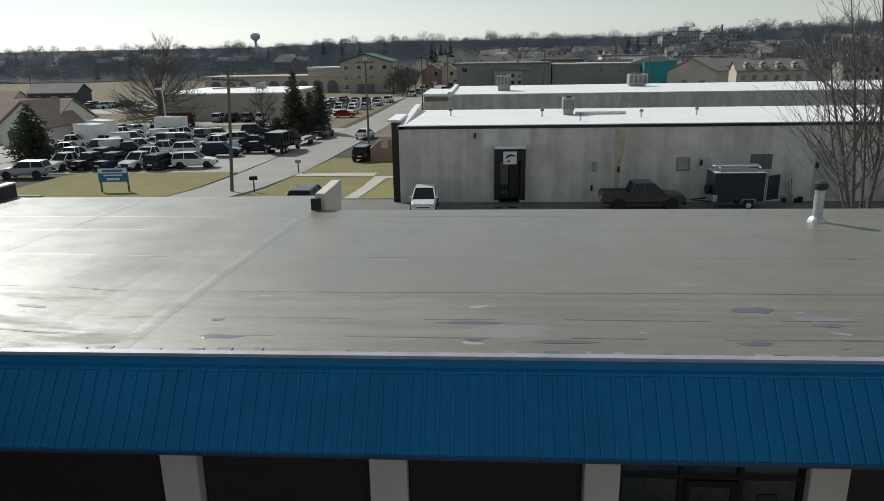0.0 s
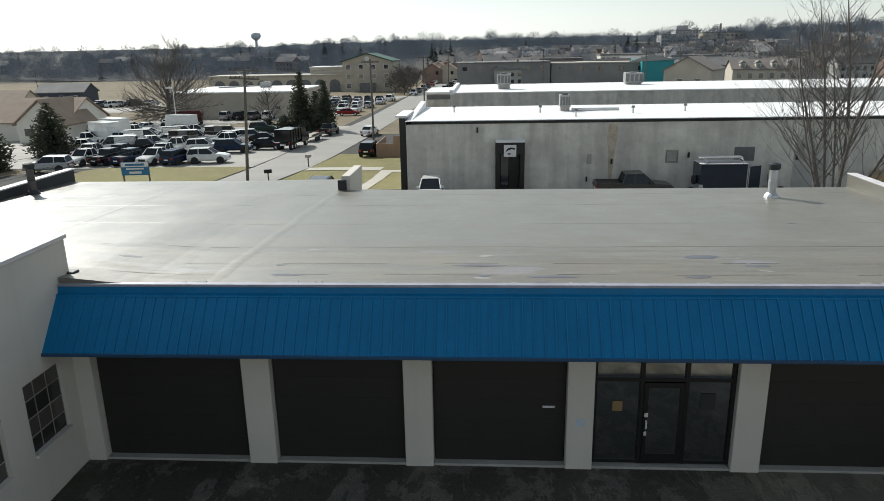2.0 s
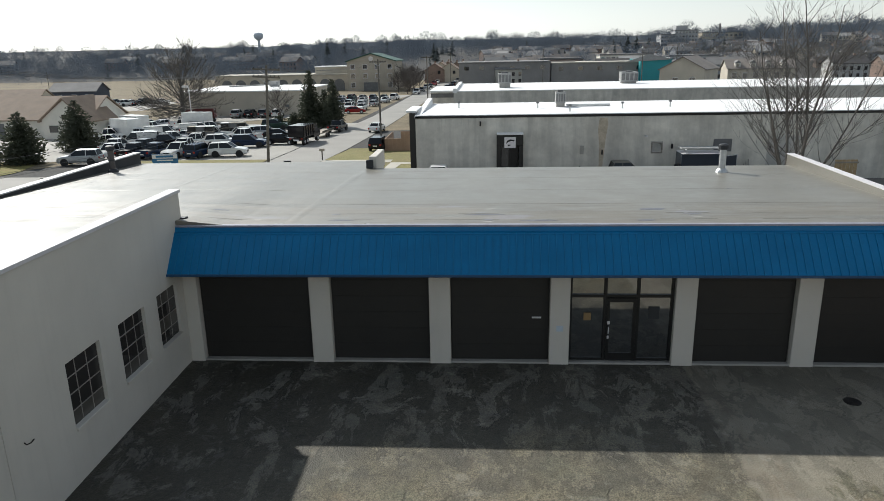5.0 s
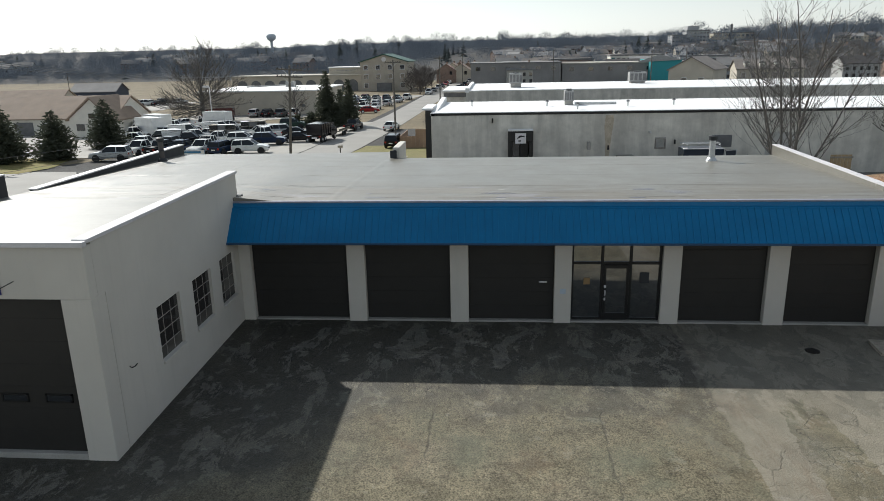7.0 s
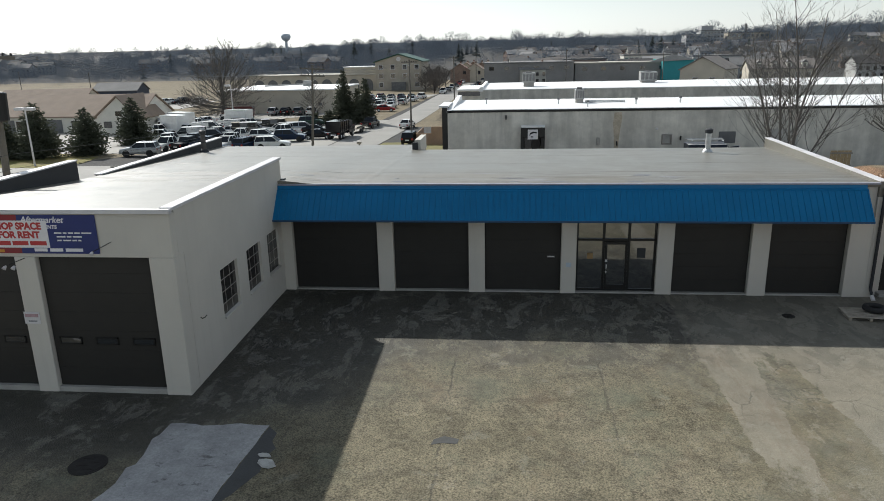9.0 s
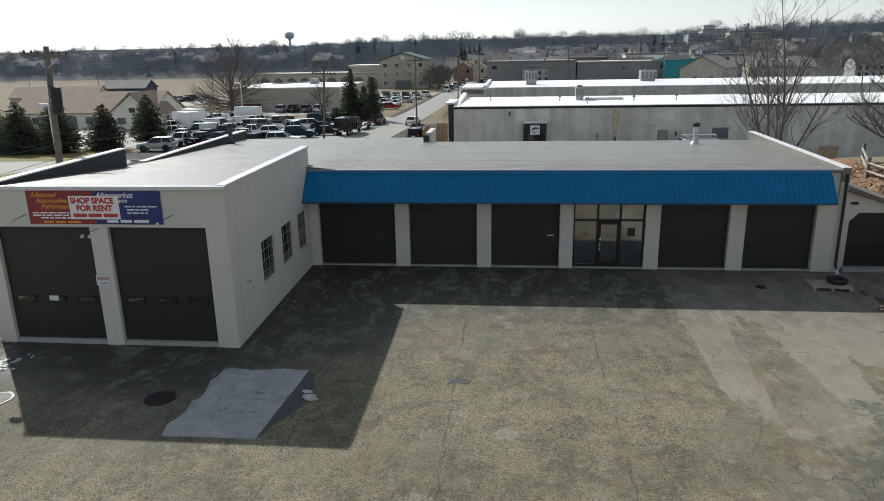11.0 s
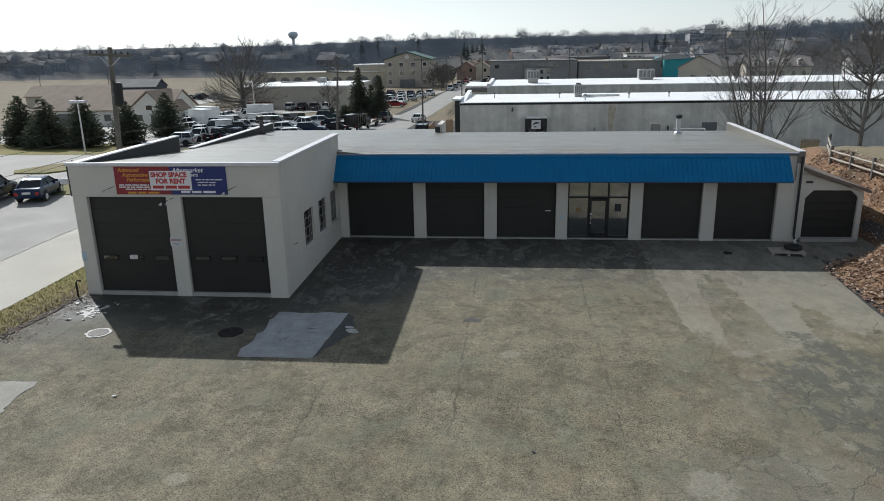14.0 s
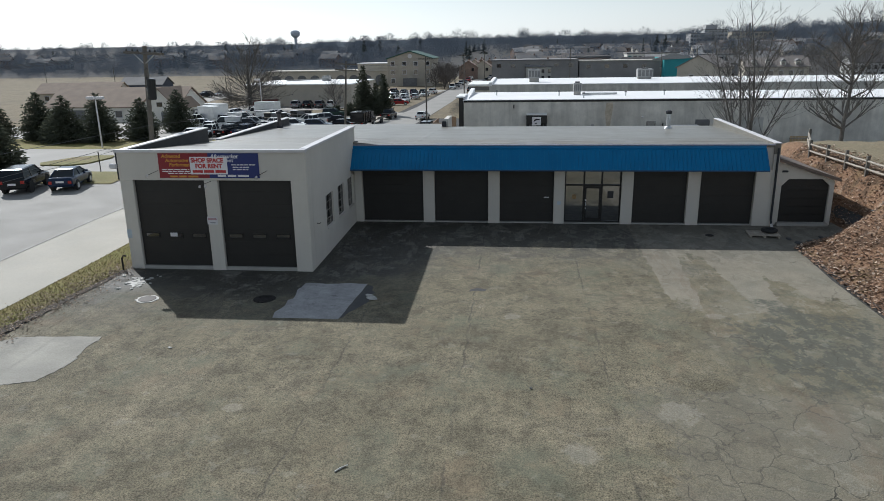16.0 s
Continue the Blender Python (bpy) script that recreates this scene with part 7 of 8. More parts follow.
def grow(rnd, low, fine, p, d, length, r, level, top, spread=0.75, lift=0.12, kids=(3, 5), thin=0.0045):
    pts, end = limb(rnd, p, d, length, 0.28, lift)
    (low if level < 2 else fine).bar(pts, r, max(thin, r * 0.55 if level < top else thin), 6 if level < 1 else (4 if level < 2 else 3))
    if level >= top:
        return
    for k in range(rnd.randint(*kids)):
        u = rnd.uniform(0.25, 1.0)
        i = min(len(pts) - 2, int(u * (len(pts) - 1)))
        q = pts[i].lerp(pts[i + 1], u * (len(pts) - 1) - i)
        side = Vector((rnd.uniform(-1, 1), rnd.uniform(-1, 1), rnd.uniform(-0.3, 0.5))).normalized()
        nd = (end * (1 - spread * 0.55) + side * spread).normalized()
        grow(rnd, low, fine, q, nd, length * rnd.uniform(0.5, 0.75), max(thin, r * rnd.uniform(0.4, 0.58)), level + 1, top, spread, lift, kids, thin)


def bare_tree(seed, x, y, height, spread=0.75, stems=1, lean=0.0, top=4, label="tall bare winter tree with many fine twigs", kids=(3, 5), trunk_r=0.22, material=None, lift=0.12, thin=0.0045, z=None, fork=0.0, arms=None, rise=0.0):
    rnd = random.Random(seed)
    z = ground_z(x, y) if z is None else z
    t = thing("bare_tree", label, "tree", (x, y, z))
    low, fine = Twigs(6), Twigs(3)
    if fork:
        low.bar([Vector((0, 0, -0.3)), Vector((0.05, 0, fork * 0.5)), Vector((0, 0, fork + 0.4))], trunk_r * 2.1, trunk_r * 1.5, 10)
    for s in range(stems):
        a = s * math.tau / stems + rnd.uniform(-0.4, 0.4)
        tilt = lean * (rnd.uniform(0.1, 1.0) if fork else rnd.uniform(0.6, 1.2))
        d = Vector((math.cos(a) * tilt, math.sin(a) * tilt, 1)).normalized()
        p = Vector((math.cos(a), math.sin(a), 0)) * (0.28 if stems > 1 else 0)
        h = height * rnd.uniform(0.85, 1.05) / (1 + (0.3 * tilt if fork else 0))
        r = trunk_r * (rnd.uniform(0.75, 1.1) if stems > 1 else 1)
        pts, end = limb(rnd, p * (0.6 if fork else 1) + Vector((0, 0, fork * rnd.uniform(0.75, 1.15) - 0.3)), d, h * 0.8, 0.14, 0.05, 7)
        low.bar(pts, r, r * 0.25, 8)
        n = arms or (11 if stems > 1 else 26)
        for k in range(n):
            u = rnd.uniform(0.16 if stems > 1 else 0.2, 1.0)
            i = min(len(pts) - 2, int(u * (len(pts) - 1)))
            q = pts[i].lerp(pts[i + 1], u * (len(pts) - 1) - i)
            b = rnd.uniform(0, math.tau)
            nd = Vector((math.cos(b), math.sin(b), rnd.uniform(0.15, 0.9) + rise)) + end * (0.8 if fork else 0)
            ln = h * (0.42 - 0.24 * u) * rnd.uniform(0.75, 1.2) * spread / 0.75
            grow(rnd, low, fine, q, nd, ln, r * (0.5 - 0.32 * u), 1, top, 0.62, lift, kids, thin)
    low.object("trunk", material or M_BARK, t)
    fine.object("crown", material or M_BARK, t, "crown of fine bare twigs")
    return t


def clump_tree(seed, x, y, height, label):
    """Several stems from one root, the outer ones leaning out and bending up, with long whips."""
    rnd = random.Random(seed)
    t = thing("bare_tree", label, "tree", (x, y, ground_z(x, y)))
    low, fine = Twigs(6), Twigs(3)
    tilts = (0.04, 0.12, 0.2, 0.3, 0.42, 0.55, 0.7, 0.85)
    for s, tilt in enumerate(tilts):
        a = s * 2.4 + rnd.uniform(-0.3, 0.3)
        d = Vector((math.cos(a) * tilt, math.sin(a) * tilt, 1)).normalized()
        h = height * (1.0 - 0.42 * tilt) * rnd.uniform(0.92, 1.04)
        r = rnd.uniform(0.09, 0.135) * (1.1 - 0.4 * tilt)
        pts, end = limb(rnd, Vector((math.cos(a), math.sin(a), 0)) * 0.3 + Vector((0, 0, -0.3)), d, h, 0.13, 0.05, 10)
        low.bar(pts, r, 0.018, 8)
        for k in range(17):
            u = 0.2 + 0.8 * (k + rnd.random()) / 17
            i = min(len(pts) - 2, int(u * (len(pts) - 1)))
            q = pts[i].lerp(pts[i + 1], u * (len(pts) - 1) - i)
            b = rnd.uniform(0, math.tau)
            way = (pts[i + 1] - pts[i]).normalized()
            nd = Vector((math.cos(b), math.sin(b), rnd.uniform(-0.15, 0.7))) * 0.9 + way * rnd.uniform(0.2, 1.0)
            ln = (1.0 + 2.9 * (1 - u) + 0.7 * rnd.random()) * rnd.uniform(0.7, 1.25)
            grow(rnd, low, fine, q, nd, ln, max(0.012, r * (0.42 - 0.3 * u)), 2, 4, 0.6, 0.12, (2, 4), 0.0052)
    low.object("trunk", M_BARK, t, "grey stems from one root")
    fine.object("crown", M_BARK, t, "crown of fine bare twigs")
    return t


def fan_tree(seed, x, y, height, label):
    """A broad tree whose straight limbs all fan out from a short bole."""
    rnd = random.Random(seed)
    t = thing("bare_tree", label, "tree", (x, y, ground_z(x, y)))
    low, fine = Twigs(6), Twigs(3)
    low.bar([Vector((0, 0, -0.3)), Vector((0.05, 0, 1.2)), Vector((0, 0.05, 3.4))], 0.55, 0.4, 10)
    low.bar([Vector((0, 0.05, 3.2)), Vector((0.15, 0.1, height * 0.45)), Vector((0.1, 0, height * 0.8))], 0.4, 0.08, 8)
    for k in range(64):
        u = rnd.random()
        a = rnd.uniform(0, math.tau)
        el = radians(-14 + 90 * u ** 1.25)
        d = Vector((math.cos(a) * math.cos(el), math.sin(a) * math.cos(el), math.sin(el)))
        ln = height * (0.54 + 0.1 * math.sin(el)) * rnd.uniform(0.75, 1.08)
        p = Vector((0.1, 0.05, 1.6 + 0.28 * height * u * rnd.uniform(0.6, 1.2)))
        pts, end = limb(rnd, p, d, ln, 0.13, 0.012, 6)
        r = rnd.uniform(0.07, 0.13)
        low.bar(pts, r, 0.02, 5)
        for _ in range(11):
            v = rnd.uniform(0.25, 1.0)
            i = min(len(pts) - 2, int(v * (len(pts) - 1)))
            q = pts[i].lerp(pts[i + 1], v * (len(pts) - 1) - i)
            side = Vector((rnd.uniform(-1, 1), rnd.uniform(-1, 1), rnd.uniform(-0.5, 0.7))).normalized()
            grow(rnd, low, fine, q, end * 0.75 + side * 0.6, ln * (0.42 - 0.22 * v) * rnd.uniform(0.7, 1.2), 0.035, 3, 4, 0.5, 0.06, (3, 5), 0.017)
    low.object("trunk", M_BARK, t)
    fine.object("crown", M_BARK, t, "crown of fine bare twigs")
    return t


def evergreen(seed, x, y, height, width, label="dark green conifer with drooping boughs"):
    rnd = random.Random(seed)
    t = thing("evergreen_tree", label, "tree", (x, y, ground_z(x, y)))
    part("trunk", tube(B(), [(0, 0, -0.2), (0, 0, height * 0.5), (0, 0, height * 0.97)], [0.16, 0.1, 0.02], 7), M_BARK, t)
    v, f = [], []
    levels = int(height * 5)
    lump = [rnd.uniform(0.78, 1.12) for _ in range(9)]
    for i in range(levels):
        u = i / levels
        zc = height * (0.03 + 0.97 * u)
        rad = width / 2 * min(1.0, 0.7 + 1.6 * u) * (1 - u ** 1.5) ** 0.9 + 0.15
        n = max(7, int(30 * (1 - u) + 7))
        for k in range(n):
            a = rnd.uniform(0, math.tau)
            ln = rad * rnd.uniform(0.7, 1.08) * lump[(int(a * 1.4) + int(u * 6)) % 9]
            steps = max(2, int(ln / 0.34))
            for s in range(steps):
                w = (s + rnd.random() * 0.8 + 0.2) / steps
                c = Vector((math.cos(a) * ln * w, math.sin(a) * ln * w, zc + 0.1 * ln * w - 0.2 * ln * w * w + rnd.uniform(-0.12, 0.12)))
                sz = rnd.uniform(0.24, 0.42)
                dirv = Vector((math.cos(a + rnd.uniform(-1.1, 1.1)), math.sin(a + rnd.uniform(-1.1, 1.1)), rnd.uniform(-0.3, 0.7))).normalized()
                sd = dirv.cross(Vector((rnd.uniform(-0.8, 0.8), rnd.uniform(-0.8, 0.8), 1))).normalized()
                b = len(v)
                v += [tuple(c - sd * sz * 0.4), tuple(c + sd * sz * 0.4), tuple(c + dirv * sz * 1.15), tuple(c + Vector((0, 0, 0.14)))]
                f += [(b, b + 1, b + 2), (b, b + 3, b + 2)]
    me = bpy.data.meshes.new("crown")
    me.from_pydata(v, [], f)
    me.materials.append(M_NEEDLE)
    ob = new("crown", me)
    ob.parent = t
    return t


# beside and behind the building
clump_tree(11, 29.5, 27.6, 14.6, "multi-stemmed bare tree with upright whips")
bare_tree(5, 34.4, 20.2, 12.8, 0.47, 1, 0.03, 4, "straight bare tree beside the rail fence", (3, 4), 0.2, None, 0.1, 0.006, arms=34)
bare_tree(23, 41.5, 19.0, 9.0, 0.7, 2, 0.2, 4, "twiggy bare tree beside the rail fence", (2, 4), 0.1, None, 0.14, 0.005, 1.4)
# across the street
fan_tree(3, -52.6, 120.5, 15.6, "large spreading bare tree in the parking lot")
bare_tree(8, -32.0, 118.5, 8.4, 0.9, 1, 0.03, 3, "small bare tree before the tan building", (3, 4), 0.16, M_BARK_FAR, 0.08, 0.010)
for k, (x, y, h, w) in enumerate(((-46.1, 71.9, 6.8, 6.2), (-45.1, 58.5, 6.0, 6.2), (-49.6, 55.4, 6.8, 7.4), (-54.1, 54.2, 6.5, 7.2), (-60.3, 57.6, 7.0, 7.4), (-66.5, 56.5, 6.8, 7.0), (-33.6, 15.0, 4.8, 4.6))):
    evergreen(40 + k, x, y, h, w)
for k, (x, y, h, w) in enumerate(((-22.4, 105.0, 9.9, 4.6), (-18.0, 103.8, 8.3, 4.4), (-20.1, 106.5, 6.4, 4.2), (-25.2, 104.0, 2.6, 4.4), (-27.6, 103.2, 2.2, 3.6), (-21.0, 102.0, 1.9, 3.8))):
    evergreen(60 + k, x, y, h, w, "grey-green spruce in the lot corner")
# rounder bare trees round the office block
for k, (x, y, h) in enumerate(((-17.6, 222, 8.8), (-15.5, 214, 7.5), (-19, 228, 9.5), (-15.2, 236, 9), (-16.4, 206, 6.5), (-20.5, 216, 7.5))):
    bare_tree(80 + k, x, y, h, 1.05, 1, 0.02, 3, "round bare tree beside the office block", (4, 6), 0.2, M_BARK_FAR, 0.08, 0.018)

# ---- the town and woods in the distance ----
# far woods tinted blue-grey: distance haze is put into the twig colour
M_WOODS = spray_material("hazy_winter_woods", (0.122, 0.145, 0.176), (0.165, 0.19, 0.225), 0.03, 0.15, 0.7)
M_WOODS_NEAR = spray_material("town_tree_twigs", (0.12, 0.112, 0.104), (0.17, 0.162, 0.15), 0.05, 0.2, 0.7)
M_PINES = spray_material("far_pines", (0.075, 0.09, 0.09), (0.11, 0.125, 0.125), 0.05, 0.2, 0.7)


def woods(name, label, seed, n, place, h0, h1, material, blades=46, conifer=False, low=0.1):
    """Many small trees as round sprays of short twigs about a stem with limbs."""
    rnd = random.Random(seed)
    v, f = [], []
    for _ in range(n):
        x, y = place(rnd)
        z = ground_z(x, y) - 0.3
        h = rnd.uniform(h0, h1) * (0.72 + 0.28 * ease((x + 480) / 330))
        w = h * (rnd.uniform(0.26, 0.36) if conifer else rnd.uniform(0.34, 0.5))
        b = len(v)
        r = 0.006 * h
        v += [(x - r, y, z), (x + r, y, z), (x + r * 0.3, y, z + h * 0.8), (x - r * 0.3, y, z + h * 0.8)]
        f.append((b, b + 1, b + 2, b + 3))
        for _ in range(blades):
            a = rnd.uniform(0, math.tau)
            if conifer:
                u = rnd.random() ** 1.3
                c = Vector((x, y, z + h * (0.08 + 0.9 * u)))
                e = c + Vector((math.cos(a) * w * (1 - u), math.sin(a) * w * (1 - u), -0.08 * h * (1 - u)))
                t = 0.06 * h
            else:
                # a twig somewhere in the crown, pointing up and out
                q = rnd.random() ** 0.45
                el = math.asin(rnd.uniform(-0.75, 1.0))
                o = Vector((math.cos(a) * math.cos(el) * w, math.sin(a) * math.cos(el) * w, math.sin(el) * h * (0.5 - low * 0.5)))
                c = Vector((x, y, z + h * (0.5 + low * 0.5))) + o * q
                e = c + o.normalized() * h * 0.11 + Vector((rnd.uniform(-1, 1), rnd.uniform(-1, 1), rnd.uniform(-0.3, 1))) * h * 0.07
                t = 0.011 * h
            s = Vector((rnd.uniform(-1, 1), rnd.uniform(-1, 1), rnd.uniform(-1, 1))).normalized() * t
            b = len(v)
            v += [tuple(c - s), tuple(c + s), tuple(e)]
            f.append((b, b + 1, b + 2))
    me = bpy.data.meshes.new(name)
    me.from_pydata(v, [], f)
    me.materials.append(material)
    return tagged(new(name, me), label, "woods", kind="stuff")


def band(x0, x1, y0, y1):
    return lambda r: (r.uniform(x0, x1), r.uniform(y0, y1))


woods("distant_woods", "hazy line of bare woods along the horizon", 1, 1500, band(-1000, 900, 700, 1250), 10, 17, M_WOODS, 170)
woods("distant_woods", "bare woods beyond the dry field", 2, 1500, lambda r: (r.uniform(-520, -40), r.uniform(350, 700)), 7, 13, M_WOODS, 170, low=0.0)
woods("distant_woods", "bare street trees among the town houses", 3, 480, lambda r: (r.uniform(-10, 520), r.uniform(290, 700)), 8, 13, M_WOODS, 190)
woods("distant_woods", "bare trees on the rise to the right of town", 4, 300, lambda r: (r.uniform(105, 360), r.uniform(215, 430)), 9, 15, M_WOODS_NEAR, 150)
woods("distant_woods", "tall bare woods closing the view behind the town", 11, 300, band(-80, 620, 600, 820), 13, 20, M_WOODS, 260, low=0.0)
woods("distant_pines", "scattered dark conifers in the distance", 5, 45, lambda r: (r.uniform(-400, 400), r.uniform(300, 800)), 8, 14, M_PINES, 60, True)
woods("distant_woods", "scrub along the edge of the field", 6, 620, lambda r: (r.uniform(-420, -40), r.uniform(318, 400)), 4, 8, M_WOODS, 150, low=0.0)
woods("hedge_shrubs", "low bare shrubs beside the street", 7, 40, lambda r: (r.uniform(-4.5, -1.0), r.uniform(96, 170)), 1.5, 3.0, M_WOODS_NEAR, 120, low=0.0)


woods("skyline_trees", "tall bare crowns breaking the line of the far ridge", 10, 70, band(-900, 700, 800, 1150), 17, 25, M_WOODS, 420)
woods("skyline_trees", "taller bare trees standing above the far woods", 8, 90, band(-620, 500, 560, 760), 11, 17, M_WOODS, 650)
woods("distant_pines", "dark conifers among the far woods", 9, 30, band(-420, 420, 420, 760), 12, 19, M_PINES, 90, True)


def far_ridge():
    """The last ridge of woods, a plain glowing backdrop far behind everything, its haze painted in."""
    rnd = random.Random(17)
    bm = B()
    prev = None
    x = -2200.0
    while x < 2200:
        top = 14 + 15 * ease((x + 950) / 850) + 14 * ease((x - 250) / 500)
        top += 3.5 * noise.noise((x * 0.006, 0, 3)) + 3.0 * noise.noise((x * 0.03, 0, 7)) + rnd.uniform(-1.2, 1.2)
        cur = [bm.verts.new((x, 1340, -10)), bm.verts.new((x, 1340, top))]
        if prev:
            bm.faces.new((prev[0], cur[0], cur[1], prev[1]))
        prev = cur
        x += rnd.uniform(2.5, 7)
    n = Net("glowing_haze_ridge")
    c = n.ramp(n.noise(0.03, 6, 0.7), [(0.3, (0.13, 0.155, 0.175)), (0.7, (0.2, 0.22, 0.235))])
    # the ridge emits its hazy blue-grey instead of being lit
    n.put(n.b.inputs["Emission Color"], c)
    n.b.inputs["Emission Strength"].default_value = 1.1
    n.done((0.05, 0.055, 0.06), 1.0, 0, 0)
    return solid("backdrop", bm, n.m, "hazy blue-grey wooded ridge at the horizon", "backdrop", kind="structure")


far_ridge()

FAR_WALLS = [plain("cream_house", (0.46, 0.435, 0.385), 0.8, 0, 0.1, 0.5, 0), plain("white_house", (0.5, 0.495, 0.475), 0.8, 0, 0.08, 0.5, 0), M_BRICK, M_TAN_PALE, plain("grey_house", (0.30, 0.31, 0.32), 0.8, 0, 0.1, 0.5, 0)]
FAR_ROOFS = [M_ROOF_GREY, M_ROOF_FADED, plain("dark_roof", (0.09, 0.085, 0.085), 0.9, 0, 0.2, 0.3, 0), plain("pale_roof", (0.33, 0.32, 0.31), 0.9, 0, 0.15, 0.3, 0)]


def far_houses():
    rnd = random.Random(77)
    protos = []
    for k in range(8):
        w, h = (9, 5.6) if k % 2 else (13, 6.0)
        wins = [("f", -w / 2 + 1.6 + 2.6 * i, v, 1.1, 1.4) for i in range(int(w / 2.6)) for v in (0.9, 3.5)]
        colour = ("cream", "white", "red-brick", "tan", "grey")[k % 5]
        protos.append(gable_house("town_house", f"small {colour} two-storey house with pitched roof", "house", 18 + 21 * k, 262 + 9 * (k % 3), rnd.uniform(-12, 12), w, 9, h, 2.6, FAR_WALLS[k % 5], FAR_ROOFS[k % 4], wins, chimney=k % 3 == 0, simple=True))
    for k in range(190):
        x, y = rnd.uniform(5, 420), rnd.uniform(330, 660)
        if k % 6 == 0:
            x, y = rnd.uniform(-520, -60), rnd.uniform(430, 640)
        ob = copy_thing(protos[k % 8], pose(x, y, ground_z(x, y), 0, 0, rnd.uniform(-25, 25)))
        ob["group"] = "town houses"


far_houses()
# houses with their gables along the far street
for k in range(6):
    gable_house("row_house", "narrow brick row house with faded red roof", "house", -13.5 + 2.2 * k, 288 + 13 * (k % 3), 90 - 4 * (k % 2), 8, 8.5, 5.0, 2.8, (M_BRICK, M_TAN_PALE)[k % 2], (M_BRICK, M_ROOF_BROWN)[k % 2], [("l", -2, 3.4, 1.1, 1.4), ("r", 2, 3.4, 1.1, 1.4)], chimney=True, simple=True)


def big_block(x, y, w, d, h, label, wall, floors, bays, name="tall_block"):
    t = thing(name, label, "building", (x, y, ground_z(x, y)))
    part("wall", box(B(), -w / 2, 0, -2, w / 2, d, h), wall, t)
    part("roof", box(B(), -w / 2 - 0.3, -0.3, h, w / 2 + 0.3, d + 0.3, h + 0.7), M_ROOF_GREY, t)
    for r in range(floors):
        for k in range(bays):
            u = -w / 2 + w * (k + 0.5) / bays
            part("window", box(B(), u - w / bays * 0.32, -0.15, h * (r + 0.3) / floors, u + w / bays * 0.32, -0.02, h * (r + 0.78) / floors), M_GLASS_DARK, t)
    return t


M_HOSP = plain("pale_block", (0.42, 0.42, 0.42), 0.9, 0, 0.1, 0.1, 0)
b1 = big_block(188, 650, 20, 18, 17, "large grey stepped institutional block on the skyline", M_HOSP, 5, 7)
part("penthouse", box(B(), -9, 3, 17, 1, 14, 21.5), M_HOSP, b1)
big_block(171, 646, 13, 18, 14, "grey block beside the institutional building", M_HOSP, 4, 5)
b2 = big_block(221, 655, 36, 18, 13.5, "broad pale mill building with a tall chimney", M_TAN_PALE, 3, 9)
part("chimney", tube(B(), [(-3, -1, 0), (-3, -1, 21.5)], [1.3, 0.9], 12), M_ROOF_GREY, b2)
big_block(78, 345, 26, 14, 8.5, "long pale apartment row with many windows", M_SIDING, 2, 10)
big_block(44, 325, 20, 12, 7.5, "low brick apartment block", M_BRICK, 2, 8)
big_block(104, 320, 22, 12, 8.0, "low white-framed commercial block in town", FAR_WALLS[1], 2, 8)
big_block(20, 312, 18, 12, 7.0, "low grey commercial block in town", FAR_WALLS[4], 2, 6)

# ---- small things in the yard ----


def slab_material():
    """Pale concrete skim worn through to dark asphalt in ragged places."""
    n = Net("worn_concrete_skim")
    c = n.ramp(n.noise(1.6, 6, 0.7), [(0.3, (0.25, 0.247, 0.243)), (0.7, (0.385, 0.38, 0.372))])
    c = n.mix(1.0, c, n.ramp(n.noise(14, 5, 0.8), [(0.35, 0.82), (0.65, 1.14)]), "MULTIPLY")
    c = n.mix(n.ramp(n.noise(0.9, 9, 0.72, (0.8, 1.1, 1), None, 0.4), [(0.63, 0.0), (0.67, 0.7)]), c, (0.085, 0.075, 0.074))
    c = n.mix(n.ramp(n.noise(2.4, 8, 0.7), [(0.62, 0.0), (0.65, 0.6)]), c, (0.11, 0.108, 0.105))
    n.bump(n.noise(14, 5, 0.7), 0.4, 0.01)
    return n.done(c, 0.88, 0, 0.4)


M_SLAB = slab_material()
M_APRON = plain("worn_apron", (0.315, 0.3, 0.26), 0.9, 0, 0.28, 0.8, 0.4, 16)
M_TAR = plain("tar_patch", (0.062, 0.062, 0.06), 0.8, 0, 0.25, 2, 0.3, 20)
M_IRON = plain("cast_iron", (0.035, 0.032, 0.03), 0.65, 0.5, 0.3, 6, 0.2)
M_ICE = plain("pale_rubble", (0.43, 0.42, 0.39), 0.7, 0, 0.25, 4, 0.3)


def slab(name, pts, z0, z1, material, label, category):
    bm = prism(B(), pts, "z", z0, z1)
    for v in bm.verts:
        v.co.z += run_z(v.co.y)
    return solid(name, bm, material, label, category, kind="structure")


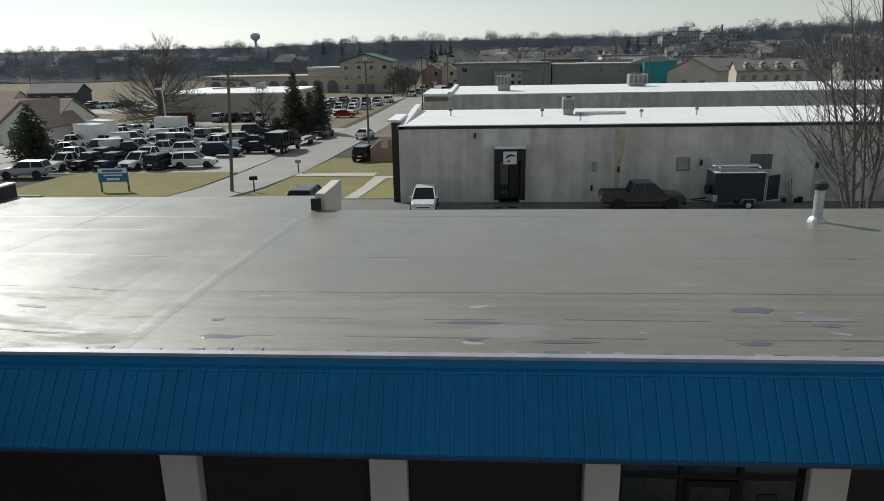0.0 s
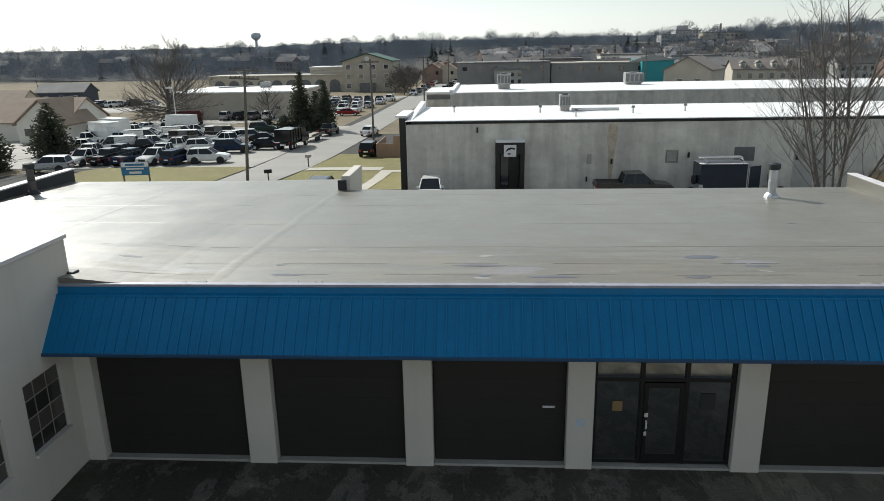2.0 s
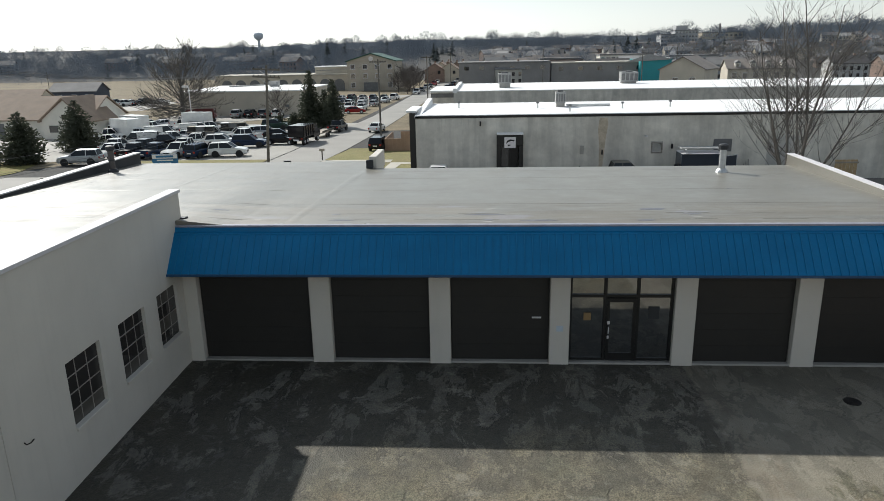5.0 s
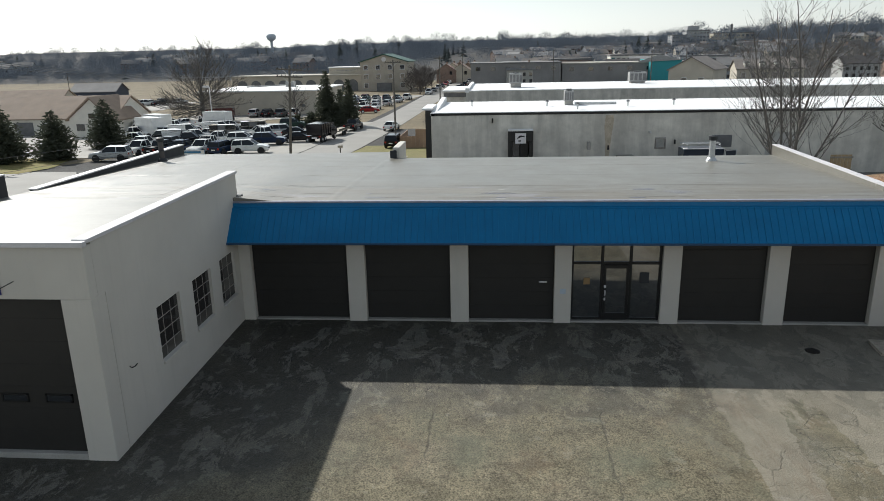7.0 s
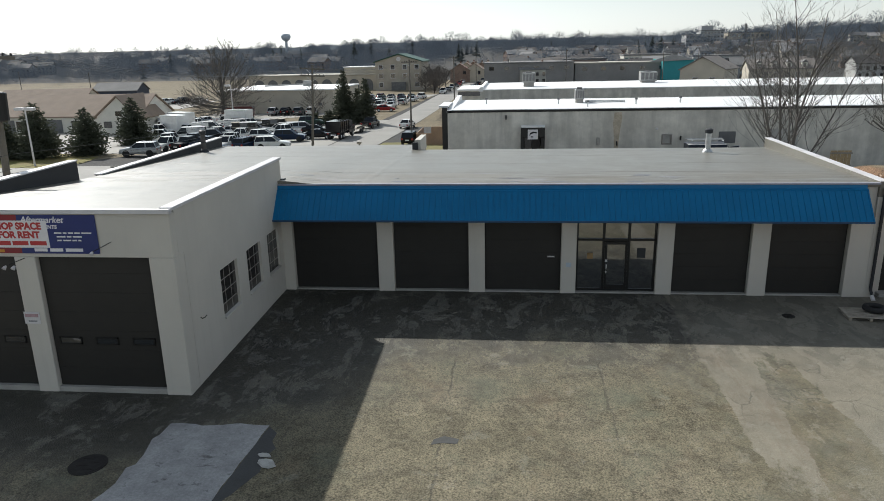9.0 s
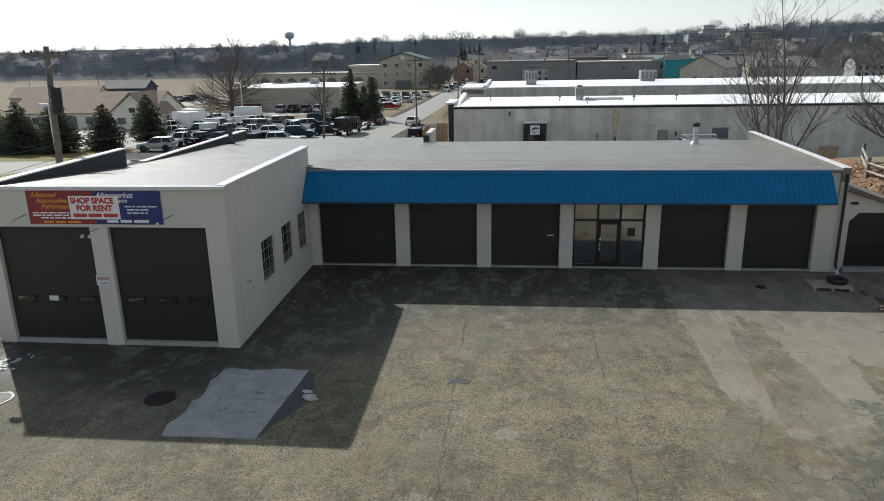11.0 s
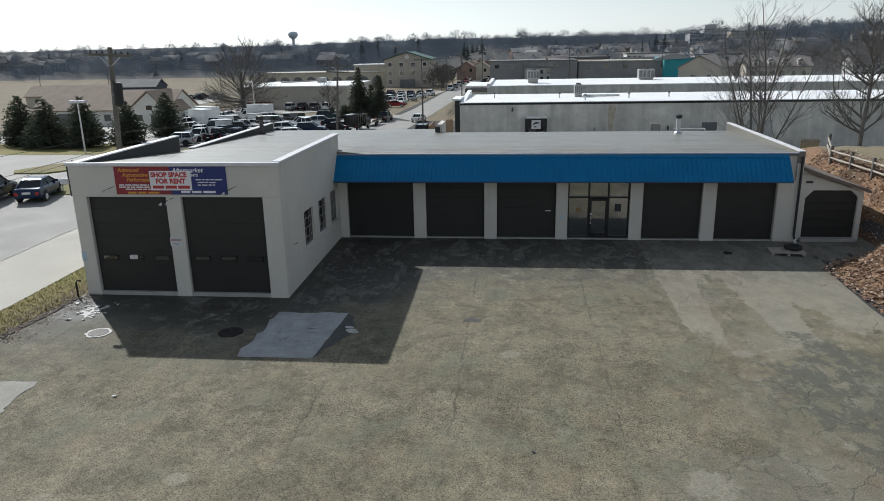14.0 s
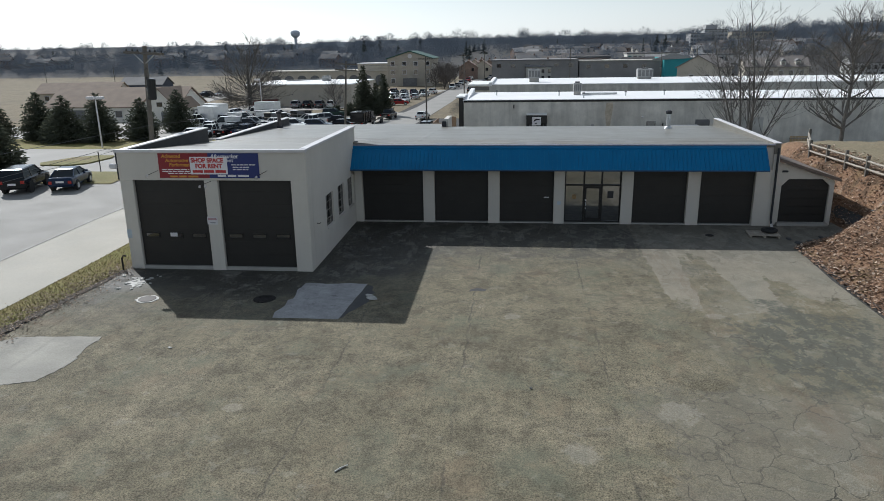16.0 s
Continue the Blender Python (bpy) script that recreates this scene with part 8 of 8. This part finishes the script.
pr = []
jag = random.Random(6)
for (xa, ya), (xb, yb), wild in (((0.01, -14.34), (2.53, -14.32), 0.03), ((2.53, -14.32), (2.82, -10.35), 0.02), ((2.82, -10.35), (0.12, -10.42), 0.09), ((0.12, -10.42), (0.01, -14.34), 0.16)):
    for i in range(9):
        u = i / 9
        pr.append((xa + (xb - xa) * u + jag.uniform(-wild, wild) * (i > 0), ya + (yb - ya) * u + jag.uniform(-wild, wild) * (i > 0)))
slab("concrete_patch", pr, -0.1, 0.008, M_SLAB, "rough-edged grey concrete patch in the asphalt", "patch")
apron = []
for (xa, ya), (xb, yb), wild in (((-12.0, -20.4), (-6.7, -20.3), 0.05), ((-6.7, -20.3), (-5.6, -19.9), 0.05), ((-5.6, -19.9), (-5.3, -18.6), 0.07), ((-5.3, -18.6), (-5.5, -16.5), 0.1), ((-5.5, -16.5), (-9.0, -16.75), 0.05)):
    for i in range(8):
        u = i / 8
        apron.append((xa + (xb - xa) * u + jag.uniform(-wild, wild) * (i > 0), ya + (yb - ya) * u + jag.uniform(-wild, wild) * (i > 0)))
slab("concrete_patch", apron, -0.1, 0.012, M_APRON, "pale concrete apron at the yard entrance", "patch")
slab("tar_patch", [(2.55, -14.25), (2.68, -14.1), (2.72, -13.7), (2.95, -13.3), (3.1, -12.9), (3.3, -12.4), (3.2, -11.8), (3.35, -11.4), (3.15, -11.1), (3.15, -10.7), (2.84, -10.4)], -0.1, 0.003, M_TAR, "dark tar repair beside the concrete", "patch")
slab("tar_patch", [(7.2, -11.0), (7.45, -10.9), (7.85, -10.92), (7.9, -10.7), (7.5, -10.58), (7.25, -10.75)], -0.1, 0.007, M_TAR, "small dark pothole repair", "patch")
for x, y, r in ((-1.0, -12.4, 0.45), (19.0, -2.05, 0.22)):
    t = thing("manhole_cover", "rusty dark round iron manhole cover", "manhole cover", (x, y, run_z(y)))
    part("ring", tube(B(), [(0, 0, -0.05), (0, 0, 0.015)], r, 24), M_IRON, t)
    part("lid", tube(B(), [(0, 0, 0.0), (0, 0, 0.024)], r * 0.85, 24), M_IRON, t)
    for k in range(4):
        part("rib", box(B(), -r * 0.55, -r * 0.5 + k * r * 0.33, 0.02, r * 0.55, -r * 0.44 + k * r * 0.33, 0.032), M_IRON, t)


def manhole_pale():
    t = thing("drain_cover", "round drain cover set in a crumbling pale collar", "drain cover", (-5.8, -12.75, run_z(-12.75)))
    pr = [(0.46 * math.cos(a * math.tau / 18) * (1 + 0.1 * math.sin(a * 3.3)), 0.43 * math.sin(a * math.tau / 18) * (1 + 0.08 * math.sin(a * 2.1))) for a in range(18)]
    part("collar", prism(B(), pr, "z", -0.05, 0.02), M_ICE, t)
    part("lid", tube(B(), [(0, 0, 0), (0, 0, 0.03)], 0.35, 20), M_IRON, t)


manhole_pale()
rnd = random.Random(12)


def rubble(x, y, s, label, material, n=7):
    """A broken lump of pavement: an uneven flat stone."""
    pr = [(s * math.cos(a * math.tau / n) * rnd.uniform(0.6, 1.1), s * 0.6 * math.sin(a * math.tau / n) * rnd.uniform(0.6, 1.1)) for a in range(n)]
    bm = prism(B(), pr, "z", 0, s * 0.14)
    for v in bm.verts:
        if v.co.z > 0.01:
            v.co.z += rnd.uniform(-0.06, 0.06) * s
            v.co.x *= 0.85
            v.co.y *= 0.85
    return solid("rubble", bm, material, label, "rubble", "broken pavement lumps", at=(x, y, ground_z(x, y) + 0.02), rz=rnd.uniform(0, 360))


for x, y, s in ((3.34, -12.1, 0.34), (3.2, -11.75, 0.2), (-2.58, -17.23, 0.1)):
    rubble(x, y, s, "pale broken lump of concrete lying on the asphalt", M_ICE)
crumb = random.Random(21)
spread = []
for k in range(26):
    a = k * math.tau / 26
    q = crumb.uniform(0.6, 1.15)
    u, v = 0.78 * math.cos(a) * q, 0.36 * math.sin(a) * q
    spread.append((-7.33 + u * 0.45 + v * 0.9, -10.8 - u * 0.9 + v * 0.45))
slab("crumbled_patch", spread, -0.1, 0.012, M_ICE, "pale crumbled concrete spilled beside the wall corner", "patch")
for _ in range(26):
    rubble(-7.35 + crumb.gauss(0, 0.42), -10.8 + crumb.gauss(0, 0.5), crumb.uniform(0.05, 0.2), "pale crumbled lump of concrete by the wall corner", M_ICE, crumb.randint(5, 8))
for x, y, s in ((22.9, -3.3, 0.35), (22.7, -2.6, 0.28), (23.6, -2.9, 0.22), (24.4, -2.2, 0.25), (26.9, -2.2, 0.3), (9.59, -19.23, 0.1)):
    rubble(x, y, s, "dark broken lump of earth and stone", M_TAR)
# wood pallet with a tyre
t = thing("wood_pallet", "weathered pale wooden pallet lying by the corner", "pallet", (21.67, -1.95, run_z(-1.95)), rz=-6)
for k in range(6):
    part("slat", box(B(), -0.75, -0.5 + k * 0.18, 0.10, 0.75, -0.37 + k * 0.18, 0.125), M_WOOD_OLD, t)
for k in range(3):
    part("bearer", box(B(), -0.72 + k * 0.66, -0.5, 0.0, -0.62 + k * 0.66, 0.53, 0.10), M_WOOD_OLD, t)
bm = B()
ring = []
for i in range(18):
    a = i * math.tau / 18
    ring.append([bm.verts.new(((0.30 + 0.11 * math.cos(b)) * math.cos(a), (0.30 + 0.11 * math.cos(b)) * math.sin(a), 0.11 + 0.10 * math.sin(b))) for b in [k * math.tau / 8 for k in range(8)]])
for i in range(18):
    for k in range(8):
        bm.faces.new((ring[i][k], ring[(i + 1) % 18][k], ring[(i + 1) % 18][(k + 1) % 8], ring[i][(k + 1) % 8]))
solid("tyre", bm, M_TYRE, "old black car tyre lying on the pallet", "tyre", at=(22.02, -1.75, 0.128 + run_z(-1.95)), smooth=True)
solid("stick", tube(B(), [(-0.18, 0, 0.02), (0.02, 0.02, 0.02), (0.2, -0.01, 0.03)], [0.02, 0.024, 0.014], 6), M_ICE, "short pale stick on the asphalt", "stick", at=(4.98, -23.7, run_z(-23.7)), rz=50)


def rail_fence():
    """Split-rail fence along the top of the bank."""
    t = thing("rail_fence", "weathered split-rail wooden fence on the bank", "fence")
    ys = [12.2, 9.6, 7.0, 4.5, 2.0, -0.6, -3.2]
    pts = [(28.0 + 0.02 * k + (0.9 if y > 12 else 0), y) for k, y in enumerate(ys)]
    for x, y in pts:
        z = ground_z(x, y)
        part("post", box(B(), x - 0.08, y - 0.08, z - 0.3, x + 0.08, y + 0.08, z + 1.12, 0.015), M_POLE, t)
    for (xa, ya), (xb, yb) in zip(pts, pts[1:]):
        for h in (0.42, 0.85):
            za, zb = ground_z(xa, ya) + h, ground_z(xb, yb) + h
            part("rail", tube(B(), [(xa - 0.03, ya + 0.15, za), ((xa + xb) / 2 - 0.03, (ya + yb) / 2, (za + zb) / 2 - 0.03), (xb - 0.03, yb - 0.15, zb)], [0.05, 0.07, 0.05], 6), M_WOOD_OLD, t)
    t = thing("rail_fence", "dark split-rail fence running along the lawn behind", "fence")
    pts = [(34.9 + 2.4 * k, 21.0 + 0.15 * k) for k in range(5)]
    for x, y in pts:
        z = ground_z(x, y)
        part("post", box(B(), x - 0.08, y - 0.08, z - 0.3, x + 0.08, y + 0.08, z + 1.2, 0.015), M_POLE, t)
    for (xa, ya), (xb, yb) in zip(pts, pts[1:]):
        for h in (0.4, 0.8, 1.1):
            za, zb = ground_z(xa, ya) + h, ground_z(xb, yb) + h
            part("rail", tube(B(), [(xa + 0.05, ya, za), (xb - 0.05, yb, zb)], [0.05, 0.045], 6), M_POLE, t)


rail_fence()
M_WOOD_NEW = plain("tan_wood", (0.50, 0.36, 0.20), 0.8, 0, 0.25, 3, 0.3)
t = thing("wooden_gate", "pale wooden board gate leaning at the warehouse wall", "gate", (38.4, 38.9, run_z(38.9)))
for k in range(6):
    part("board", box(B(), -0.9 + 0.3 * k, 0, 0.05, -0.64 + 0.3 * k, 0.05, 1.7), M_WOOD_NEW, t)
for z in (0.3, 1.4):
    part("batten", box(B(), -0.95, -0.05, z, 0.95, 0.0, z + 0.14), M_WOOD_OLD, t)


def leaf_litter():
    """Loose leaves over the bank: small curled blades, too many to count."""
    r = random.Random(31)
    v, f = [], []
    for _ in range(26000):
        y = r.uniform(-26, 12)
        e = bank_toe(y) + 0.1
        x = e + abs(r.gauss(0, 1)) * 4.2 - 0.15
        if x > 36 or x > r.uniform(28.4, 30.5):
            continue
        z = ground_z(x, y) + 0.07 + 0.16 * abs(noise.noise((x * 0.5, y * 0.5, 0))) * ease((x - e) / 2)
        s = r.uniform(0.04, 0.1)
        a = r.uniform(0, math.tau)
        d = Vector((math.cos(a), math.sin(a), r.uniform(-0.4, 0.7))) * s
        w = Vector((-math.sin(a), math.cos(a), r.uniform(-0.5, 0.5))) * s * 0.6
        c = Vector((x, y, z + r.uniform(0, 0.05)))
        b = len(v)
        v += [tuple(c - d), tuple(c + w), tuple(c + d), tuple(c - w)]
        f.append((b, b + 1, b + 2, b + 3))
    me = bpy.data.meshes.new("fallen_leaves")
    me.from_pydata(v, [], f)
    n = Net("leaf_blades")
    isl = n.node("ShaderNodeNewGeometry").outputs["Random Per Island"]
    c = n.ramp(isl, [(0.0, (0.06, 0.035, 0.022)), (0.4, (0.19, 0.105, 0.06)), (0.75, (0.33, 0.205, 0.125)), (1.0, (0.55, 0.44, 0.34))])
    me.materials.append(n.done(c, 0.8))
    tagged(new("fallen_leaves", me), "brown fallen leaves strewn over the bank", "leaves", kind="stuff")


leaf_litter()


def grass_tufts():
    """Short dry blades over the verge beside the wing."""
    r = random.Random(9)
    v, f = [], []
    for _ in range(14000):
        y = r.uniform(-24, 12)
        x = r.uniform(-11.0, -8.85 if y > -9 else -8.85 - 0.07 * (-9 - y))
        s = r.uniform(0.03, 0.10)
        a = r.uniform(0, math.tau)
        b = len(v)
        g = run_z(y) + 0.02
        v += [(x - 0.012 * math.cos(a), y - 0.012 * math.sin(a), g), (x + 0.012 * math.cos(a), y + 0.012 * math.sin(a), g), (x + r.uniform(-0.05, 0.05), y + r.uniform(-0.05, 0.05), g + s)]
        f.append((b, b + 1, b + 2))
    me = bpy.data.meshes.new("grass_blades")
    me.from_pydata(v, [], f)
    n = Net("dry_blades")
    isl = n.node("ShaderNodeNewGeometry").outputs["Random Per Island"]
    me.materials.append(n.done(n.ramp(isl, [(0.0, (0.09, 0.11, 0.025)), (0.35, (0.16, 0.15, 0.05)), (0.7, (0.23, 0.17, 0.09)), (1.0, (0.36, 0.28, 0.18))]), 0.9))
    tagged(new("grass_blades", me), "short dry grass blades on the verge", "grass", kind="stuff")


grass_tufts()


def verge_leaves():
    """Dead leaves drifted along the ragged edge of the verge and over it."""
    r = random.Random(14)
    v, f = [], []
    for _ in range(5200):
        y = r.uniform(-26, -6)
        u = min(1, max(0, (y + 18.5) / 9.9))
        x = -9.55 + 0.85 * u + r.gauss(-0.25, 0.55)
        s = r.uniform(0.02, 0.065)
        a = r.uniform(0, math.tau)
        d = Vector((math.cos(a), math.sin(a), r.uniform(-0.3, 0.6))) * s
        w = Vector((-math.sin(a), math.cos(a), r.uniform(-0.4, 0.4))) * s * 0.6
        c = Vector((x, y, run_z(y) + r.uniform(0.03, 0.07)))
        b = len(v)
        v += [tuple(c - d), tuple(c + w), tuple(c + d), tuple(c - w)]
        f.append((b, b + 1, b + 2, b + 3))
    me = bpy.data.meshes.new("dead_leaves")
    me.from_pydata(v, [], f)
    n = Net("verge_leaf_blades")
    isl = n.node("ShaderNodeNewGeometry").outputs["Random Per Island"]
    me.materials.append(n.done(n.ramp(isl, [(0.0, (0.05, 0.035, 0.025)), (0.5, (0.14, 0.095, 0.06)), (0.85, (0.24, 0.17, 0.11)), (1.0, (0.4, 0.34, 0.27))]), 0.85))
    tagged(new("dead_leaves", me), "brown dead leaves drifted along the verge", "leaves", kind="stuff")


verge_leaves()
